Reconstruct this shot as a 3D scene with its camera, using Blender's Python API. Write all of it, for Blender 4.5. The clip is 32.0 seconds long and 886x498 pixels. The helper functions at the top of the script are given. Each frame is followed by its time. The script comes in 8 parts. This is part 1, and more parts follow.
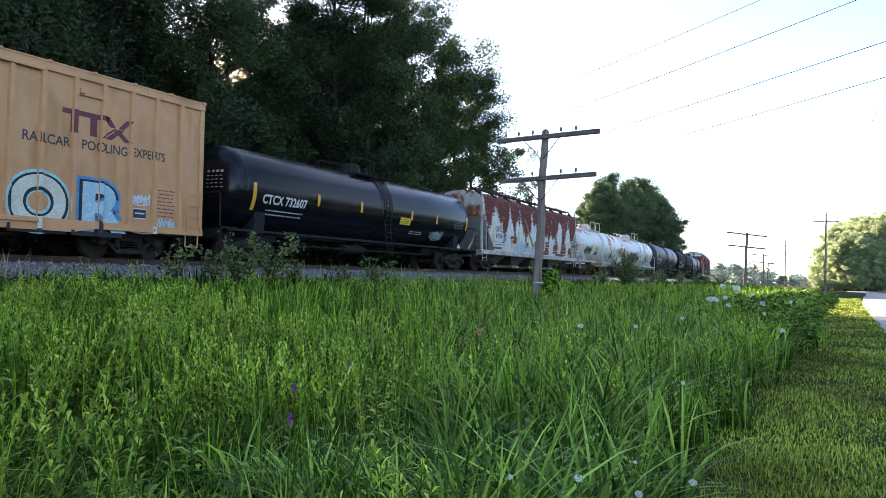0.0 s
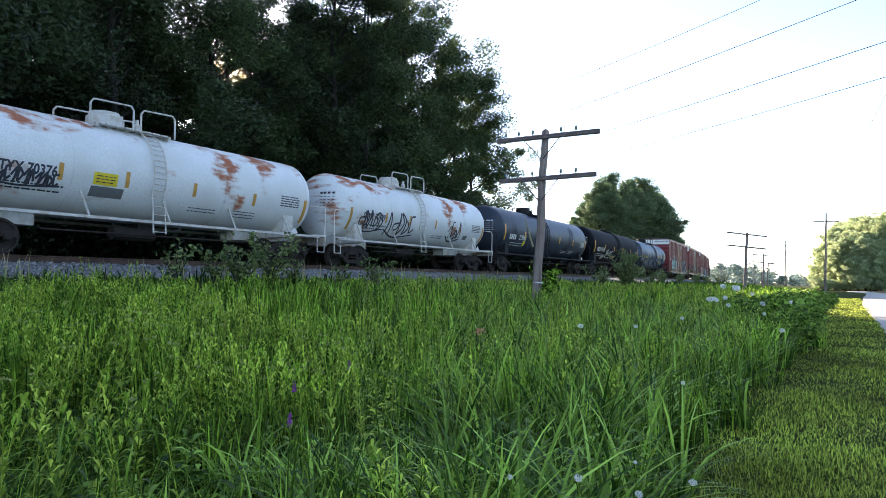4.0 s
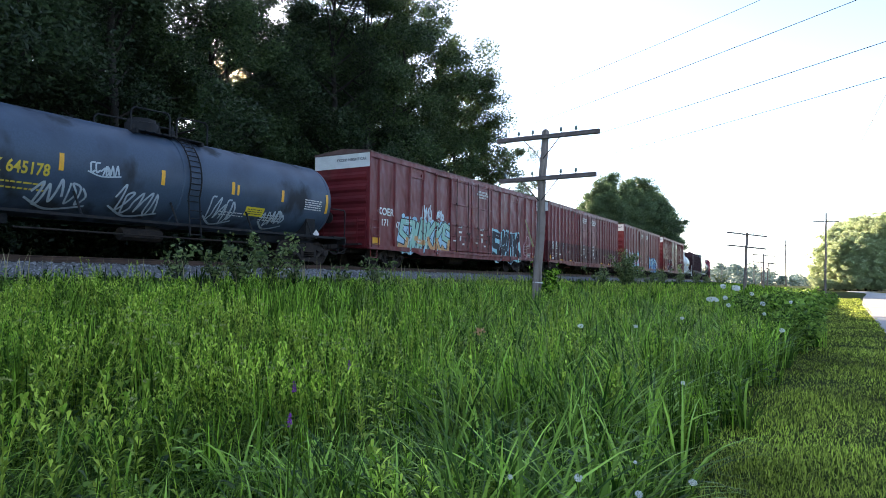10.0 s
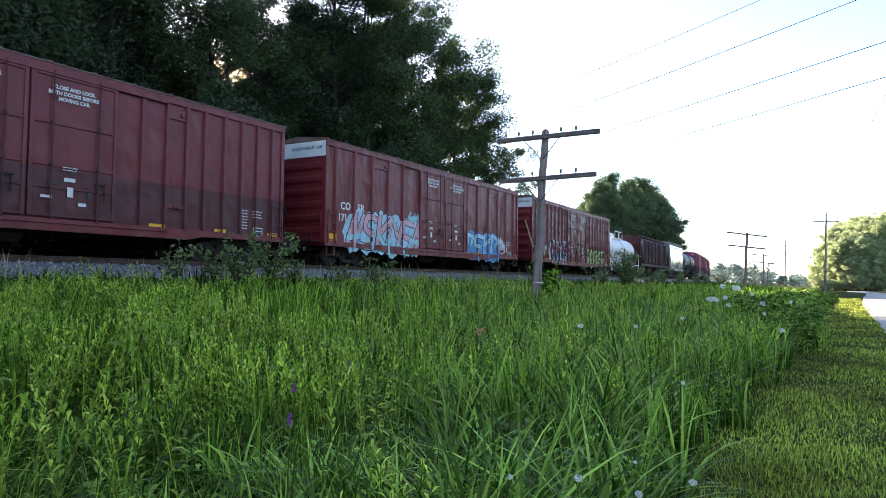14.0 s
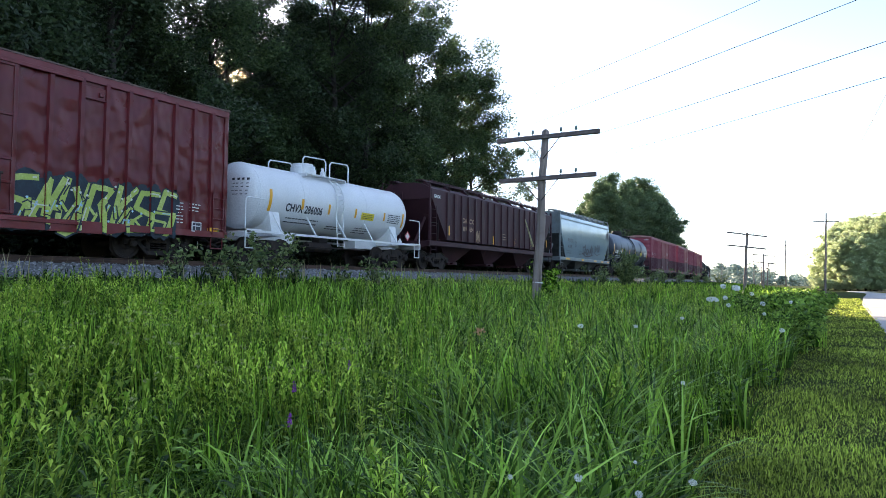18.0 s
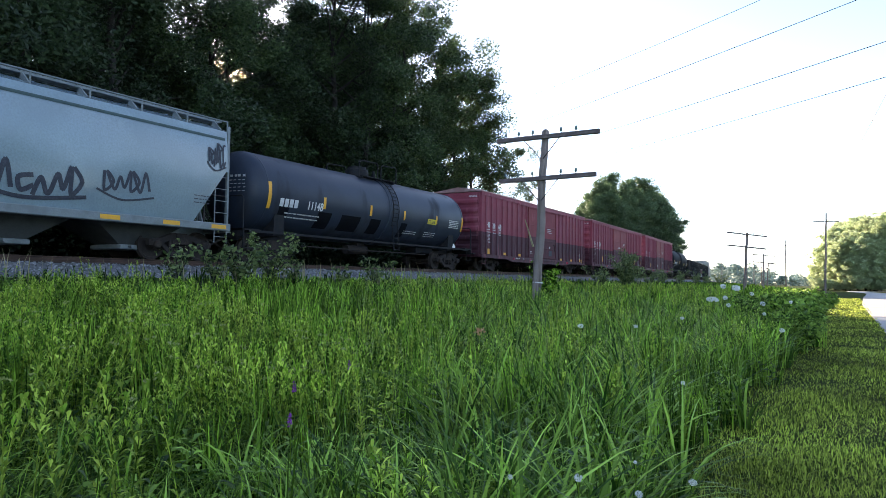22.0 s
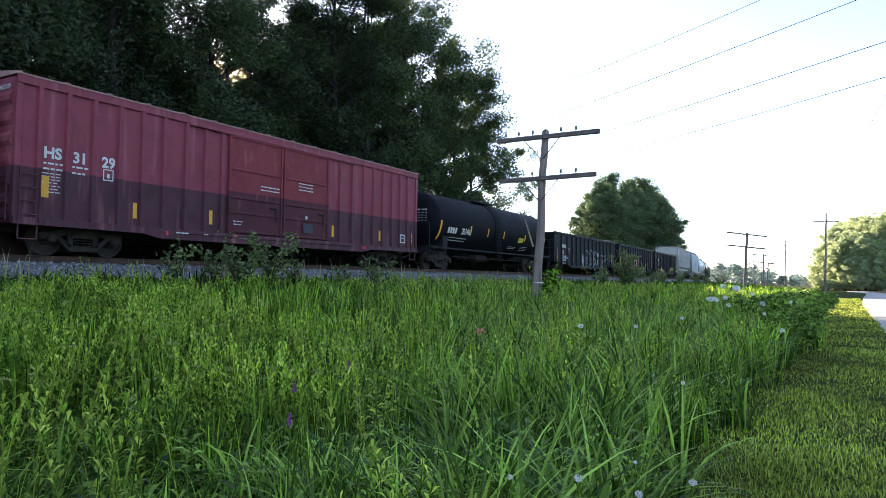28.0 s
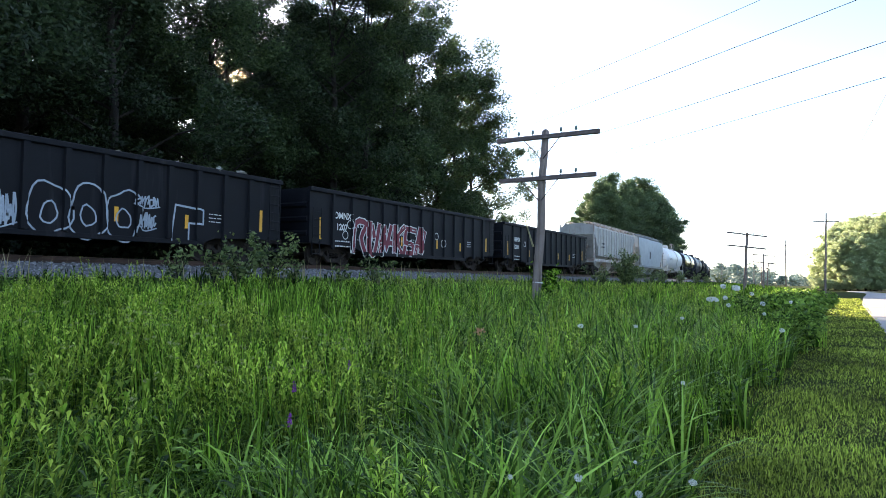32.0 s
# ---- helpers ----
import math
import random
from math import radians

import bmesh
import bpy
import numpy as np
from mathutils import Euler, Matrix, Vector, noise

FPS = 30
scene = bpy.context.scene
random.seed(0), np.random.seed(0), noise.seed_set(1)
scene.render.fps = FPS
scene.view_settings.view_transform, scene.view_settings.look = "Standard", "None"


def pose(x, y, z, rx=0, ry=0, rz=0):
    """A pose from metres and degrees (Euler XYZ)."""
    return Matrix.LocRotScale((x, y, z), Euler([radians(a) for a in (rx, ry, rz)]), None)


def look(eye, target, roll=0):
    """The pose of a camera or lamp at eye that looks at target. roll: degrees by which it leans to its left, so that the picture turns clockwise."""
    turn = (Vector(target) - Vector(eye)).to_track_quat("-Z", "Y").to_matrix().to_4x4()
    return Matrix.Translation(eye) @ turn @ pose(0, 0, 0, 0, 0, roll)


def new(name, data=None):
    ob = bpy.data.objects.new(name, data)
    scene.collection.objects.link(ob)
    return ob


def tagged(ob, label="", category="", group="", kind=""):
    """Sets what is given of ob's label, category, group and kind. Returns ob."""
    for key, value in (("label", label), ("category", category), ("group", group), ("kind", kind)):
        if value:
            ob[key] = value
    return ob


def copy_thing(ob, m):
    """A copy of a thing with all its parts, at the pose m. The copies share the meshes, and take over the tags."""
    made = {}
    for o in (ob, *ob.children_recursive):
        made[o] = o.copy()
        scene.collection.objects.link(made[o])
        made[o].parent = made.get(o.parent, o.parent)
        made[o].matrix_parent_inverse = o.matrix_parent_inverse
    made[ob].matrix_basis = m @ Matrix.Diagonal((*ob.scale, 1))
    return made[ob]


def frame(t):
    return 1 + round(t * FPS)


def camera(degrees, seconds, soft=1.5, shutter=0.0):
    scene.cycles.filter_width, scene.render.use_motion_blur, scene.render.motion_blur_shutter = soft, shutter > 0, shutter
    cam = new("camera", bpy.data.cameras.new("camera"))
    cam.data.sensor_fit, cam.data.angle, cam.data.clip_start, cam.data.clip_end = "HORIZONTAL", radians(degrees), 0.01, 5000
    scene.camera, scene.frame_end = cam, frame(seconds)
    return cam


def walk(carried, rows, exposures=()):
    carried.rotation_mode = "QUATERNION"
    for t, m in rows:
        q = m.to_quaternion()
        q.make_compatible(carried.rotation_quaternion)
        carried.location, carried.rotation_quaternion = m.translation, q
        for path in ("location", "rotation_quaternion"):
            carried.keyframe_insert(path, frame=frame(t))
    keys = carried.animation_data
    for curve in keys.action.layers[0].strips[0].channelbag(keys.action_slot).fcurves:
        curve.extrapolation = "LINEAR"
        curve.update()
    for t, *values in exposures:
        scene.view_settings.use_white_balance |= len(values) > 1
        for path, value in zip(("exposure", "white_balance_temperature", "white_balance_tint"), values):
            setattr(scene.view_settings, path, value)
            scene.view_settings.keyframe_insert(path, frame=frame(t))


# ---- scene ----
EXPOSURE, KELVIN, TINT = 2.33, 6500.0, 15.0
SKY, CLOUD, VEIL, SUN = 0.10, 7.0, 0.24, 5.0
DRIFT = (0.4, 4.8, 4.1)
# ---- camera: it stands still on the lawn beside the track ----
D = 17.6                     # camera to the near side of the cars
CAMX, EYE = 19.15, 1.5
RAIL = 2.005                 # top of rail above the lawn
S0, RAD = 25.0, 1000.0       # the track is straight up to S0, then bends away


def camera_pose():
    yaw, pitch, roll = radians(30.754), radians(2.537), radians(0.646)
    fwd = Vector((-math.sin(yaw) * math.cos(pitch), math.cos(yaw) * math.cos(pitch), math.sin(pitch)))
    right = Vector((math.cos(yaw), math.sin(yaw), 0))
    up = right.cross(fwd)
    r2 = right * math.cos(roll) + up * math.sin(roll)
    u2 = up * math.cos(roll) - right * math.sin(roll)
    m = Matrix((r2, u2, -fwd)).transposed().to_4x4()
    m.translation = (CAMX, 0, EYE)
    return m


cam = camera(66.08, 32.0, 0.6)
walk(cam, [(0, camera_pose()), (32, camera_pose())], [(0, EXPOSURE, KELVIN, TINT), (32, EXPOSURE, KELVIN, TINT)])

# ---- daylight: a low sun behind the trees, thin bright cloud ----
SUN_EL, SUN_AZ = radians(16.0), radians(48.1)      # azimuth: turned left from +y
sun_dir = Vector((-math.sin(SUN_AZ) * math.cos(SUN_EL), math.cos(SUN_AZ) * math.cos(SUN_EL), math.sin(SUN_EL)))
world = bpy.data.worlds.new("sky")
scene.world = world
world.use_nodes = True
wn, wl = world.node_tree.nodes, world.node_tree.links
sky = wn.new("ShaderNodeTexSky")
sky.sky_type, sky.sun_disc = "NISHITA", False
sky.sun_elevation, sky.sun_rotation = SUN_EL, -SUN_AZ
sky.air_density, sky.dust_density, sky.ozone_density = 0.8, 0.22, 1.5
veil = wn.new("ShaderNodeTexNoise")
veil.inputs["Scale"].default_value, veil.inputs["Detail"].default_value = 2.2, 5
veil.inputs["Distortion"].default_value = 0.6
drift = wn.new("ShaderNodeMapping")
drift.inputs["Location"].default_value = DRIFT
wl.new(wn.new("ShaderNodeTexCoord").outputs["Generated"], drift.inputs["Vector"])
wl.new(drift.outputs["Vector"], veil.inputs["Vector"])
ramp = wn.new("ShaderNodeValToRGB")
ramp.color_ramp.elements[0].position, ramp.color_ramp.elements[0].color = 0.47, (0, 0, 0, 1)
ramp.color_ramp.elements[1].position, ramp.color_ramp.elements[1].color = 0.66, (1, 1, 1, 1)
cloud = wn.new("ShaderNodeMix")
cloud.data_type = "RGBA"
cloud.inputs["B"].default_value = (CLOUD, CLOUD * 1.0, CLOUD * 1.02, 1)
fac = wn.new("ShaderNodeMath")
fac.operation = "MULTIPLY"
fac.inputs[1].default_value = VEIL
# a clear blue opening in the thin cloud, away from the sun
opening = wn.new("ShaderNodeVectorMath")
opening.operation = "DOT_PRODUCT"
opening.inputs[1].default_value = Vector((0.0, 0.966, 0.259)).normalized()
wl.new(wn["Texture Coordinate"].outputs["Generated"], opening.inputs[0])
clear = wn.new("ShaderNodeMapRange")
clear.interpolation_type = "SMOOTHSTEP"
clear.inputs["From Min"].default_value, clear.inputs["From Max"].default_value = math.cos(radians(5)), math.cos(radians(17))
wl.new(opening.outputs["Value"], clear.inputs["Value"])
thin_out = wn.new("ShaderNodeMath")
thin_out.operation = "MULTIPLY"
wl.new(veil.outputs["Fac"], ramp.inputs["Fac"])
wl.new(ramp.outputs["Color"], fac.inputs[0])
wl.new(fac.outputs[0], thin_out.inputs[0])
wl.new(clear.outputs["Result"], thin_out.inputs[1])
wl.new(thin_out.outputs[0], cloud.inputs["Factor"])
wl.new(sky.outputs["Color"], cloud.inputs["A"])
# the sun's disc and the warm glow of thin cloud round it
toward = wn.new("ShaderNodeVectorMath")
toward.operation = "DOT_PRODUCT"
toward.inputs[1].default_value = sun_dir
wl.new(wn["Texture Coordinate"].outputs["Generated"], toward.inputs[0])
glow_sum = cloud.outputs["Result"]
for power_, tone in ((400.0, (7.0, 4.0, 2.6)), (6000.0, (160.0, 105.0, 55.0)), (90000.0, (900.0, 800.0, 560.0))):
    near_sun = wn.new("ShaderNodeMath")
    near_sun.operation = "POWER"
    near_sun.use_clamp = True
    near_sun.inputs[1].default_value = power_
    wl.new(toward.outputs["Value"], near_sun.inputs[0])
    ad = wn.new("ShaderNodeMix")
    ad.data_type, ad.blend_type, ad.clamp_factor = "RGBA", "ADD", False
    ad.inputs["B"].default_value = (*tone, 1)
    wl.new(near_sun.outputs[0], ad.inputs["Factor"])
    wl.new(glow_sum, ad.inputs["A"])
    glow_sum = ad.outputs["Result"]
wl.new(glow_sum, wn["Background"].inputs["Color"])
wn["Background"].inputs["Strength"].default_value = SKY
sun = new("sun", bpy.data.lights.new("sun", "SUN"))
sun.data.energy, sun.data.angle, sun.data.color = SUN, radians(0.6), (1.0, 0.84, 0.62)
sun.matrix_world = look((0, 0, 60), Vector((0, 0, 60)) - sun_dir)


# ---- materials ----
def mat(name, base, alt=None, rough=0.6, metal=0.0, scale=3.0, fine=40.0, bump=0.15, depth=0.01, streak=None, lo=0.45, hi=0.62, rnd=0.0,
        spec=0.5, second=None, second_at=(0.55, 0.7), second_scale=(1, 1, 1), second_z=None, zsplit=None, island=0.0, dent=0.0, second_b=None, smear=None, bays_=None):
    """A painted or natural surface: two colours mixed by broad and fine grain, an optional second layer of stains or streaks, relief."""
    m = bpy.data.materials.new(name)
    m.use_nodes = True
    n, l = m.node_tree.nodes, m.node_tree.links
    b = n["Principled BSDF"]
    tc = n.new("ShaderNodeTexCoord")
    alt = alt or tuple(c * 0.72 for c in base)

    def noise_tex(sc, mapping=None, detail=5):
        t = n.new("ShaderNodeTexNoise")
        t.inputs["Scale"].default_value, t.inputs["Detail"].default_value = sc, detail
        if mapping:
            mp = n.new("ShaderNodeMapping")
            mp.inputs["Scale"].default_value = mapping
            l.new(tc.outputs["Object"], mp.inputs["Vector"])
            l.new(mp.outputs["Vector"], t.inputs["Vector"])
        else:
            l.new(tc.outputs["Object"], t.inputs["Vector"])
        return t

    def step(src, a, c):
        r = n.new("ShaderNodeMapRange")
        r.inputs["From Min"].default_value, r.inputs["From Max"].default_value = a, c
        l.new(src, r.inputs["Value"])
        return r.outputs["Result"]

    def mix(fac, a, c, mode="MIX"):
        x = n.new("ShaderNodeMix")
        x.data_type, x.blend_type = "RGBA", mode
        for key, v in (("Factor", fac), ("A", a), ("B", c)):
            if isinstance(v, tuple):
                x.inputs[key].default_value = (*v[:3], 1)
            elif isinstance(v, float):
                x.inputs[key].default_value = v
            else:
                l.new(v, x.inputs[key])
        return x.outputs["Result"]

    big, small = noise_tex(scale), noise_tex(fine)
    col = mix(step(big.outputs["Fac"], lo, hi), tuple(base), tuple(alt))
    col = mix(step(small.outputs["Fac"], 0.35, 0.75), col, tuple(c * 0.8 for c in base))
    if zsplit:                                    # a second coat of paint below a line
        sep = n.new("ShaderNodeSeparateXYZ")
        l.new(tc.outputs["Object"], sep.inputs[0])
        col = mix(step(sep.outputs["Z"], zsplit[0] + 0.012, zsplit[0] - 0.012), col, mix(step(big.outputs["Fac"], lo, hi), tuple(zsplit[1]), tuple(c * 0.8 for c in zsplit[1])))
    rough_out = None
    if second:
        st = noise_tex(1.0, second_scale, 7)
        src = st.outputs["Fac"]
        if second_z:                              # stains that run down from the top edge
            sp = n.new("ShaderNodeSeparateXYZ")
            l.new(tc.outputs["Object"], sp.inputs[0])
            ma = n.new("ShaderNodeMath")
            ma.operation = "MULTIPLY_ADD"
            ma.inputs[1].default_value, ma.inputs[2].default_value = second_z[1], -second_z[0] * second_z[1]
            l.new(sp.outputs["Z"], ma.inputs[0])
            ad = n.new("ShaderNodeMath")
            l.new(ma.outputs[0], ad.inputs[0])
            l.new(src, ad.inputs[1])
            src = ad.outputs[0]
        if bays_:                                 # less of it along the stiffeners: (period, offset, amount)
            sb = n.new("ShaderNodeSeparateXYZ")
            l.new(tc.outputs["Object"], sb.inputs[0])
            chain = sb.outputs["Y"]
            for op, val in (("ADD", bays_[1]), ("MULTIPLY", 2 * math.pi / bays_[0]), ("COSINE", 0.0), ("MULTIPLY_ADD", 0.5), ("POWER", 4.0), ("MULTIPLY", -bays_[2])):
                mt = n.new("ShaderNodeMath")
                mt.operation = op
                mt.inputs[1].default_value = val
                if op == "MULTIPLY_ADD":
                    mt.inputs[2].default_value = 0.5
                l.new(chain, mt.inputs[0])
                chain = mt.outputs[0]
            ab = n.new("ShaderNodeMath")
            l.new(chain, ab.inputs[0])
            l.new(src, ab.inputs[1])
            src = ab.outputs[0]
        if smear:                                 # ragged, brushed edges
            sm = noise_tex(1.0, smear[0], 6)
            mu = n.new("ShaderNodeMath")
            mu.operation = "MULTIPLY_ADD"
            mu.inputs[1].default_value = smear[1]
            l.new(sm.outputs["Fac"], mu.inputs[0])
            l.new(src, mu.inputs[2])
            src = mu.outputs[0]
        f = step(src, *second_at)
        sec = mix(step(noise_tex(1.0, (1.1, 1.6, 6.0), 8).outputs["Fac"], 0.54, 0.72), tuple(second), tuple(second_b)) if second_b else tuple(second)
        if second_b:                              # a thin stained fringe round the rust
            col = mix(step(src, second_at[0] - 0.05, second_at[1] - 0.02), col, tuple(0.6 * c + 0.12 for c in second_b))
        col = mix(f, col, sec)
        rr = n.new("ShaderNodeMapRange")
        rr.inputs["To Min"].default_value, rr.inputs["To Max"].default_value = rough, 0.9
        l.new(f, rr.inputs["Value"])
        rough_out = rr.outputs["Result"]
    if rnd or island:
        src = n.new("ShaderNodeNewGeometry").outputs["Random Per Island"] if island else n.new("ShaderNodeObjectInfo").outputs["Random"]
        k = island or rnd
        rr = n.new("ShaderNodeMapRange")
        rr.inputs["To Min"].default_value, rr.inputs["To Max"].default_value = 1 - k, 1 + k
        l.new(src, rr.inputs["Value"])
        hsv = n.new("ShaderNodeHueSaturation")
        l.new(rr.outputs["Result"], hsv.inputs["Value"])
        l.new(col, hsv.inputs["Color"])
        col = hsv.outputs["Color"]
    l.new(col, b.inputs["Base Color"])
    b.inputs["Metallic"].default_value, b.inputs["Specular IOR Level"].default_value = metal, spec
    if rough_out:
        l.new(rough_out, b.inputs["Roughness"])
    else:
        rr = n.new("ShaderNodeMapRange")
        rr.inputs["To Min"].default_value, rr.inputs["To Max"].default_value = max(rough - 0.1, 0.05), min(rough + 0.12, 1)
        l.new(big.outputs["Fac"], rr.inputs["Value"])
        l.new(rr.outputs["Result"], b.inputs["Roughness"])
    if bump:
        bp = n.new("ShaderNodeBump")
        bp.inputs["Strength"].default_value, bp.inputs["Distance"].default_value = bump, depth
        l.new(small.outputs["Fac"], bp.inputs["Height"])
        if dent:                                  # shallow dents in sheet steel
            dt = noise_tex(1.0, (1.4, 2.0, 1.5), 1)
            b2 = n.new("ShaderNodeBump")
            b2.inputs["Strength"].default_value, b2.inputs["Distance"].default_value = dent, 0.2
            l.new(dt.outputs["Fac"], b2.inputs["Height"])
            l.new(b2.outputs["Normal"], bp.inputs["Normal"])
        l.new(bp.outputs["Normal"], b.inputs["Normal"])
    return m


def leaf_mat(name, base, tip, glow=0.35, island=0.35, rough=0.6, spec=0.18, few=1.0, patch=0.45):
    """Foliage: colour varies leaf by leaf, and light passes through."""
    m = bpy.data.materials.new(name)
    m.use_nodes = True
    n, l = m.node_tree.nodes, m.node_tree.links
    b, out = n["Principled BSDF"], n["Material Output"]
    rnd = n.new("ShaderNodeNewGeometry").outputs["Random Per Island"]
    x = n.new("ShaderNodeMix")
    x.data_type = "RGBA"
    x.inputs["A"].default_value, x.inputs["B"].default_value = (*base, 1), (*tip, 1)
    pw = n.new("ShaderNodeMath")
    pw.operation = "POWER"
    pw.inputs[1].default_value = few
    l.new(rnd, pw.inputs[0])
    l.new(pw.outputs[0], x.inputs["Factor"])
    tc = n.new("ShaderNodeTexCoord")
    t = n.new("ShaderNodeTexNoise")
    t.inputs["Scale"].default_value, t.inputs["Detail"].default_value = patch, 4
    l.new(tc.outputs["Object"], t.inputs["Vector"])
    rr = n.new("ShaderNodeMapRange")
    rr.inputs["From Min"].default_value, rr.inputs["From Max"].default_value = 0.3, 0.7
    rr.inputs["To Min"].default_value, rr.inputs["To Max"].default_value = 1 - island, 1 + island
    l.new(t.outputs["Fac"], rr.inputs["Value"])
    hsv = n.new("ShaderNodeHueSaturation")
    l.new(rr.outputs["Result"], hsv.inputs["Value"])
    l.new(x.outputs["Result"], hsv.inputs["Color"])
    l.new(hsv.outputs["Color"], b.inputs["Base Color"])
    b.inputs["Roughness"].default_value, b.inputs["Specular IOR Level"].default_value = rough, spec
    tr = n.new("ShaderNodeBsdfTranslucent")
    l.new(hsv.outputs["Color"], tr.inputs["Color"])
    mixs = n.new("ShaderNodeMixShader")
    mixs.inputs["Fac"].default_value = glow
    l.new(b.outputs["BSDF"], mixs.inputs[1])
    l.new(tr.outputs["BSDF"], mixs.inputs[2])
    l.new(mixs.outputs["Shader"], out.inputs["Surface"])
    return m


M = {}
M["ground"] = mat("meadow_soil", (0.03, 0.045, 0.012), (0.05, 0.05, 0.02), 0.95, scale=0.6, fine=9, bump=0.5, depth=0.05, spec=0.05)
M["lawn"] = mat("mown_grass_soil", (0.035, 0.05, 0.012), (0.07, 0.07, 0.025), 0.95, scale=0.7, fine=14, bump=0.6, depth=0.03, spec=0.02)
M["asphalt"] = mat("path_asphalt", (0.36, 0.34, 0.32), (0.28, 0.27, 0.25), 0.9, scale=0.8, fine=60, bump=0.3)
M["ballast"] = mat("grey_ballast", (0.14, 0.14, 0.143), (0.08, 0.08, 0.085), 0.95, scale=6, fine=24, bump=1.0, depth=0.06)
M["stone"] = mat("ballast_stone", (0.27, 0.27, 0.275), (0.15, 0.15, 0.155), 0.9, scale=8, fine=40, island=0.45)
M["rail"] = mat("rusty_rail", (0.10, 0.06, 0.045), (0.06, 0.04, 0.03), 0.6, 0.6, scale=3, fine=40)
M["tie"] = mat("creosote_wood", (0.05, 0.04, 0.032), (0.09, 0.075, 0.06), 0.9, scale=2, fine=40, rnd=0.3)
M["pole"] = mat("weathered_pole_wood", (0.28, 0.225, 0.20), (0.18, 0.14, 0.12), 0.9, scale=1.5, fine=30, bump=0.5, second=(0.11, 0.085, 0.07), second_scale=(14, 14, 0.6), second_at=(0.52, 0.66))
M["arm"] = mat("crossarm_wood", (0.13, 0.10, 0.095), (0.20, 0.16, 0.15), 0.9, scale=3, fine=30, second=(0.07, 0.055, 0.05), second_scale=(0.7, 14, 14))
M["darkmetal"] = mat("dark_iron", (0.035, 0.032, 0.032), (0.065, 0.045, 0.035), 0.75, 0.1, scale=4, fine=30, spec=0.2)
M["glass_pin"] = mat("insulator_glass", (0.10, 0.16, 0.15), None, 0.15, 0, bump=0)
M["wire"] = mat("wire", (0.26, 0.255, 0.25), None, 0.85, 0.0, bump=0)
M["bark"] = mat("bark", (0.024, 0.02, 0.016), (0.014, 0.011, 0.009), 0.95, scale=3, fine=14, bump=0.9, depth=0.04)
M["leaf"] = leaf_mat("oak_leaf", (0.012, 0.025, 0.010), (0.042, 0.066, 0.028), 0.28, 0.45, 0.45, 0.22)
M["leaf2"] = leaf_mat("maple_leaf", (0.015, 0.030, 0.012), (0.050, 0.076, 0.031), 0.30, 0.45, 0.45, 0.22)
# lighter copy of the leaf colour, with extra sky light painted in
M["leaf3"] = leaf_mat("skylit_leaf", (0.024, 0.045, 0.017), (0.085, 0.13, 0.05), 0.36, 0.4, 0.5, 0.22)
M["leaf_mid"] = leaf_mat("ash_leaf", (0.05, 0.09, 0.04), (0.14, 0.20, 0.09), 0.35, 0.35, 0.5, 0.3)
# far wood: sunlight and haze are mixed into this pale leaf colour
M["leaf_sun"] = leaf_mat("hazy_sunlit_leaf", (0.30, 0.38, 0.19), (0.64, 0.69, 0.42), 0.5, 0.3)
M["grass"] = leaf_mat("grass_blade", (0.023, 0.074, 0.006), (0.46, 0.75, 0.085), 0.44, 0.45, 0.6, 0.12, 1.6, 0.9)
# darkened grass colour that holds the shade between the taller plants
M["grass_low"] = leaf_mat("shaded_thatch", (0.010, 0.030, 0.004), (0.09, 0.18, 0.025), 0.3, 0.35, 0.7, 0.06, 1.6, 0.9)
M["grass2"] = leaf_mat("grass_blade_blue", (0.021, 0.068, 0.008), (0.47, 0.73, 0.12), 0.38, 0.45, 0.5, 0.18, 1.7, 1.1)
M["lawn_blade"] = leaf_mat("lawn_blade", (0.045, 0.08, 0.009), (0.64, 0.75, 0.12), 0.42, 0.55, 0.5, 0.1, 1.35)
M["weed"] = leaf_mat("weed_leaf", (0.024, 0.075, 0.007), (0.40, 0.65, 0.07), 0.38, 0.5, 0.5, 0.14, 1.7, 1.1)
# paler leaf for weed tops: the light they catch is in the colour
M["top_lit"] = leaf_mat("top_lit_weed_leaf", (0.16, 0.32, 0.02), (0.70, 0.86, 0.14), 0.38, 0.4, 0.5, 0.15, 1.2, 0.9)
M["dogbane"] = leaf_mat("dogbane_leaf", (0.05, 0.12, 0.012), (0.60, 0.74, 0.11), 0.38, 0.4, 0.5, 0.15, 1.3, 0.9)
M["broadleaf"] = leaf_mat("broad_weed_leaf", (0.020, 0.06, 0.009), (0.36, 0.57, 0.09), 0.35, 0.45, 0.45, 0.2, 1.6, 1.1)
M["seed_head"] = leaf_mat("grass_seed_head", (0.24, 0.32, 0.09), (0.48, 0.54, 0.2), 0.3, 0.2, 0.8, 0.05)
M["bushleaf"] = leaf_mat("shrub_leaf", (0.03, 0.085, 0.014), (0.34, 0.52, 0.09), 0.4, 0.35, 0.55, 0.15)
M["thicket"] = leaf_mat("thicket_leaf", (0.035, 0.065, 0.02), (0.26, 0.33, 0.12), 0.35, 0.35, 0.45, 0.25)
M["straw"] = leaf_mat("dry_stalk", (0.30, 0.27, 0.14), (0.42, 0.36, 0.2), 0.2)
M["umbel"] = leaf_mat("white_umbel", (0.84, 0.85, 0.80), (0.9, 0.9, 0.87), 0.45, 0.05)
M["buds"] = leaf_mat("cream_buds", (0.30, 0.36, 0.10), (0.45, 0.48, 0.2), 0.3, 0.1)
M["purple"] = leaf_mat("purple_petal", (0.32, 0.06, 0.42), (0.45, 0.12, 0.55), 0.3, 0.1)
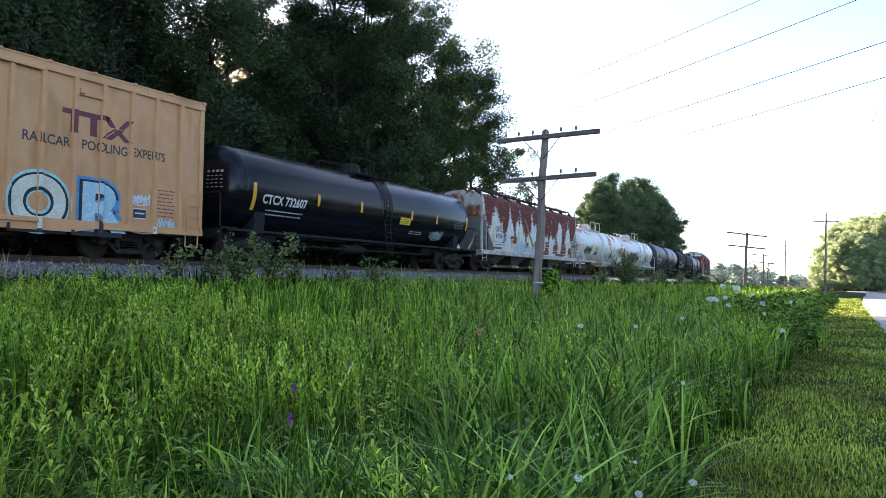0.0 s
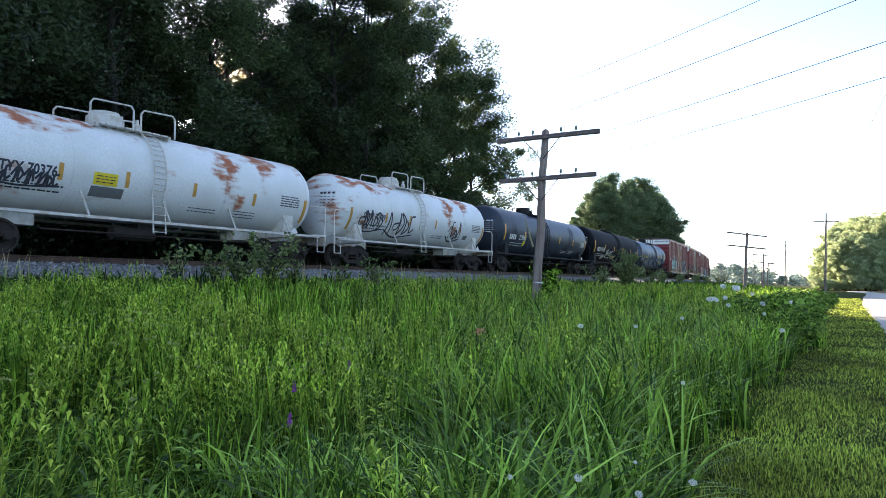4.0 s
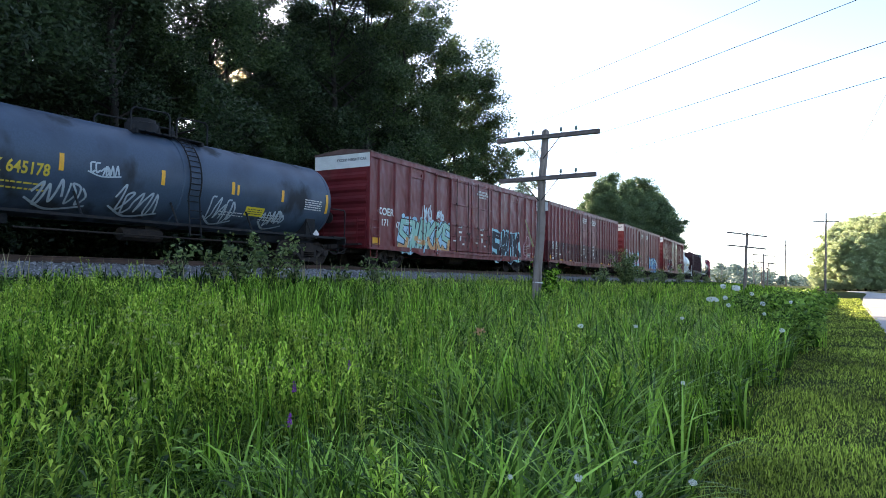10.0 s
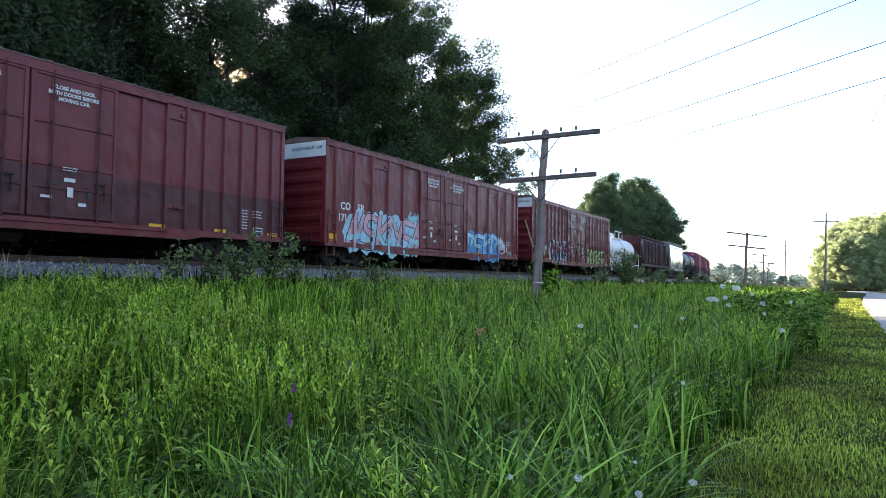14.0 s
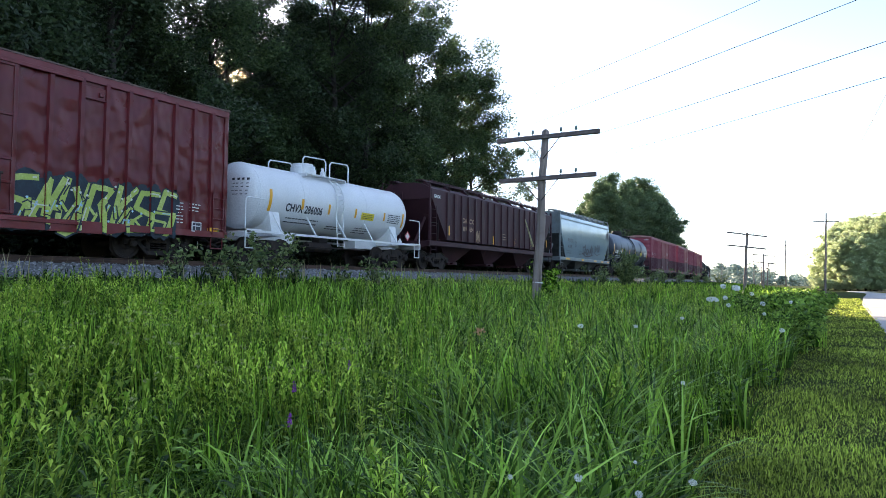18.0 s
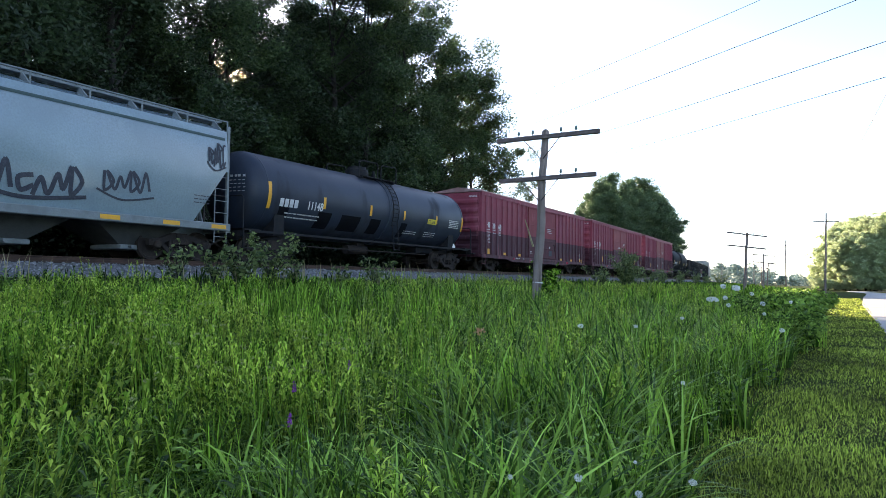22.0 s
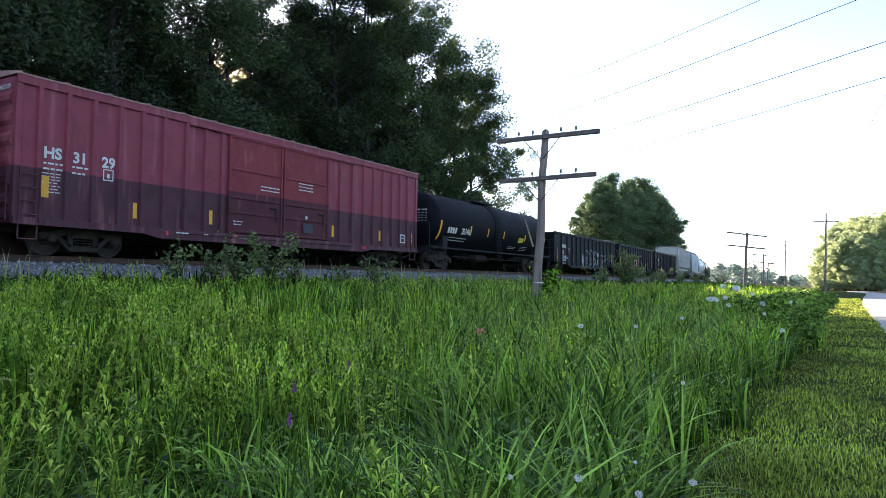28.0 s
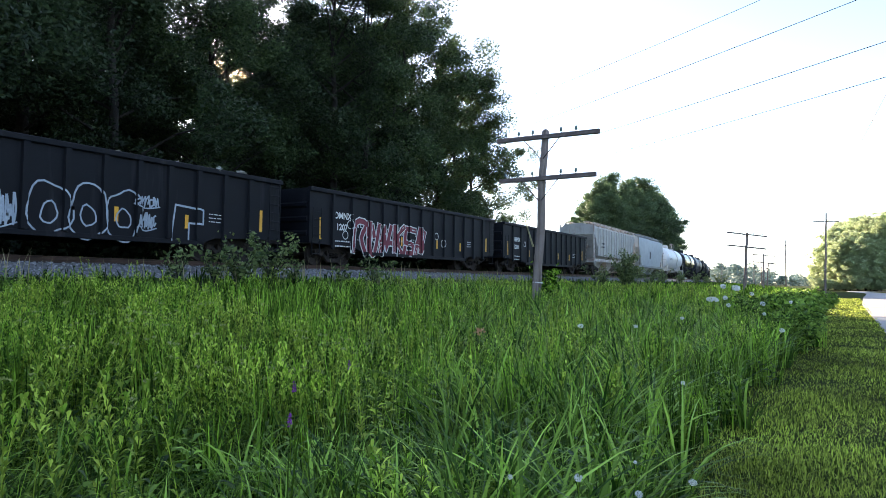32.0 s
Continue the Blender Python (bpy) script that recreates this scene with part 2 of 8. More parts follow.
M["orange"] = leaf_mat("orange_petal", (0.62, 0.30, 0.16), (0.72, 0.40, 0.22), 0.3, 0.1)
# distance haze is put into this greyed leaf colour
M["far"] = leaf_mat("hazed_far_wood", (0.16, 0.22, 0.19), (0.22, 0.28, 0.24), 0.2, 0.15)
M["steel"] = mat("truck_casting", (0.035, 0.030, 0.028), (0.06, 0.046, 0.038), 0.85, 0.0, scale=4, fine=25, bump=0.4, spec=0.15)
M["wheel"] = mat("wheel_steel", (0.05, 0.04, 0.035), (0.03, 0.026, 0.025), 0.75, 0.2, scale=4, fine=30, spec=0.2)
M["tread"] = mat("polished_tread", (0.42, 0.40, 0.38), None, 0.3, 0.9, bump=0)
M["white"] = mat("white_paint", (0.75, 0.75, 0.73), (0.66, 0.66, 0.64), 0.5, scale=3, fine=30, bump=0.05)
M["letter"] = mat("white_lettering", (0.72, 0.72, 0.70), (0.6, 0.6, 0.58), 0.6, scale=9, fine=50, bump=0)
M["dark_letter"] = mat("dark_lettering", (0.03, 0.035, 0.05), (0.06, 0.06, 0.075), 0.6, scale=9, fine=50, bump=0)
M["yellow"] = mat("yellow_reflector", (0.86, 0.43, 0.03), (0.78, 0.37, 0.03), 0.4, scale=6, bump=0)
M["yellow_letter"] = mat("yellow_lettering", (0.68, 0.50, 0.05), (0.55, 0.4, 0.05), 0.5, scale=8, bump=0)
M["sign_yellow"] = mat("yellow_sign", (0.80, 0.62, 0.03), (0.7, 0.55, 0.04), 0.5, scale=8, bump=0)
M["red_mark"] = mat("maroon_mark", (0.17, 0.03, 0.05), None, 0.5, scale=8, bump=0)
M["dim_letter"] = mat("dim_grey_lettering", (0.16, 0.165, 0.17), (0.11, 0.115, 0.12), 0.7, scale=9, fine=50, bump=0)
M["faded_letter"] = mat("faded_tan_lettering", (0.42, 0.27, 0.17), (0.30, 0.18, 0.12), 0.7, scale=9, fine=50, bump=0)


# ---- building helpers ----
def part(name, bm, material, parent, label=""):
    """Links a bmesh as one mesh object under a thing or a part (or at top level)."""
    me = bpy.data.meshes.new(name)
    bm.to_mesh(me)
    bm.free()
    me.materials.append(material)
    ob = new(name, me)
    ob.parent = parent
    if label:
        ob["label"] = label
    return ob


def smooth(ob, limit=40):
    ob.data.shade_smooth()
    ob.data.set_sharp_from_angle(angle=radians(limit))
    return ob


def reuse(ob, name, parent, m=None):
    """Another object on the same mesh."""
    o = new(name, ob.data)
    o.parent = parent
    if m is not None:
        o.matrix_basis = m
    return o


def from_np(name, verts, faces, material, parent=None):
    """A mesh from arrays: faces all with the same number of corners."""
    verts, faces = np.asarray(verts, np.float32), np.asarray(faces, np.int32)
    me = bpy.data.meshes.new(name)
    k = faces.shape[1]
    me.vertices.add(len(verts))
    me.vertices.foreach_set("co", verts.ravel())
    me.loops.add(faces.size)
    me.loops.foreach_set("vertex_index", faces.ravel())
    me.polygons.add(len(faces))
    me.polygons.foreach_set("loop_start", np.arange(0, faces.size, k, dtype=np.int32))
    me.update(calc_edges=True)
    me.materials.append(material)
    ob = new(name, me)
    ob.parent = parent
    return ob


def box(bm, x0, x1, y0, y1, z0, z1, bevel=0.0):
    v = [bm.verts.new((x, y, z)) for x in (x0, x1) for y in (y0, y1) for z in (z0, z1)]
    fs = [bm.faces.new([v[i] for i in f]) for f in ((0, 1, 3, 2), (4, 6, 7, 5), (0, 4, 5, 1), (2, 3, 7, 6), (0, 2, 6, 4), (1, 5, 7, 3))]
    if bevel:
        bmesh.ops.bevel(bm, geom=list({e for f in fs for e in f.edges}), offset=bevel, segments=1, affect="EDGES")


def prism(bm, profile, axis, a, b):
    """A profile of 2D points drawn out along an axis: 'y' takes (x, z), 'x' takes (y, z), 'z' takes (x, y)."""
    def at(p, t):
        return {"y": (p[0], t, p[1]), "x": (t, p[0], p[1]), "z": (p[0], p[1], t)}[axis]
    r0, r1 = [bm.verts.new(at(p, a)) for p in profile], [bm.verts.new(at(p, b)) for p in profile]
    k = len(profile)
    fs = [bm.faces.new((r0[i], r0[(i + 1) % k], r1[(i + 1) % k], r1[i])) for i in range(k)]
    fs += [bm.faces.new(r0[::-1]), bm.faces.new(r1)]
    bmesh.ops.recalc_face_normals(bm, faces=fs)


def rod(bm, p, q, r, seg=6, r2=None):
    p, q = Vector(p), Vector(q)
    d = (q - p).normalized()
    a = d.orthogonal().normalized()
    b = d.cross(a)
    rings = []
    for c, rr in ((p, r), (q, r if r2 is None else r2)):
        rings.append([bm.verts.new(c + (a * math.cos(2 * math.pi * i / seg) + b * math.sin(2 * math.pi * i / seg)) * rr) for i in range(seg)])
    for i in range(seg):
        bm.faces.new((rings[0][i], rings[0][(i + 1) % seg], rings[1][(i + 1) % seg], rings[1][i]))
    bm.faces.new(rings[0][::-1])
    bm.faces.new(rings[1])


def pipe(bm, pts, r, seg=6):
    for p, q in zip(pts, pts[1:]):
        rod(bm, p, q, r, seg)


def tube(bm, pts, r, seg=5):
    """One unbroken thin tube through points that run level."""
    rings = []
    for i, p in enumerate(pts):
        d = (pts[min(i + 1, len(pts) - 1)] - pts[max(i - 1, 0)]).normalized()
        a = d.cross(Vector((0, 0, 1))).normalized()
        b = a.cross(d)
        rings.append([bm.verts.new(p + (a * math.cos(2 * math.pi * k / seg) + b * math.sin(2 * math.pi * k / seg)) * r) for k in range(seg)])
    for r0, r1 in zip(rings, rings[1:]):
        for k in range(seg):
            bm.faces.new((r0[k], r0[(k + 1) % seg], r1[(k + 1) % seg], r1[k]))
    bm.faces.new(rings[0][::-1])
    bm.faces.new(rings[-1])


def lathe(bm, profile, axis="y", seg=32, c=(0, 0, 0)):
    """Rings of (along, radius) about an axis through c."""
    rings = []
    for t, r in profile:
        ring = []
        for i in range(seg):
            a = 2 * math.pi * i / seg
            u, w = r * math.cos(a), r * math.sin(a)
            ring.append(bm.verts.new({"y": (c[0] + u, c[1] + t, c[2] + w), "x": (c[0] + t, c[1] + u, c[2] + w), "z": (c[0] + u, c[1] + w, c[2] + t)}[axis]))
        rings.append(ring)
    fs = []
    for r0, r1 in zip(rings, rings[1:]):
        fs += [bm.faces.new((r0[i], r0[(i + 1) % seg], r1[(i + 1) % seg], r1[i])) for i in range(seg)]
    fs += [bm.faces.new(rings[0][::-1]), bm.faces.new(rings[-1])]
    bmesh.ops.recalc_face_normals(bm, faces=fs)


def lateral(x, y):
    """Signed distance from the track's centre line."""
    x, y = np.asarray(x, float), np.asarray(y, float)
    return np.where(y > S0, np.hypot(x + RAD, y - S0) - RAD, x)


def place(s, l=0.0, z=RAIL):
    """The pose at s metres along the track, l metres to its right."""
    if s <= S0:
        return pose(l, s, z)
    a = (s - S0) / RAD
    return pose(-RAD + (RAD + l) * math.cos(a), S0 + (RAD + l) * math.sin(a), z, 0, 0, math.degrees(a))


def height(x, y):
    """The ground: a low bank under the track, level meadow and lawn."""
    l = lateral(x, y)
    h = np.interp(l, [-40, -14, -8, -4.2, -2.6, 2.6, 4.2, 7.5, 11, 15, 17.6], [0.3, 0.4, 0.7, 1.3, 1.55, 1.55, 1.42, 0.95, 0.5, 0.12, 0.0])
    return h + np.where(np.abs(l) > 5, 0.05 * np.sin(x * 0.9 + 0.6 * np.sin(y * 0.5)) * np.cos(y * 0.7) * np.where((l > 4) & (l < 17), 1, 0.0), 0)


# ---- ground, path, track ----
def lines(*spans):
    out = []
    for a, b, n in spans:
        out += list(np.linspace(a, b, n, endpoint=False))
    return np.array(out + [spans[-1][1]])


def build_ground():
    xs = lines((-3500, -400, 12), (-400, -60, 24), (-60, -16, 30), (-16, 24, 66), (24, 80, 14), (80, 3500, 16))
    ys = lines((-3500, -60, 14), (-60, 0, 30), (0, 60, 60), (60, 300, 80), (300, 900, 30), (900, 3800, 12))
    gx, gy = np.meshgrid(xs, ys)
    gz = height(gx, gy)
    nx, ny = len(xs), len(ys)
    idx = np.arange(nx * ny).reshape(ny, nx)
    f = np.stack([idx[:-1, :-1], idx[:-1, 1:], idx[1:, 1:], idx[1:, :-1]], -1).reshape(-1, 4)
    ob = from_np("ground", np.stack([gx, gy, gz], -1).reshape(-1, 3), f, M["ground"])
    tagged(smooth(ob, 60), "rough green meadow ground with a low railway bank", "ground", kind="structure")


def strip(name, l0, l1, s0, s1, step, material, zf, curve=True):
    """A band along the track between two lateral distances."""
    n = int((s1 - s0) / step) + 1
    ls = np.linspace(l0, l1, 8)
    v = []
    for s in np.linspace(s0, s1, n):
        for l in ls:
            p = place(s, l, 0).translation if curve else Vector((l, s, 0))
            v.append((p.x, p.y, zf(p.x, p.y, l, s)))
    idx = np.arange(n * 8).reshape(n, 8)
    f = np.stack([idx[:-1, :-1], idx[:-1, 1:], idx[1:, 1:], idx[1:, :-1]], -1).reshape(-1, 4)
    return smooth(from_np(name, v, f, material), 60)


def build_lawn():
    ob = strip("lawn", 17.75, 60, -40, 420, 4, M["lawn"], lambda x, y, l, s: float(height(x, y)) + 0.012)
    tagged(ob, "short mown lawn verge with yellowed patches", "lawn", kind="structure")
    # the path: a level slab that swings to the right in the distance
    way = [(20.2, -40), (20.2, 0), (20.1, 25), (19.97, 58), (20.5, 85), (21.2, 108), (21.5, 122), (21.0, 133), (19.4, 143), (18.9, 149), (20.5, 154.5), (27, 157.5), (45, 159), (90, 160)]
    bm = bmesh.new()
    rows = []
    for i, (x, y) in enumerate(way):
        a, c = Vector(way[max(i - 1, 0)]), Vector(way[min(i + 1, len(way) - 1)])
        d = (c - a).normalized()
        nrm = Vector((d.y, -d.x)) * 3.0
        rows.append([bm.verts.new((px, py, z)) for px, py, z in ((x, y, -0.05), (x, y, 0.05), (x + nrm.x, y + nrm.y, 0.05), (x + nrm.x, y + nrm.y, -0.05))])
    for r0, r1 in zip(rows, rows[1:]):
        for i in range(3):
            bm.faces.new((r0[i], r1[i], r1[i + 1], r0[i + 1]))
    bmesh.ops.recalc_face_normals(bm, faces=bm.faces)
    ob = part("path", bm, M["asphalt"], None)
    tagged(ob, "pale grey paved walking path beside the lawn", "path", kind="structure")


def build_track():
    # ballast bed
    prof = [(-4.3, 1.36), (-3.0, 1.62), (-1.9, 1.80), (1.9, 1.80), (3.0, 1.60), (4.6, 1.28)]
    rng = np.random.default_rng(4)
    v, n = [], 0
    ss = np.concatenate([np.arange(-340, -60, 6.0), np.arange(-60, 40, 0.35), np.arange(40, 600, 3.0)])
    for s in ss:
        for l, z in prof:
            j = 0.05 if abs(l) > 1.95 else 0.01
            p = place(s, l + rng.normal(0, j), 0).translation
            v.append((p.x, p.y, z + rng.normal(0, j * 0.5)))
    k = len(prof)
    idx = np.arange(len(ss) * k).reshape(-1, k)
    f = np.stack([idx[:-1, :-1], idx[:-1, 1:], idx[1:, 1:], idx[1:, :-1]], -1).reshape(-1, 4)
    bed = from_np("ballast", v, f, M["ballast"])
    tagged(bed, "grey crushed stone ballast under the railway", "ballast", kind="structure")
    # loose stones on the near shoulder
    cnt = 9000
    s = rng.uniform(-6, 32, cnt)
    l = 1.7 + 2.7 * rng.random(cnt) ** 0.8
    z = np.interp(l, [1.9, 3.0, 4.6], [1.80, 1.60, 1.28])
    size = rng.uniform(0.022, 0.05, cnt)
    base = np.array([(1, 0, 0), (-1, 0, 0), (0, 1, 0), (0, -1, 0), (0, 0, 0.8), (0, 0, -0.6)])
    a = rng.uniform(0, 6.28, cnt)
    w = base[None] * rng.uniform(0.6, 1.2, (cnt, 6, 1)) * size[:, None, None]
    rx = w[..., 0] * np.cos(a)[:, None] - w[..., 1] * np.sin(a)[:, None]
    ry = w[..., 0] * np.sin(a)[:, None] + w[..., 1] * np.cos(a)[:, None]
    vv = np.stack([rx + l[:, None], ry + s[:, None], w[..., 2] + z[:, None] + 0.01], -1).reshape(-1, 3)
    tri = np.array([(0, 2, 4), (2, 1, 4), (1, 3, 4), (3, 0, 4), (2, 0, 5), (1, 2, 5), (3, 1, 5), (0, 3, 5)])
    ff = (np.arange(cnt)[:, None, None] * 6 + tri[None]).reshape(-1, 3)
    tagged(from_np("ballast_stones", vv, ff, M["stone"]), "loose grey angular ballast stones on the shoulder", "gravel", kind="stuff")
    # rails
    sec = [(-0.07, -0.17), (0.07, -0.17), (0.07, -0.15), (0.012, -0.13), (0.012, -0.04), (0.036, -0.03), (0.036, 0), (-0.036, 0), (-0.036, -0.03), (-0.012, -0.04), (-0.012, -0.13), (-0.07, -0.15)]
    for side in (1, -1):
        bm = bmesh.new()
        rings = []
        for s in list(range(-344, 26, 12)) + list(range(26, 600, 8)):
            m = place(s, side * 0.755)
            rings.append([bm.verts.new(m @ Vector((x, 0, z))) for x, z in sec])
        for r0, r1 in zip(rings, rings[1:]):
            for i in range(len(sec)):
                bm.faces.new((r0[i], r0[(i + 1) % len(sec)], r1[(i + 1) % len(sec)], r1[i]))
        bmesh.ops.recalc_face_normals(bm, faces=bm.faces)
        tagged(part("rail", bm, M["rail"], None), "rusty steel rail on wooden ties", "rail", group="rails", kind="structure")
    # ties
    bm = bmesh.new()
    box(bm, -1.3, 1.3, -0.11, 0.11, -0.30, -0.165, 0.01)
    first = part("tie", bm, M["tie"], bed)
    first.matrix_basis = place(-8)
    for i in range(1, 120):
        reuse(first, "tie", bed, place(-8 + i * 0.5) @ pose(random.uniform(-0.04, 0.04), 0, random.uniform(-0.01, 0.004), 0, 0, random.uniform(-1, 1)))


build_ground()
build_lawn()
build_track()


# ---- trees ----
def leaf_cloud(centres, radii, per, size, rng, squash=0.75, tri=False):
    """Leaves as folded quads on the outer part of clumps: vertices and faces."""
    k = len(centres)
    d = rng.normal(size=(k, per, 3))
    d /= np.linalg.norm(d, axis=-1, keepdims=True)
    r = rng.random((k, per, 1)) ** 0.45
    p = centres[:, None] + d * r * radii[:, None, None] * np.array([1, 1, squash])
    p = p.reshape(-1, 3)
    n = len(p)
    a = rng.normal(size=(n, 3))
    a[:, 2] *= 0.6
    a /= np.linalg.norm(a, axis=1, keepdims=True)
    b = np.cross(a, rng.normal(size=(n, 3)))
    b /= np.linalg.norm(b, axis=1, keepdims=True)
    sz = size * rng.uniform(0.6, 1.35, (n, 1))
    if tri:
        v = np.stack([p - a * sz + b * sz * 0.5, p - a * sz * 0.3 - b * sz * 0.6, p + a * sz], 1)
        return v.reshape(-1, 3), np.arange(n * 3).reshape(-1, 3)
    v = np.stack([p - a * sz, p + b * sz * 0.55, p + a * sz, p - b * sz * 0.55], 1)
    return v.reshape(-1, 3), np.arange(n * 4).reshape(-1, 4)


def tree(name, h, spread, seed, material, clumps=150, per=150, size=0.17, low=0.12, label="", trunk_r=0.28, group="", puff=1.0):
    """A broadleaf tree: tapered trunk, limbs, and a ragged crown of many small leaves."""
    rng = np.random.default_rng(seed)
    root = new(name)
    bm = bmesh.new()
    pts = [Vector((rng.normal(0, 0.03) * z * 0.4, rng.normal(0, 0.03) * z * 0.4, z)) for z in np.linspace(-0.2, h * 0.86, 8)]
    for i, (p, q) in enumerate(zip(pts, pts[1:])):
        rod(bm, p, q, trunk_r * (1 - i / 8.5), 8, trunk_r * (1 - (i + 1) / 8.5))
    cs = []
    nl = 26
    for i in range(nl):
        t = low + (0.95 - low) * (i + rng.random()) / nl
        z = h * t * 0.9
        ang = i * 2.4 + rng.normal(0, 0.4)
        reach = spread * (0.55 + 0.45 * math.sin(math.pi * min(1, 0.18 + t * 0.86))) * rng.uniform(0.72, 1.12)
        if t > 0.8:
            reach *= (1.05 - t) / 0.25 + 0.15
        base = Vector((0, 0, z * 0.86))
        tip = Vector((math.cos(ang) * reach, math.sin(ang) * reach, z + rng.uniform(0.2, 1.6)))
        mid = base.lerp(tip, 0.5) + Vector((0, 0, rng.uniform(0, 0.8)))
        rod(bm, base, mid, 0.08, 5, 0.045)
        rod(bm, mid, mid.lerp(tip, 0.7), 0.045, 5, 0.012)
        for _ in range(max(2, clumps // nl)):
            f = rng.random() ** 0.6
            c = base.lerp(tip, 0.25 + 0.8 * f)
            cs.append((c.x + rng.normal(0, 0.9), c.y + rng.normal(0, 0.9), max(c.z + rng.normal(0, 0.7), 0.8)))
    cs += [(rng.normal(0, spread * 0.16), rng.normal(0, spread * 0.16), h * rng.uniform(0.8, 0.98)) for _ in range(clumps // 12)]
    smooth(part("trunk", bm, M["bark"], root), 60)
    cs = np.array(cs)
    v, f = leaf_cloud(cs, rng.uniform(0.55, 1.5, len(cs)) * spread / 5.5 * puff, per, size, rng, 0.75, True)
    from_np("crown", v, f, material, root)
    tagged(root, label, "tree", group)
    return root


def at_ground(x, y, rz=0, s=1.0, sink=0.05):
    return pose(x, y, float(height(x, y)) - sink, 0, 0, rz)


def build_trees():
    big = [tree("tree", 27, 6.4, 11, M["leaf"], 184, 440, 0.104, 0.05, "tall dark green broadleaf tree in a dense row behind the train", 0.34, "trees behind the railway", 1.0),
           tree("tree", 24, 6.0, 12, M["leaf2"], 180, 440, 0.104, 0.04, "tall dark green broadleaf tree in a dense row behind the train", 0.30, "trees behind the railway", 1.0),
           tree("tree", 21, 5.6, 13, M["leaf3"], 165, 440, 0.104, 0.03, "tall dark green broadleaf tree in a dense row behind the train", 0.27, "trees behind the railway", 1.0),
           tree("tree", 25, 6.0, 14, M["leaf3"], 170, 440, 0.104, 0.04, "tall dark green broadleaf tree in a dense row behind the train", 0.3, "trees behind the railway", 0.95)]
    spots = [(-10, 1), (-9.5, 9), (-11, 16), (-9.5, 18.8), (-11, 36.5), (-10, 39), (-11.5, 44), (-11, 50), (-12.5, 55.5), (-13, 59),
             (-17, 5), (-18, 14), (-17, 23.4), (-22, 43), (-25, 42.5), (-18, 43), (-19, 46.5), (-19, 50), (-18, 53.5),
             (-26, 10), (-27, 22), (-26, 30), (-26, 49), (-13, -8), (-27, 49), (-37, 47.5), (-34, 58), (-32, 27)]
    thin = {3: (-9.26, 18.42, 129.3), 12: (-17.99, 22.25, 153.2), 14: (-26.05, 42.18, 85.7), 22: (-25.70, 48.44, 183.8), 25: (-38.25, 47.17, 170.2)}
    rnd = random.Random(5)
    used = set()
    for i, (x, y) in enumerate(spots):
        # the row's right end takes the trees whose leaf colour holds more sky light
        k = (3 if y < 55 else 2) if y > 38 and x > -22 else (i % 2)
        m = at_ground(x + rnd.uniform(-0.8, 0.8), y + rnd.uniform(-1, 1), rnd.uniform(0, 360))
        if i in thin:                              # where the low sun comes through
            m = at_ground(*thin[i])
        if k not in used:
            used.add(k)
            big[k].matrix_basis = m
        else:
            copy_thing(big[k], m)
    airy = tree("tree", 27, 6.2, 15, M["leaf"], 184, 120, 0.104, 0.1, "tall thin-crowned tree with the low sun behind it", 0.28, "trees behind the railway", 1.1)
    airy.matrix_basis = at_ground(-29.5, 44.5, 20)
    copy_thing(airy, at_ground(-31.5, 52.0, 200))
    copy_thing(airy, at_ground(-22.0, 36.0, 110))
    copy_thing(airy, at_ground(-35.0, 45.5, 300))
    for x, y, k in ((-30.5, 33.0, 1), (-24, 27.5, 0), (-13.0, 27.0, 2)):
        copy_thing(big[k], at_ground(x, y, 75 * k + 40))
    # the second group, where the track bends
    mid = [tree("tree", 19, 5.2, 21, M["leaf_mid"], 260, 300, 0.15, 0.04, "rounded green tree in the far group by the railway bend", 0.25, "trees at the bend", 1.0),
           tree("tree", 15, 4.6, 22, M["leaf_mid"], 240, 300, 0.15, 0.03, "rounded green tree in the far group by the railway bend", 0.22, "trees at the bend", 1.0)]
    spots = [(-19, 119, 0, 0.88), (-20, 128, 0, 1.08), (-19.5, 140, 0, 1.1), (-20, 152, 0, 1.2), (-21, 163, 0, 1.17), (-23, 175, 0, 1.12),
             (-25, 187, 1, 1.4), (-27, 198, 1, 1.2), (-29, 209, 1, 1.0), (-32, 222, 1, 0.85), (-35, 236, 1, 0.7), (-32, 152, 0, 1.0), (-33, 165, 0, 1.0)]
    used = set()
    for x, y, k, sc in spots:
        m = at_ground(x, y, rnd.uniform(0, 360))
        if k not in used:
            used.add(k)
            mid[k].matrix_basis = m
        else:
            copy_thing(mid[k], m).scale = [sc * (1.06 if y < 170 else 1.12)] * 3
    # the wood across the path, behind the viewer's right
    for i, y in enumerate(range(-60, 166, 12)):
        m = at_ground(54 + rnd.uniform(-4, 4), y + rnd.uniform(-2, 2), rnd.uniform(0, 360))
        copy_thing(mid[i % 2], m).scale = [rnd.uniform(0.8, 1.0)] * 3
    # the sunlit wood beyond the lawn, with sun and haze in the leaf colour
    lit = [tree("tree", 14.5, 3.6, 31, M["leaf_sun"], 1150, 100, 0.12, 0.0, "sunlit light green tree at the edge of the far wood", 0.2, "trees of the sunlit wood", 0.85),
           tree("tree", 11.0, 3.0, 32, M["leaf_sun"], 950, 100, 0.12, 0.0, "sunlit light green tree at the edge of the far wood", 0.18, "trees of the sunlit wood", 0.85)]
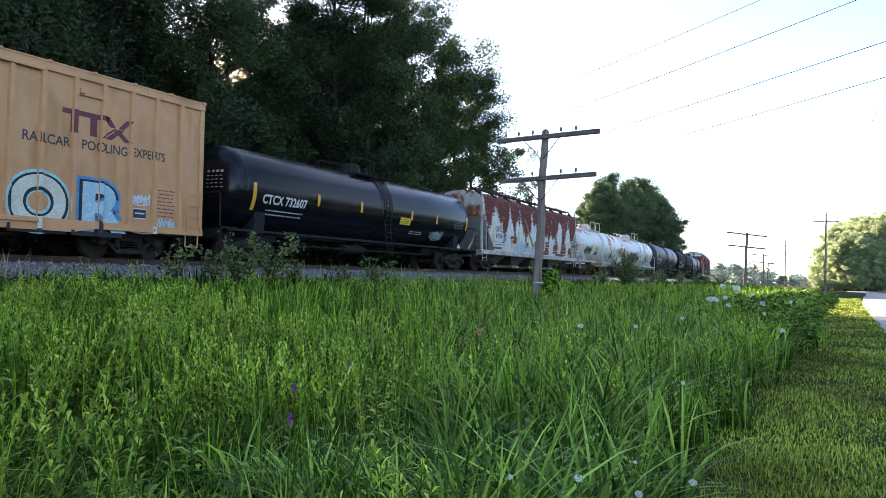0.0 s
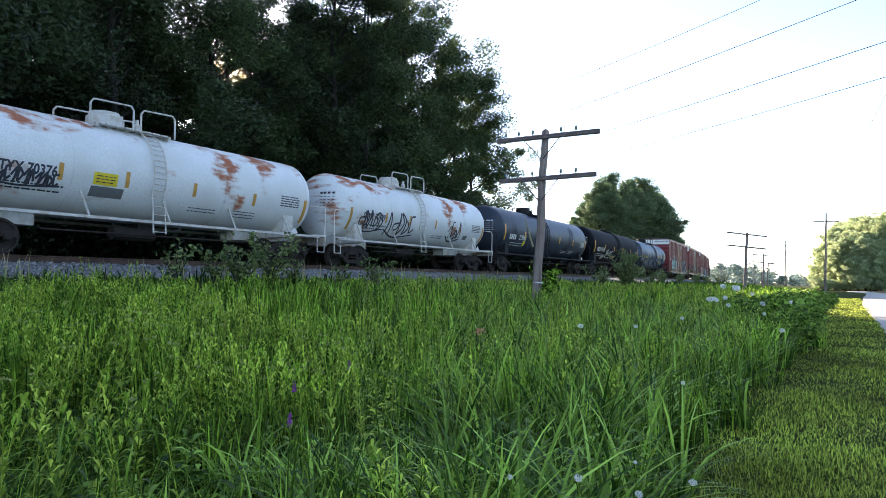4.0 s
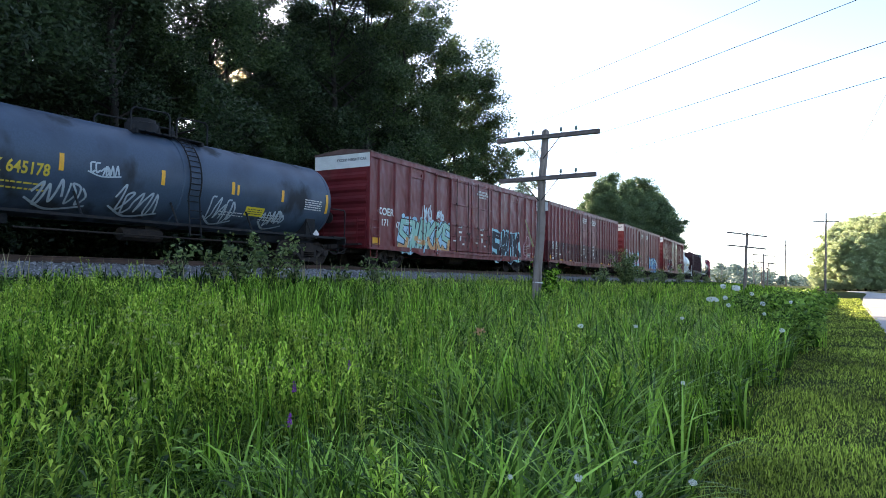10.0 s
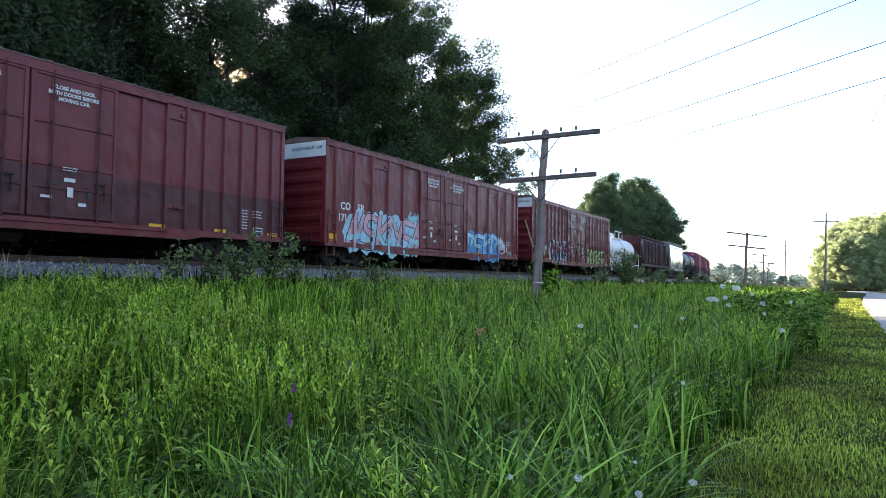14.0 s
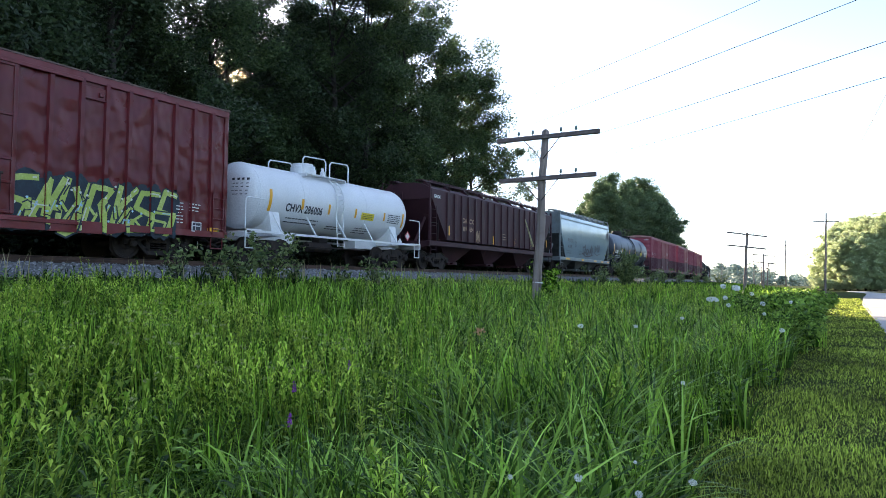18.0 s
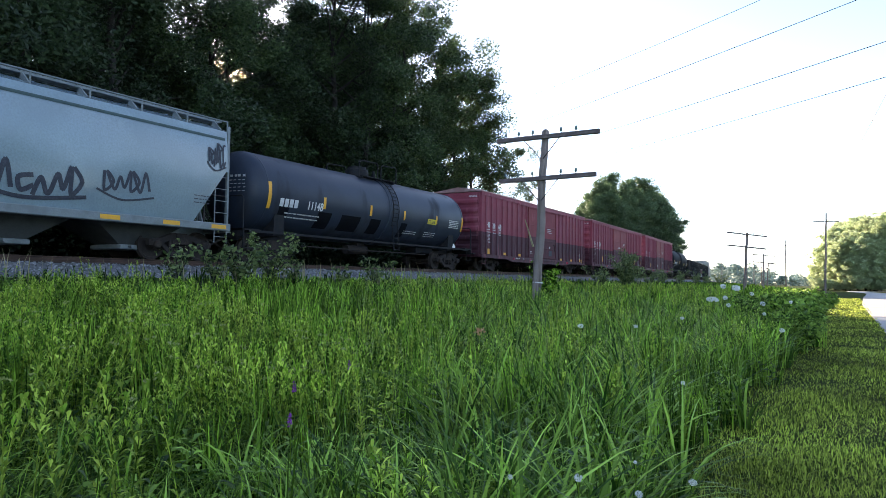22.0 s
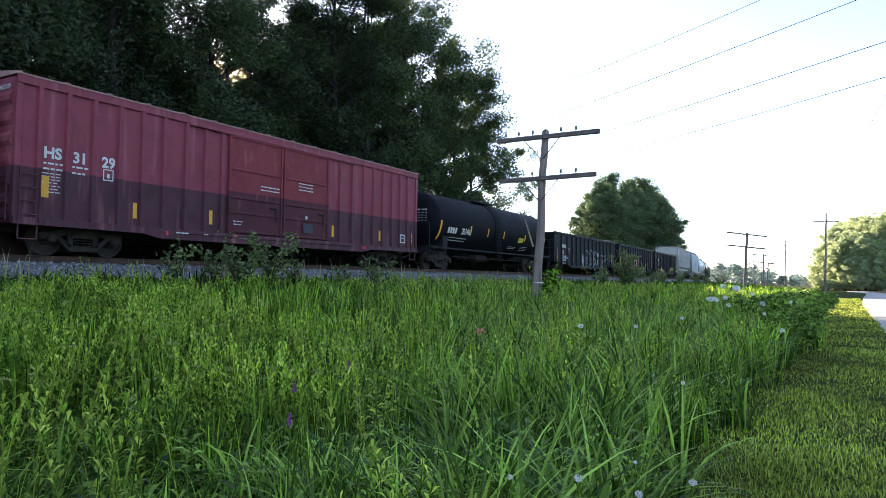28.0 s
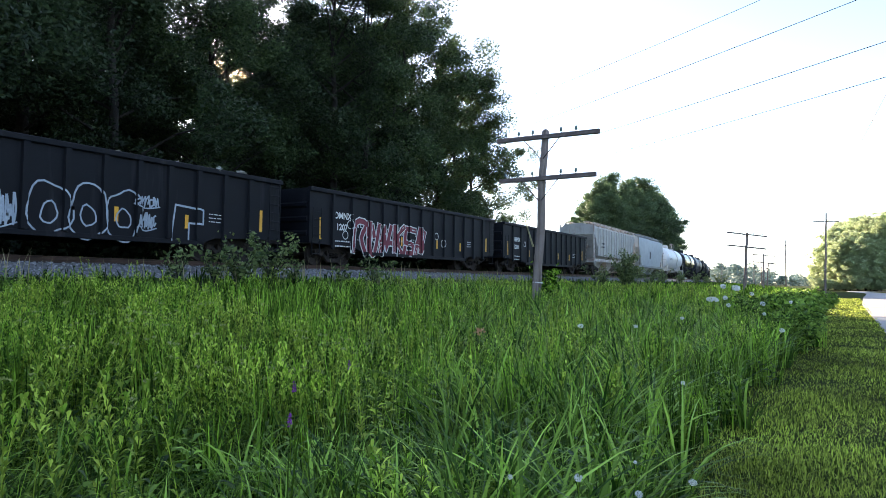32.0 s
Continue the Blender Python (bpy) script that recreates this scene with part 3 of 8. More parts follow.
    spots = [(15.2, 178, 1), (16.5, 180, 0), (19.5, 175, 1), (21, 181, 0), (24, 175, 0), (27, 181, 0), (30, 174, 0), (34, 180, 0), (18, 190, 0), (25, 190, 0), (38, 172, 0), (43, 178, 0), (48, 172, 0), (36, 188, 0), (54, 176, 0), (60, 170, 0), (22.3, 171, 1), (18.6, 172, 1), (26.5, 172, 0), (32, 176, 1), (29, 187, 0)]
    used = set()
    for x, y, k in spots:
        m = at_ground(x, y, rnd.uniform(0, 360))
        if k not in used:
            used.add(k)
            lit[k].matrix_basis = m
        else:
            copy_thing(lit[k], m).scale = [rnd.uniform(0.95, 1.1) + min(0.14, max(0, x - 14) * 0.02)] * 3
    # hazy far wood along the horizon: one band of clumps, haze in their colour
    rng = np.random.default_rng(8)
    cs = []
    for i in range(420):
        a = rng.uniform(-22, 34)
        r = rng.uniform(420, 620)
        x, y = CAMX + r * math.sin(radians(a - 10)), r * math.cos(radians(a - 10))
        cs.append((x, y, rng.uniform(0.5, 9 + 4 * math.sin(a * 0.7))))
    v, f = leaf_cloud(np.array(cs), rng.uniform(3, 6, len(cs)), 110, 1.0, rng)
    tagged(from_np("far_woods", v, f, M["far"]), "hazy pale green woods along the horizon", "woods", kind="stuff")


build_trees()


# ---- freight cars: shared pieces ----
# car space: x to the near side, y along the track, z up from the top of rail
def text_mesh(body, size, bold=0.0, spacing=1.0):
    cu = bpy.data.curves.new("lettering", "FONT")
    cu.body, cu.size, cu.align_x, cu.align_y, cu.offset, cu.space_character = body, size, "CENTER", "CENTER", bold, spacing
    cu.resolution_u = 8 if size > 1 else 3
    ob = new("lettering_source", cu)
    bpy.context.view_layer.update()
    me = bpy.data.meshes.new_from_object(ob)
    bpy.data.objects.remove(ob)
    bpy.data.curves.remove(cu)
    return me


class Skin:
    """The outer surface of a car's near side: where paint at (y, z) lies."""

    def __init__(self, x=None, tank=None, ribs=(), rib_w=0.1, rib_h=0.05, wall=None):
        self.x, self.tank, self.ribs, self.rib_w, self.rib_h, self.wall = x, tank, ribs, rib_w, rib_h, wall

    def at(self, y, z, off):
        if self.tank:
            zc, r = self.tank
            return math.sqrt(max(r * r - (z - zc) ** 2, 0.02)) + off
        if self.wall:
            return self.wall(z) + off
        x = self.x + off
        for c in self.ribs:
            if abs(y - c) <= self.rib_w / 2 + 0.004:
                return x + self.rib_h
        return x

    def cut(self, bm, y0, y1):
        for c in self.ribs:
            for e in (self.rib_w / 2, self.rib_w / 2 + 0.012):
                for s in (-1, 1):
                    if y0 < c + s * e < y1:
                        bmesh.ops.bisect_plane(bm, geom=bm.verts[:] + bm.edges[:] + bm.faces[:], plane_co=(0, c + s * e, 0), plane_no=(0, 1, 0))


def slice_up(bm, pitch):
    """Cut flat shapes by level lines, so that they can bend."""
    zs = [v.co.z for v in bm.verts]
    for zc in np.arange(min(zs) + pitch, max(zs), pitch):
        bmesh.ops.bisect_plane(bm, geom=bm.verts[:] + bm.edges[:] + bm.faces[:], plane_co=(0, 0, float(zc)), plane_no=(0, 0, 1))


def paint(name, polys, skin, material, parent, off=0.006, label=""):
    """Flat paint: polygons of (y, z) laid on a skin."""
    bm = bmesh.new()
    ys = []
    for i, poly in enumerate(polys):
        vs = [bm.verts.new((0.0007 * (i % 6), p[0], p[1])) for p in poly]
        ys += [p[0] for p in poly]
        try:
            bm.faces.new(vs)
        except ValueError:
            pass
    if skin.ribs:
        skin.cut(bm, min(ys), max(ys))
    if skin.tank or skin.wall:
        slice_up(bm, 0.12)
    for v in bm.verts:
        v.co.x += skin.at(v.co.y, v.co.z, off)
    for f in bm.faces:
        f.normal_update()
        if f.normal.x < 0:
            f.normal_flip()
    ob = part(name, bm, material, parent, label)
    return tagged(ob, kind="stuff") if name in ("data_stencil", "data_board", "warning_sign_text", "owner_mark", "rust_patch", "door_notice", "sill_stencil", "graffiti_shine", "graffiti_linework") else ob


def letters(body, y, z, size, skin, material, parent, bold=0.008, spacing=1.0, name="lettering", label="", wide=1.0, off=0.007):
    """Words painted on the near side, centred at (y, z)."""
    me = text_mesh(body, size, bold, spacing)
    if skin.ribs:                                  # letters run over the posts
        bm = bmesh.new()
        bm.from_mesh(me)
        for v in bm.verts:
            v.co = (0, y + v.co.x * wide, z + v.co.y)
        skin.cut(bm, min(v.co.y for v in bm.verts), max(v.co.y for v in bm.verts))
        for v in bm.verts:
            v.co.x = skin.at(v.co.y, v.co.z, off)
        bm.to_mesh(me)
        bm.free()
    else:                                          # letters follow the curve
        bm = bmesh.new()
        bm.from_mesh(me)
        for v in bm.verts:
            v.co = (0, y + v.co.x * wide, z + v.co.y)
        slice_up(bm, 0.05)
        for v in bm.verts:
            v.co.x = skin.at(v.co.y, v.co.z, off)
        bm.to_mesh(me)
        bm.free()
    me.materials.clear()
    me.materials.append(material)
    ob = new(name, me)
    ob.parent = parent
    if label:
        ob["label"] = label
    return ob


def end_letters(body, x, z, size, yface, material, parent, name="lettering"):
    """Words on the end that faces the direction of travel."""
    me = text_mesh(body, size, 0.004)
    for v in me.vertices:
        v.co = (x + v.co.x, yface, z + v.co.y)
    me.materials.clear()
    me.materials.append(material)
    ob = new(name, me)
    ob.parent = parent
    return ob


def rect(y, z, w, h):
    return [(y - w / 2, z - h / 2), (y + w / 2, z - h / 2), (y + w / 2, z + h / 2), (y - w / 2, z + h / 2)]


def small_print(y, z, w, rows, pitch, seed, h=0.045):
    """Unreadable stencilling: short bars in rows, from the top left corner."""
    r = random.Random(seed)
    out = []
    for i in range(rows):
        x = 0.0
        while x < w - 0.05:
            k = min(r.uniform(0.05, 0.22), w - x)
            out.append(rect(y + x + k / 2, z - i * pitch, k, h * 0.66))
            x += k + 0.035
    return out


def tall(y, z, w, h):
    """A tall mark; the skin bends it."""
    return [rect(y, z, w, h)]


def stroke(pts, width):
    """A brush line as a row of four-cornered pieces."""
    out = []
    for i, (p, q) in enumerate(zip(pts, pts[1:])):
        d = Vector((q[0] - p[0], q[1] - p[1]))
        if d.length < 1e-5:
            continue
        n = Vector((-d.y, d.x)).normalized() * width / 2
        e = d.normalized() * width * 0.25
        out.append([(p[0] - e.x + n.x, p[1] - e.y + n.y), (p[0] - e.x - n.x, p[1] - e.y - n.y), (q[0] + e.x - n.x, q[1] + e.y - n.y), (q[0] + e.x + n.x, q[1] + e.y + n.y)])
    return out


def curve(key, steps=6):
    """A smooth line through key points."""
    pts = []
    for i in range(len(key) - 1):
        p0, p1, p2, p3 = key[max(i - 1, 0)], key[i], key[i + 1], key[min(i + 2, len(key) - 1)]
        for t in [k / steps for k in range(steps)]:
            pts.append(tuple(0.5 * (2 * p1[k] + (p2[k] - p0[k]) * t + (2 * p0[k] - 5 * p1[k] + 4 * p2[k] - p3[k]) * t * t + (3 * p1[k] - p0[k] - 3 * p2[k] + p3[k]) * t ** 3) for k in (0, 1)))
    return pts + [key[-1]]


def scrawl(y0, z0, w, h, n, width, skin, material, parent, seed, label="scrawled spray-paint tag"):
    """A hand-drawn tag: uneven loops and hooks, with a flourish."""
    r = random.Random(seed)
    cell = w / n
    key, lines_ = [], []
    for i in range(n):
        c = y0 + cell * (i + 0.5)
        up, dn = z0 + h * r.uniform(0.55, 1.0), z0 + h * r.uniform(0.0, 0.25)
        kind = r.randint(0, 3)
        if kind == 0:
            key += [(c - cell * 0.5, dn), (c - cell * 0.1, up), (c + cell * 0.25, dn + 0.1 * h)]
        elif kind == 1:
            key += [(c + cell * 0.4, up), (c - cell * 0.35, up - 0.1 * h), (c - cell * 0.2, dn), (c + cell * 0.45, dn + 0.15 * h)]
        elif kind == 2:
            key += [(c - cell * 0.3, up), (c - cell * 0.25, dn), (c + cell * 0.4, (up + dn) / 2), (c - cell * 0.1, up)]
        else:
            key += [(c - cell * 0.4, (up + dn) / 2), (c + cell * 0.4, up), (c + cell * 0.1, dn)]
        if r.random() < 0.45:
            lines_ += stroke(curve(key), width * r.uniform(0.85, 1.15))
            key = []
    if len(key) > 1:
        lines_ += stroke(curve(key), width)
    lines_ += stroke(curve([(y0 - cell * 0.3, z0 + h * 0.2), (y0 + w * 0.4, z0 - h * 0.08), (y0 + w * 1.03, z0 + h * 0.1)]), width * 0.8)
    return paint("graffiti", lines_, skin, material, parent, 0.012, label)


def ring_poly(cy, cz, ry, rz, r, k=0.14, n=22, lean=0.0):
    ph = [r.uniform(0, 6.28) for _ in range(4)]
    out = []
    for i in range(n):
        a = 2 * math.pi * i / n
        f = 1 + k * (math.sin(3 * a + ph[0]) * 0.6 + math.sin(5 * a + ph[1]) * 0.4 + math.sin(2 * a + ph[2]) * 0.6)
        y, z = math.cos(a) * ry * f, math.sin(a) * rz * f
        out.append((cy + y + lean * z, cz + z))
    return out


def jag(cy, cz, ry, rz, r, n, lo, hi, lean):
    """A jagged closed shape."""
    out = []
    for i in range(n):
        a = 2 * math.pi * (i + r.uniform(-0.25, 0.25)) / n
        f = r.uniform(lo, hi)
        out.append((cy + math.cos(a) * ry * f + lean * math.sin(a) * rz * f, cz + math.sin(a) * rz * f))
    return out


def mural(y0, z0, w, h, n, mats, skin, parent, seed, lean=0.15, ink=0.05, fat=0.17):
    """A graffiti piece: ragged cloud, interlocking fat strokes with an outline, a second colour low down, shine and sparks."""
    r = random.Random(seed)
    cloud_m, ink_m, fill_m, shine_m, low_m = mats
    cell = w / n
    glyphs = []
    for i in range(n):
        c = y0 + cell * (i + 0.5)

        def at(u, v):
            v = min(1.02, max(-0.02, v + r.uniform(-0.07, 0.07)))
            return (c + cell * (u + r.uniform(-0.1, 0.1)) + lean * (v - 0.5) * h, z0 + h * v)
        kind = (i + r.randint(0, 2)) % 5
        if kind == 0:
            g = [[at(-0.45, 0.0), at(-0.35, 0.95), at(0.35, 0.9), at(0.0, 0.5), at(0.5, 0.0)]]
        elif kind == 1:
            g = [[at(0.45, 0.9), at(-0.3, 0.95), at(-0.35, 0.55), at(0.35, 0.45), at(0.3, 0.05), at(-0.5, 0.1)]]
        elif kind == 2:
            g = [[at(-0.4, 0.05), at(-0.1, 1.0), at(0.1, 0.2), at(0.45, 0.95)], [at(-0.4, 0.4), at(0.4, 0.35)]]
        elif kind == 3:
            g = [[at(-0.35, 1.0), at(-0.4, 0.1), at(0.2, 0.0), at(0.45, 0.95)], [at(-0.1, 0.9), at(0.15, 0.55)]]
        else:
            g = [[at(-0.3, 0.0), at(-0.3, 1.0)], [at(0.45, 1.0), at(-0.2, 0.5), at(0.5, 0.05), at(0.65, 0.25)]]
        glyphs.append([curve(k, 3) if r.random() < 0.55 else k for k in g])
    wd = h * fat
    if cloud_m:
        back = [jag(y0 + cell * (i + 0.5), z0 + h * 0.5, cell * 0.75, h * 0.6, r, 22, 0.86, 1.12, lean) for i in range(n)]
        for _ in range(n * 5):
            back.append(ring_poly(y0 + w * r.random(), z0 + h * r.choice((r.uniform(-0.02, 0.1), r.uniform(0.95, 1.12))), r.uniform(0.05, 0.16), r.uniform(0.05, 0.14), r, 0.1, 10))
        paint("graffiti_cloud", back, skin, cloud_m, parent, 0.007, "spray-painted cloud behind graffiti letters")
    low = []
    shine = []
    for k, g in enumerate(glyphs):
        edge, fill = [], []
        for line in g:
            edge += stroke(line, wd + 2 * ink)
            body = stroke(line, wd)
            fill += body
            low += [p for p in stroke(line, wd * 0.94) if sum(q[1] for q in p) / 4 < z0 + 0.42 * h] if low_m else []
            a, b = line[0], line[1]
            shine += stroke([(a[0] - wd * 0.25, a[1]), (a[0] * 0.5 + b[0] * 0.5 - wd * 0.25, a[1] * 0.5 + b[1] * 0.5)], ink * 0.7)
        paint("graffiti_outline", edge, skin, ink_m, parent, 0.012 + 0.006 * (k % 2))
        paint("graffiti_letter", fill, skin, fill_m, parent, 0.016 + 0.006 * (k % 2), "fat spray-painted graffiti letter")
    if low:
        paint("graffiti_fade", low, skin, low_m, parent, 0.027, "second colour faded into the letters")
    for _ in range(n * 3):
        shine.append(ring_poly(y0 + w * r.random(), z0 + h * r.uniform(0.0, 1.05), 0.035, 0.035, r, 0.1, 8))
    cuts = []
    for _ in range(n * 2):
        p = (y0 + w * r.random(), z0 + h * r.uniform(0.1, 0.9))
        cuts += stroke([p, (p[0] + cell * r.uniform(-0.3, 0.3), p[1] + h * r.uniform(-0.2, 0.2))], ink * 0.7)
    paint("graffiti_linework", cuts, skin, ink_m, parent, 0.032)
    paint("graffiti_shine", shine, skin, shine_m, parent, 0.036)


WHEELS = []      # every wheelset: (object, which axle)
SHARED = {}


def truck_mesh():
    bm = bmesh.new()
    for s in (-1, 1):
        x0, x1 = (0.93, 1.07) if s > 0 else (-1.07, -0.93)
        # top member, end pedestals, lower truss
        prism(bm, [(-1.15, 0.42), (-1.15, 0.60), (-0.78, 0.66), (-0.42, 0.80), (0.42, 0.80), (0.78, 0.66), (1.15, 0.60), (1.15, 0.42), (0.74, 0.46), (0.40, 0.62), (-0.40, 0.62), (-0.74, 0.46)], "x", x0, x1)
        prism(bm, [(-0.74, 0.46), (-0.66, 0.52), (-0.30, 0.26), (0.30, 0.26), (0.66, 0.52), (0.74, 0.46), (0.36, 0.13), (-0.36, 0.13)], "x", x0 + 0.01 * s, x1 - 0.01)
        for y in (-0.36, 0.36):
            box(bm, x0 + 0.01, x1 - 0.01, y - 0.07, y + 0.07, 0.26, 0.64)
        for y in (-0.2, 0.0, 0.2):
            for k in range(5):
                lathe(bm, [(0, 0.085), (0.02, 0.1), (0.035, 0.085)], "z", 8, (s * 1.0, y, 0.27 + k * 0.07))
        for y in (-0.89, 0.89):
            lathe(bm, [(0, 0.12), (0.1, 0.12), (0.13, 0.09)], "x", 12, (s * 1.05 if s > 0 else -1.18, y, 0.457))
            box(bm, x0 - 0.02, x1 + 0.02, y - 0.17, y + 0.17, 0.53, 0.62)
        box(bm, x0 - 0.05, x1 + 0.02, -0.34, 0.34, 0.5, 0.62)
    box(bm, -1.1, 1.1, -0.2, 0.2, 0.56, 0.84)
    for y in (-0.42, 0.42):
        box(bm, -0.85, 0.85, y - 0.05, y + 0.05, 0.3, 0.42)
    return bm


def wheelset_mesh():
    bm = bmesh.new()
    lathe(bm, [(-1.12, 0.06), (-0.9, 0.08), (0.9, 0.08), (1.12, 0.06)], "x", 10)
    for s in (-1, 1):
        prof = [(0.66, 0.44), (0.685, 0.485), (0.70, 0.465), (0.80, 0.455), (0.80, 0.39), (0.77, 0.37), (0.755, 0.18), (0.79, 0.14), (0.79, 0.05)]
        prof = [(0.66, 0.05)] + prof
        lathe(bm, [(s * a, r) for a, r in prof], "x", 28)
        for k in range(4):       # balance marks on the plate
            a = k * math.pi / 2
            c = (s * 0.765, 0.27 * math.cos(a), 0.27 * math.sin(a))
            box(bm, c[0] - 0.012, c[0] + 0.012, c[1] - 0.03, c[1] + 0.03, c[2] - 0.03, c[2] + 0.03)
    return bm


def trucks(car, half):
    for k, y in enumerate((-half, half)):
        if "truck" not in SHARED:
            SHARED["truck"] = smooth(part("truck", truck_mesh(), M["steel"], car), 35)
            SHARED["wheel"] = smooth(part("wheelset", wheelset_mesh(), M["wheel"], SHARED["truck"]), 35)
            t, w0 = SHARED["truck"], SHARED["wheel"]
            t.location = (0, y, 0)
            w1 = reuse(w0, "wheelset", t)
        else:
            t = reuse(SHARED["truck"], "truck", car, pose(0, y, 0))
            w0, w1 = reuse(SHARED["wheel"], "wheelset", t), reuse(SHARED["wheel"], "wheelset", t)
        for w, dy in ((w0, -0.89), (w1, 0.89)):
            w.location = (0, dy, 0.457)
            WHEELS.append((w, 0 if dy < 0 else 1))


def couplers(car, end, material=None):
    for s in (-1, 1):
        bm = bmesh.new()
        y0, y1 = sorted((s * (end - 0.3), s * (end + 0.62)))
        box(bm, -0.09, 0.09, y0, y1, 0.78, 0.98, 0.02)
        ya, yb = sorted((s * (end + 0.5), s * (end + 0.78)))
        box(bm, -0.19, 0.17, ya, yb, 0.72, 1.02, 0.04)
        part("coupler", bm, M["steel"], car)
        bm = bmesh.new()
        pipe(bm, [(0.35, s * (end - 0.1), 0.8), (0.38, s * (end + 0.3), 0.62), (0.32, s * (end + 0.62), 0.5), (0.2, s * (end + 0.85), 0.62)], 0.03, 6)
        part("brake_hose", bm, M["darkmetal"], car)


def ladder(car, y0, y1, x, z0, z1, rungs, material, axis="y", name="ladder", r=0.016):
    """A ladder on the side (rungs along y) or on the end (rungs along x, at y = x argument)."""
    def P(a, z):
        return (x, a, z) if axis == "y" else (a, x, z)
    bm = bmesh.new()
    for a in (y0, y1):
        rod(bm, P(a, z0), P(a, z1), r * 1.3, 4)
    ob = part(name, bm, material, car)
    bm = bmesh.new()
    rod(bm, P(y0, 0), P(y1, 0), r, 5)
    first = part("rung", bm, material, ob)
    first.location = (0, 0, z0 + (z1 - z0) * 0.5 / rungs)
    for i in range(1, rungs):
        reuse(first, "rung", ob, pose(0, 0, z0 + (z1 - z0) * (i + 0.5) / rungs))
    return ob


def stirrup(car, y, w, x, z0, z1, material):
    bm = bmesh.new()
    pipe(bm, [(x, y - w / 2, z1), (x, y - w / 2, z0), (x, y + w / 2, z0), (x, y + w / 2, z1)], 0.02, 5)
    return part("stirrup_step", bm, material, car)


def reflectors(car, skin, spots, w, h, material=None):
    for y, z in spots:
        paint("reflector", tall(y, z, w, h) if skin.tank or skin.wall else [rect(y, z, w, h)], skin, material or M["yellow"], car, 0.009)


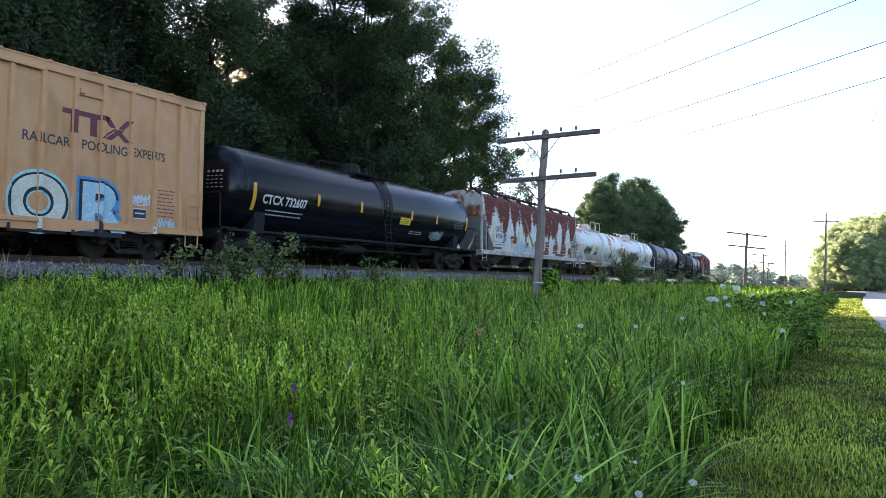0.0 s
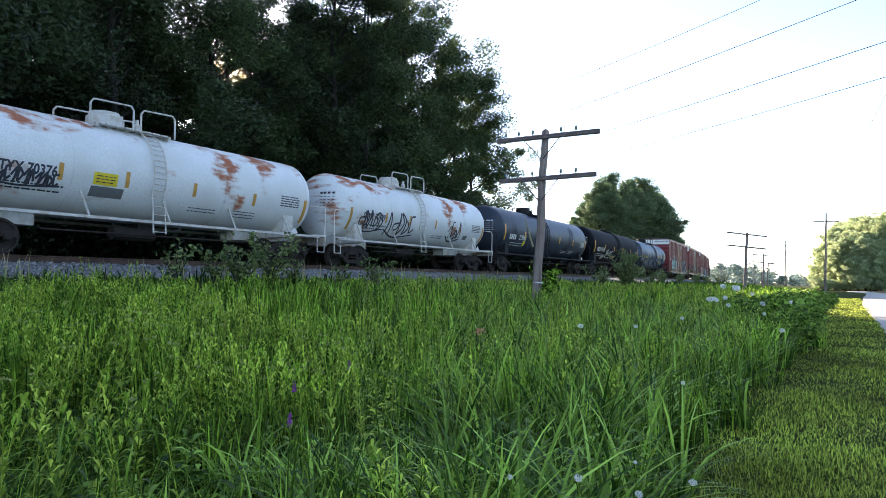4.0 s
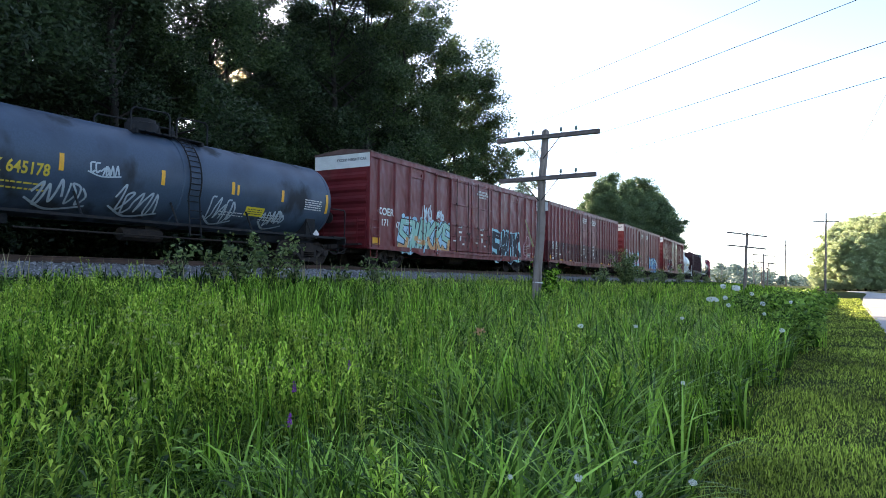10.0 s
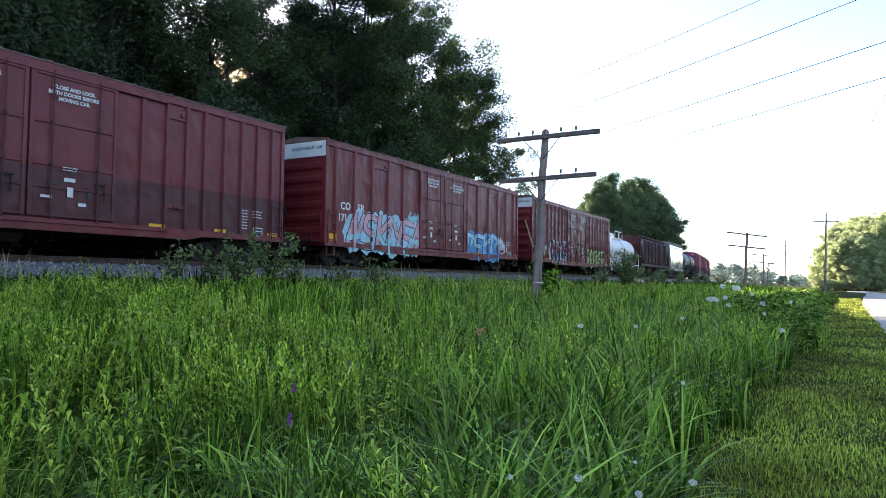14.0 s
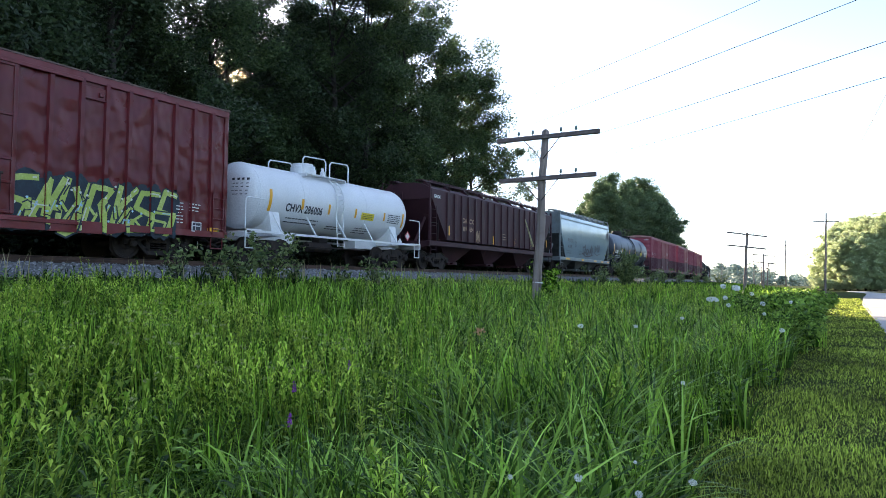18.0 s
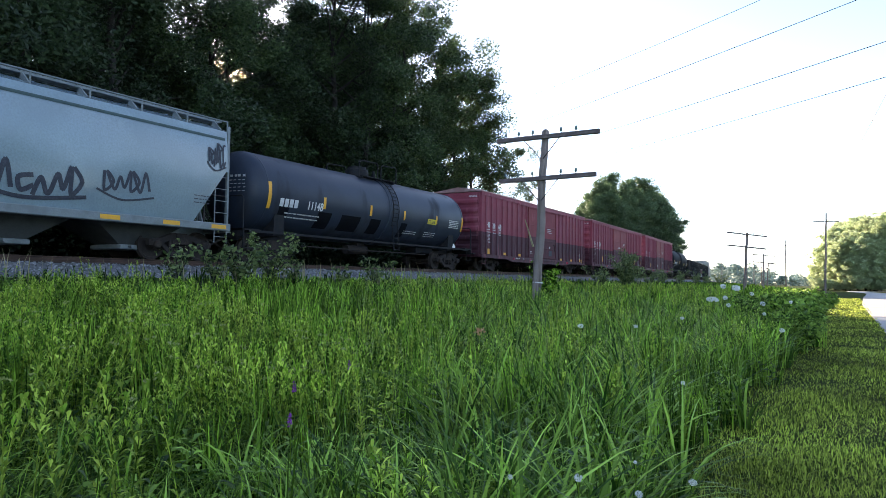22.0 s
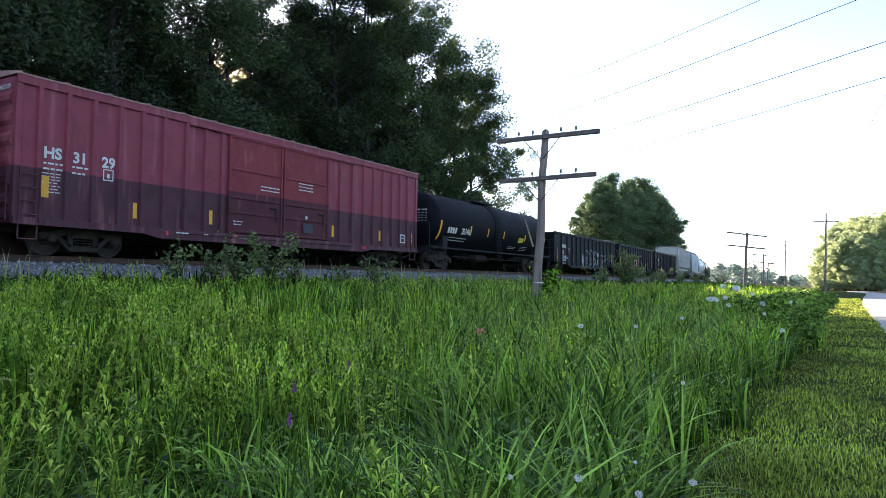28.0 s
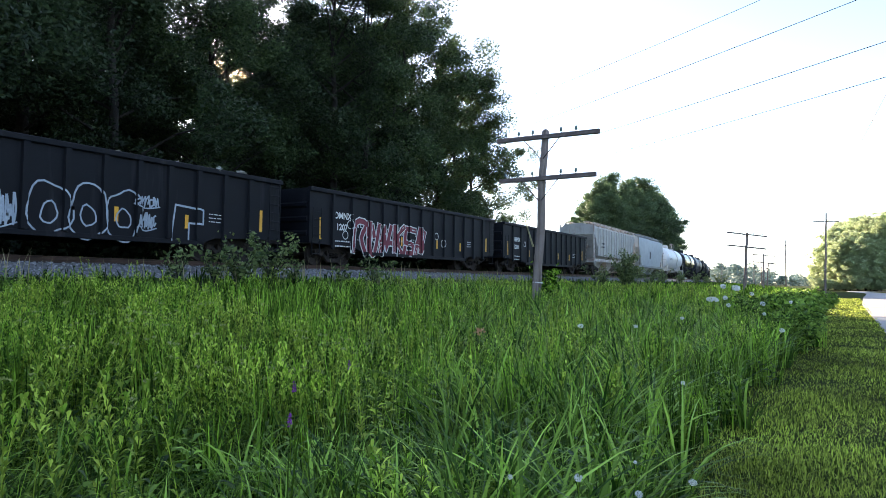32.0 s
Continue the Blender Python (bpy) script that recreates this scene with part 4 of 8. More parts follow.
# ---- boxcars ----
def boxcar(label, paint_m, door_m, roof_m, L, top, sill, ribs, door_span, doors=2, end_band=True, bars=True, truck_at=7.0, end_ribs=6, trim=None, x=1.5, posts=None, chord=0.2, peak=0.16):
    car = new("boxcar")
    tagged(car, label, "boxcar", "train of freight cars")
    trim = trim or paint_m
    h2 = L / 2
    bm = bmesh.new()
    box(bm, -x, x, -h2 + 0.06, h2 - 0.06, sill + 0.05, top - 0.02)
    part("body", bm, paint_m, car)
    skin = Skin(x=x, ribs=ribs, rib_w=0.11, rib_h=0.08)
    # outside posts, both sides
    bm = bmesh.new()
    prism(bm, [(0, -0.08), (0.08, -0.055), (0.08, 0.055), (0, 0.08)], "z", sill + 0.16, top - chord + 0.06)
    first = None
    for y in ribs:
        for s in (1, -1):
            m = pose(s * x, y, 0, 0, 0, 0 if s > 0 else 180)
            if first is None:
                first = part("side_post", bm, paint_m, car)
                first.matrix_basis = m
            else:
                reuse(first, "side_post", car, m)
    for s in (1, -1):
        bm = bmesh.new()
        box(bm, min(s * x, s * (x + 0.07)), max(s * x, s * (x + 0.07)), -h2, h2, top - chord, top + 0.02, 0.012)
        part("top_chord", bm, trim, car)
        bm = bmesh.new()
        prism(bm, [(-h2, sill + 0.2), (-h2, sill + 0.02), (-h2 + 3.6, sill), (-h2 + 4.2, sill - 0.12), (h2 - 4.2, sill - 0.12), (h2 - 3.6, sill), (h2, sill + 0.02), (h2, sill + 0.2)], "x", *sorted((s * (x - 0.02), s * (x + 0.075))))
        part("side_sill", bm, trim, car)
    # corner posts
    for sx in (1, -1):
        for sy in (1, -1):
            bm = bmesh.new()
            box(bm, min(sx * (x - 0.12), sx * (x + 0.05)), max(sx * (x - 0.12), sx * (x + 0.05)), min(sy * h2, sy * (h2 - 0.16)), max(sy * h2, sy * (h2 - 0.16)), sill + 0.18, top - 0.05, 0.015)
            part("corner_post", bm, paint_m, car)
    # roof with cross seams
    bm = bmesh.new()
    prism(bm, [(-x - 0.09, top + 0.015), (-x - 0.09, top + 0.055), (0, top + 0.055 + peak), (x + 0.09, top + 0.055), (x + 0.09, top + 0.015)], "y", -h2 - 0.03, h2 + 0.03)
    n = int(L / 1.2)
    for i in range(n + 1):
        y = -h2 + 0.05 + (L - 0.1) * i / n
        prism(bm, [(-x - 0.10, top + 0.03), (-x - 0.10, top + 0.085), (0, top + 0.095 + peak), (x + 0.10, top + 0.085), (x + 0.10, top + 0.03)], "y", y - 0.04, y + 0.04)
    part("roof", bm, roof_m, car)
    # doors
    if doors:
        a, b = door_span
        w = (b - a) / doors
        for s in (1, -1):
            for i in range(doors):
                y0, y1 = a + i * w + 0.03, a + (i + 1) * w - 0.03
                bm = bmesh.new()
                xs = sorted((s * (x + 0.01), s * (x + 0.06)))
                box(bm, *xs, y0, y1, sill + 0.22, top - chord - 0.02, 0.012)
                xo = sorted((s * (x + 0.06), s * (x + 0.095)))
                door = part("door", bm, door_m, car)
                for y in (y0 + 0.05, y1 - 0.05):
                    bm = bmesh.new()
                    box(bm, *xo, y - 0.05, y + 0.05, sill + 0.24, top - chord - 0.04, 0.01)
                    part("door_stile", bm, door_m, door)
                for f in (0.0, 0.2, 0.36, 0.66, 1.0):
                    z = sill + 0.28 + (top - chord - sill - 0.36) * f
                    bm = bmesh.new()
                    box(bm, *xo, y0 + 0.1, y1 - 0.1, z - 0.04, z + 0.04, 0.012)
                    part("door_ridge", bm, door_m, door)
                if s > 0:
                    if bars:
                        for y in (y0 + 0.55, y1 - 0.55):
                            bm = bmesh.new()
                            rod(bm, (x + 0.125, y, sill + 0.15), (x + 0.125, y, top - chord + 0.04), 0.022, 6)
                            for z in (sill + 0.5, sill + 1.6, sill + 2.7):
                                box(bm, x + 0.09, x + 0.15, y - 0.04, y + 0.04, z - 0.03, z + 0.03)
                            part("lock_bar", bm, SHARED["bar"], door)
                    bm = bmesh.new()
                    box(bm, x + 0.095, x + 0.14, y1 - 0.62, y1 - 0.3, sill + 1.18, sill + 1.24, 0.01)
                    rod(bm, (x + 0.12, y1 - 0.36, sill + 1.2), (x + 0.12, y1 - 0.36, sill + 0.75), 0.02, 5)
                    part("door_handle", bm, M["darkmetal"], door)
        for z, nm in ((sill + 0.12, "lower_door_track"), (top - chord - 0.0, "upper_door_track")):
            bm = bmesh.new()
            box(bm, x + 0.05, x + 0.12, a - 1.6, b + 1.6 if doors < 3 else b, z - 0.05, z + 0.05, 0.01)
            part(nm, bm, trim, car)
    # ends
    for s in (-1, 1):
        bm = bmesh.new()
        ys = sorted((s * (h2 - 0.06), s * (h2 - 0.01)))
        box(bm, -x + 0.1, x - 0.1, *ys, sill + 0.1, top - 0.03)
        zlo, zhi = sill + 0.35, top - (0.75 if end_band else 0.3)
        e = part("end_wall", bm, trim, car)
        for i in range(end_ribs):
            bm = bmesh.new()
            z = zlo + (zhi - zlo) * (i + 0.5) / end_ribs
            hh = (zhi - zlo) / end_ribs * 0.36
            prism(bm, [(s * (h2 - 0.012), z - hh), (s * (h2 + 0.055), z - hh * 0.35), (s * (h2 + 0.055), z + hh * 0.35), (s * (h2 - 0.012), z + hh)], "x", -x + 0.14, x - 0.14)
            part("end_rib", bm, trim, e)
        if end_band:
            bm = bmesh.new()
            ys = sorted((s * (h2 - 0.01), s * (h2 + 0.02)))
            box(bm, -x - 0.02, x + 0.02, *ys, top - 0.62, top - 0.01)
            band = part("white_band", bm, M["white"], e, "white painted band at the top of the end")
    ye = -h2 - 0.03
    ladder(car, -x + 0.15, -x + 0.6, ye - 0.06, sill + 0.1, sill + 2.0, 5, paint_m, "x", "end_ladder")
    ladder(car, x - 0.55, x - 0.12, ye - 0.06, sill + 0.1, sill + 1.35, 4, paint_m, "x", "end_ladder")
    ladder(car, -h2 + 0.12, -h2 + 0.62, x + 0.1, sill + 0.1, sill + 1.45, 4, paint_m)
    ladder(car, h2 - 0.62, h2 - 0.12, x + 0.1, sill + 0.1, sill + 1.45, 4, paint_m)
    for y in (-h2 + 0.38, h2 - 0.38):
        stirrup(car, y, 0.46, x + 0.02, sill - 0.34, sill + 0.05, paint_m)
    # platform and brake wheel on the end
    bm = bmesh.new()
    box(bm, -1.2, 1.2, ye - 0.28, ye - 0.02, sill + 0.18, sill + 0.24)
    part("crossover_platform", bm, M["darkmetal"], car)
    bm = bmesh.new()
    lathe(bm, [(0, 0.24), (0.03, 0.26), (0.06, 0.24)], "y", 14, (-0.55, ye - 0.2, sill + 1.4))
    part("brake_wheel", bm, M["darkmetal"], car)
    bm = bmesh.new()
    box(bm, -0.3, 0.3, -h2 + 0.3, h2 - 0.3, sill - 0.12, sill + 0.1)
    for y in np.linspace(-4.2, 4.2, 6):
        box(bm, -x + 0.1, x - 0.1, y - 0.08, y + 0.08, sill - 0.08, sill + 0.06)
    box(bm, -0.75, -0.35, -1.5, -0.3, sill - 0.4, sill - 0.05, 0.05)
    rod(bm, (0.55, -0.9, sill - 0.22), (0.55, 0.5, sill - 0.22), 0.2, 10)
    part("underframe", bm, M["steel"], car)
    couplers(car, h2 + 0.1)
    trucks(car, truck_at)
    return car, skin


RIB_50 = lambda L, n, span: [y for y in np.linspace(-L / 2 + 0.75, L / 2 - 0.75, n) if not span[0] - 0.2 < y < span[1] + 0.2]


def build_boxcars():
    SHARED["bar"] = mat("grimy_lock_bar", (0.07, 0.018, 0.018), (0.045, 0.014, 0.014), 0.7, scale=4, fine=30)
    red = mat("oxide_red_paint", (0.17, 0.020, 0.024), (0.135, 0.017, 0.021), 0.38, scale=1.2, fine=30, second=(0.10, 0.03, 0.025), second_scale=(1, 2.2, 0.5), second_at=(0.58, 0.75), bump=0.08, spec=0.45, dent=0.4)
    red2 = mat("oxide_red_two_coats", (0.175, 0.026, 0.031), (0.14, 0.022, 0.026), 0.4, scale=1.2, fine=30, zsplit=(2.25, (0.085, 0.018, 0.022)), bump=0.08, spec=0.42, dent=0.35)
    dented = mat("dented_oxide_red_paint", (0.13, 0.013, 0.017), (0.10, 0.011, 0.015), 0.3, scale=1.2, fine=30, bump=0.03, spec=0.36, dent=0.6)
    pink = mat("faded_red_two_coats", (0.275, 0.05, 0.075), (0.215, 0.04, 0.06), 0.6, scale=1.3, fine=22, zsplit=(2.2, (0.08, 0.025, 0.036)), second=(0.40, 0.14, 0.16), second_scale=(2, 3.0, 0.3), second_at=(0.56, 0.8), bump=0.1, spec=0.35, dent=0.3)
    pink_door = mat("bright_red_door_paint", (0.245, 0.04, 0.05), (0.20, 0.03, 0.04), 0.6, scale=1.6, fine=22, zsplit=(2.35, (0.09, 0.022, 0.032)), second=(0.36, 0.12, 0.13), second_scale=(2, 4, 1), second_at=(0.62, 0.8), spec=0.22)
    pink_roof = mat("chalky_roof_paint", (0.42, 0.27, 0.24), (0.30, 0.15, 0.14), 0.8, scale=2.0, fine=20, spec=0.2)
    dark_roof = mat("galvanised_dirty_roof", (0.16, 0.10, 0.085), (0.10, 0.05, 0.045), 0.7, scale=2.0, fine=20)
    tan = mat("tan_yellow_paint", (0.68, 0.36, 0.17), (0.58, 0.30, 0.14), 0.45, scale=1.0, fine=26, second=(0.36, 0.19, 0.075), second_scale=(1, 1.8, 0.35), second_at=(0.58, 0.8), bump=0.08, spec=0.4, dent=0.3)
    aqua = mat("aqua_spray_paint", (0.30, 0.62, 0.66), (0.45, 0.72, 0.70), 0.6, scale=4, fine=20, bump=0)
    blue = mat("blue_spray_paint", (0.06, 0.27, 0.58), (0.12, 0.40, 0.68), 0.6, scale=4, fine=20, bump=0)
    cyan = mat("pale_blue_spray_paint", (0.36, 0.60, 0.72), (0.50, 0.70, 0.76), 0.6, scale=4, fine=20, bump=0)
    rose = mat("pink_spray_paint", (0.62, 0.36, 0.42), (0.70, 0.46, 0.48), 0.6, scale=3, fine=20, bump=0)
    ink = mat("black_spray_paint", (0.012, 0.013, 0.02), (0.02, 0.02, 0.03), 0.6, scale=4, fine=20, bump=0)
    cream = mat("cream_spray_paint", (0.66, 0.66, 0.55), (0.72, 0.74, 0.66), 0.6, scale=3, fine=20, bump=0)
    seagreen = mat("sea_green_spray_paint", (0.30, 0.55, 0.46), (0.42, 0.64, 0.50), 0.6, scale=4, fine=20, bump=0)
    lime = mat("lime_spray_paint", (0.42, 0.52, 0.10), (0.55, 0.62, 0.2), 0.6, scale=3, fine=20, bump=0)
    navy = mat("dark_navy_spray_paint", (0.012, 0.025, 0.04), (0.02, 0.045, 0.06), 0.6, scale=3, fine=20, bump=0)
    orange = mat("orange_spray_paint", (0.62, 0.30, 0.12), (0.60, 0.42, 0.2), 0.6, scale=3, fine=20, bump=0)
    icy = mat("icy_white_spray_paint", (0.62, 0.70, 0.74), (0.72, 0.76, 0.78), 0.6, scale=3, fine=20, bump=0)
    crimson = mat("crimson_spray_paint", (0.45, 0.03, 0.05), (0.36, 0.03, 0.05), 0.6, scale=3, fine=20, bump=0)
    red_tag = mat("bright_red_tag", (0.75, 0.05, 0.10), None, 0.5, scale=8, bump=0)
    out = []

    def data_marks(car, skin, L, seed, lit):
        h2 = L / 2
        paint("data_stencil", small_print(h2 - 2.0, 1.75, 0.32, 7, 0.1, seed), skin, lit, car)
        paint("data_stencil", small_print(h2 - 1.45, 1.75, 0.42, 3, 0.1, seed + 1), skin, lit, car)
        bm_poly = [rect(h2 - 1.2, 1.05, 0.42, 0.3)]
        paint("service_panel", bm_poly, skin, M["dark_letter"], car, 0.008)
        paint("service_panel_border", [rect(h2 - 1.2, 1.19, 0.42, 0.03), rect(h2 - 1.2, 0.91, 0.42, 0.03), rect(h2 - 1.4, 1.05, 0.03, 0.3), rect(h2 - 1.0, 1.05, 0.03, 0.3), rect(h2 - 1.2, 1.05, 0.02, 0.3), rect(h2 - 1.2, 1.08, 0.34, 0.03)], skin, lit, car, 0.012)

    # tan boxcar
    L = 18.4
    ribs = [s * y for s in (-1, 1) for y in (3.37, 4.14, 4.99, 5.79, 6.66, 7.47, 8.34)]
    car, sk = boxcar("tan yellow boxcar with maroon mark and blue graffiti", tan, tan, tan, L, 4.95, 0.75, ribs, (-2.5, 2.5), 2, False, trim=tan)
    tx = L / 2
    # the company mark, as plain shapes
    def sl(y0, y1, za, zb, k=0.0):
        return [(y0, za), (y1, za), (y1 + k, zb), (y0 + k, zb)]
    paint("maroon_mark", [sl(4.65, 5.95, 3.76, 3.9), sl(4.88, 5.08, 3.27, 3.76), sl(5.42, 5.62, 3.27, 3.76), sl(5.85, 6.05, 3.27, 3.6, 0.4), sl(6.45, 6.65, 3.27, 3.58, -0.36), sl(6.24, 6.42, 3.62, 3.9, 0.26), sl(6.0, 6.18, 3.62, 3.9, -0.2), sl(5.72, 5.8, 3.27, 3.6, 0.4)], sk, M["red_mark"], car, 0.008, "maroon painted company mark")
    letters("RAILCAR", 4.27, 2.98, 0.36, sk, M["dark_letter"], car, 0.004, label="dark brown slogan lettering", wide=0.86)
    letters("POOLING", 5.88, 3.0, 0.36, sk, M["dark_letter"], car, 0.004, label="dark brown slogan lettering", wide=0.86)
    letters("EXPERTS", 7.25, 3.03, 0.36, sk, M["dark_letter"], car, 0.004, label="dark brown slogan lettering", wide=0.8)
    for body, y, m1, m2, wd in (("O", 4.12, aqua, cream, 0.98), ("R", 5.8, blue, cyan, 1.15), ("O", 2.3, blue, cyan, 0.95)):
        letters(body, y, 1.28, 1.75, sk, m1, car, 0.21, name="graffiti_halo", wide=wd, off=0.010, label="blue spray halo round a graffiti letter")
        letters(body, y, 1.26, 1.75, sk, ink, car, 0.15, name="graffiti_outline", wide=wd, off=0.016)
        letters(body, y, 1.28, 1.75, sk, m2, car, 0.075, name="graffiti_letter", wide=wd, off=0.022, label="fat pale spray-painted graffiti letter")
    paint("graffiti_base", [rect(4.1, 0.66, 1.5, 0.2), rect(5.7, 0.62, 1.5, 0.14)], sk, ink, car, 0.012)
    scrawl(6.72, 1.56, 0.6, 0.32, 7, 0.045, sk, icy, car, 3)
    scrawl(6.75, 0.74, 0.85, 0.2, 8, 0.045, sk, icy, car, 4)
    scrawl(7.6, 0.95, 0.6, 0.3, 6, 0.04, sk, cyan, car, 5)
    paint("data_stencil", small_print(7.55, 2.05, 0.62, 8, 0.11, 9), sk, M["red_mark"], car)
    paint("service_panel", [rect(7.0, 1.29, 0.4, 0.3)], sk, M["dark_letter"], car, 0.008)
    paint("service_panel_border", [rect(7.0, 1.43, 0.42, 0.03), rect(7.0, 1.15, 0.42, 0.03), rect(7.0, 1.3, 0.3, 0.04)], sk, M["letter"], car, 0.012)
    reflectors(car, sk, [(7.75, 0.84), (4.5, 0.9), (-4.5, 0.9), (-7.2, 0.9)], 0.5, 0.13)
    for y in (5.4, -5.4):
        bm = bmesh.new()
        box(bm, 1.5, 1.57, y - 0.38, y + 0.38, 4.32, 4.44, 0.01)
        box(bm, 1.57, 1.63, y - 0.34, y - 0.2, 4.36, 4.5, 0.01)
        part("defect_card_board", bm, tan, car)
    out.append((car, 14.62 - L / 2))

    # four oxide-red boxcars with white bands
    wide = [-8.5, -7.3, -6.05, -4.85, -3.65, 3.76, 5.08, 6.29, 7.45, 8.5]
    close = [-8.46, -7.75, -7.0, -6.2, -5.45, -4.7, -3.94, -3.22, -2.65, 3.35, 4.18, 4.9, 5.6, 6.4, 7.15, 7.85, 8.55]
    for k, (c, ln, lab) in enumerate(((143.53, 18.5, "oxide red boxcar with white end band and aqua graffiti"), (164.05, 18.3, "oxide red boxcar with white end band and dark lower coat"),
                                      (184.6, 18.3, "oxide red boxcar with white end band and pink graffiti"), (205.2, 18.4, "dented oxide red boxcar with white end band and green graffiti"))):
        rb = wide if k in (0, 2) else close
        body = (red, red2, red, dented)[k]
        car, sk = boxcar(lab, body, body, dark_roof, ln, 4.93, 0.745, rb, (-2.3, 2.55), 2, True, True, trim=red)
        h2 = ln / 2
        end_letters("EXCESS HEIGHT CAR", 0.55, 4.66, 0.17, -h2 - 0.026, M["dark_letter"], car)
        for yd, words in ((-1.15, ("CLOSE THIS DOOR", "BEFORE CLOSING", "MAIN DOOR")), (1.25, ("CLOSE AND LOCK", "BOTH DOORS BEFORE", "MOVING CAR"))):
            if yd < 0 and k == 0:
                continue
            for i, wd in enumerate(words):
                letters(wd, yd, 4.36 - 0.15 * i, 0.135, sk, M["letter"], car, 0.006, 1.0, off=0.105, name="warning_stencil")
        for yd in ((-5.45, 5.68) if k in (0, 2) else (-5.05, 4.5)):
            half = 0.56 if k in (0, 2) else 0.34
            bm = bmesh.new()
            box(bm, 1.5, 1.535, yd - half, yd + half, 4.28, 4.62, 0.01)
            box(bm, 1.535, 1.56, yd - half, yd + half, 4.27, 4.31, 0.008)
            box(bm, 1.53, 1.60, yd - 0.06 + half * 0.6, yd + 0.06 + half * 0.6, 4.38, 4.5, 0.015)
            part("card_board", bm, body, car)
        for yd in (-1.3, 1.2):
            paint("door_placard", [rect(yd + 0.55, 1.62, 0.1, 0.16), rect(yd - 0.45, 1.86, 0.22, 0.05), rect(yd + 0.1, 2.22, 0.12, 0.12)], sk, M["dark_letter"], car, 0.105)
            paint("door_notice", small_print(yd - 0.2, 2.3, 0.4, 2, 0.07, 140 + k, 0.035) + [rect(yd, 1.98, 0.3, 0.1), rect(yd + 0.02, 1.66, 0.16, 0.26), rect(yd + 0.35, 1.36, 0.22, 0.09), rect(yd - 0.6, 1.5, 0.3, 0.07)], sk, M["letter"], car, 0.105)
        reflectors(car, sk, [(-h2 + 0.5, 1.12)], 0.42, 0.3)
        reflectors(car, sk, [(-6.3, 0.98), (-4.3, 0.98), (-1.6, 0.98), (3.9, 0.98), (6.3, 0.98), (h2 - 0.5, 1.0)], 0.48, 0.12)
        data_marks(car, sk, ln, 50 + 3 * k, M["letter"])
        if k == 0:
            letters("COER", -8.0, 2.44, 0.46, sk, M["letter"], car, 0.012, 1.05)
            letters("171", -8.05, 1.96, 0.4, sk, M["letter"], car, 0.012, 1.05)
            letters("672", -7.0, 1.92, 0.4, sk, M["letter"], car, 0.012, 1.05)
            mural(-6.9, 0.8, 4.6, 1.45, 6, (cyan, ink, seagreen, icy, orange), sk, car, 71, 0.2, 0.055, 0.17)
            mural(2.75, 0.74, 3.7, 1.55, 4, (aqua, cyan, ink, icy, None), sk, car, 73, -0.05, 0.04, 0.24)
            scrawl(-4.95, 2.3, 0.9, 0.8, 8, 0.045, sk, icy, car, 74)
            scrawl(-3.7, 2.45, 0.8, 0.5, 8, 0.045, sk, icy, car, 75)
            paint("graffiti", stroke(curve([(7.35, 1.75), (7.5, 2.2), (7.85, 2.3), (8.1, 2.1), (8.15, 1.7)]), 0.05) + stroke(curve([(8.3, 2.1), (8.4, 1.8), (8.6, 1.75), (8.75, 1.6)]), 0.05) + stroke(curve([(7.2, 1.7), (7.25, 1.2), (7.5, 0.95), (7.3, 0.8)]), 0.06) + stroke(curve([(7.6, 0.75), (7.75, 1.1), (8.0, 0.8), (8.2, 1.15), (8.5, 1.2), (8.6, 0.85), (8.3, 0.75), (8.2, 1.0)]), 0.05), sk, rose, car, 0.012, "pink outline doodle")
        elif k == 1:
            for a, b, y in (("CO", "101", -8.16), ("ER", "222", -7.42)):
                letters(a, y, 2.12, 0.36, sk, M["letter"], car, 0.014, 1.05)
                letters(b, y, 1.84, 0.32, sk, M["letter"], car, 0.012, 1.0)
            paint("data_stencil", small_print(-8.4, 1.42, 0.35, 2, 0.18, 90, 0.09) + small_print(-7.6, 1.4, 0.4, 2, 0.16, 91, 0.08) + [rect(-6.6, 1.38, 0.3, 0.1), rect(-8.1, 1.08, 0.45, 0.12)], sk, M["letter"], car)
            paint("round_mark", stroke([(-5.94 + 0.19 * math.cos(a), 2.03 + 0.19 * math.sin(a)) for a in np.linspace(0, 6.4, 20)], 0.04) + [rect(-5.94, 2.08, 0.2, 0.05), rect(-5.94, 1.98, 0.09, 0.09)], sk, M["letter"], car)
            for y in (-5.05, 4.5):
                for z in (1.6,):
                    bm = bmesh.new()
                    box(bm, 1.5, 1.56, y - 0.32, y + 0.32, z - 0.07, z + 0.07, 0.01)
                    box(bm, 1.56, 1.6, y - 0.05, y + 0.1, z - 0.04, z + 0.06, 0.01)
                    part("card_board", bm, red, car)
        elif k == 2:
            letters("CO", -7.84, 2.42, 0.42, sk, M["letter"], car, 0.014, 1.05)
            letters("ER", -6.82, 2.42, 0.42, sk, M["letter"], car, 0.014, 1.05)
            letters("1716", -7.92, 1.94, 0.4, sk, M["letter"], car, 0.012, 1.0)
            letters("81", -6.85, 1.97, 0.4, sk, M["letter"], car, 0.012, 1.0)
            mural(-7.7, 0.68, 5.8, 1.5, 6, (cyan, ink, rose, icy, aqua), sk, car, 81, 0.2, 0.04)
            mural(2.45, 0.68, 3.9, 1.35, 4, (blue, ink, cyan, aqua, blue), sk, car, 82, 0.15, 0.04)
            scrawl(-3.2, 2.1, 0.9, 0.5, 7, 0.06, sk, aqua, car, 83)
            scrawl(6.4, 1.1, 1.0, 0.9, 7, 0.05, sk, icy, car, 84)
        else:
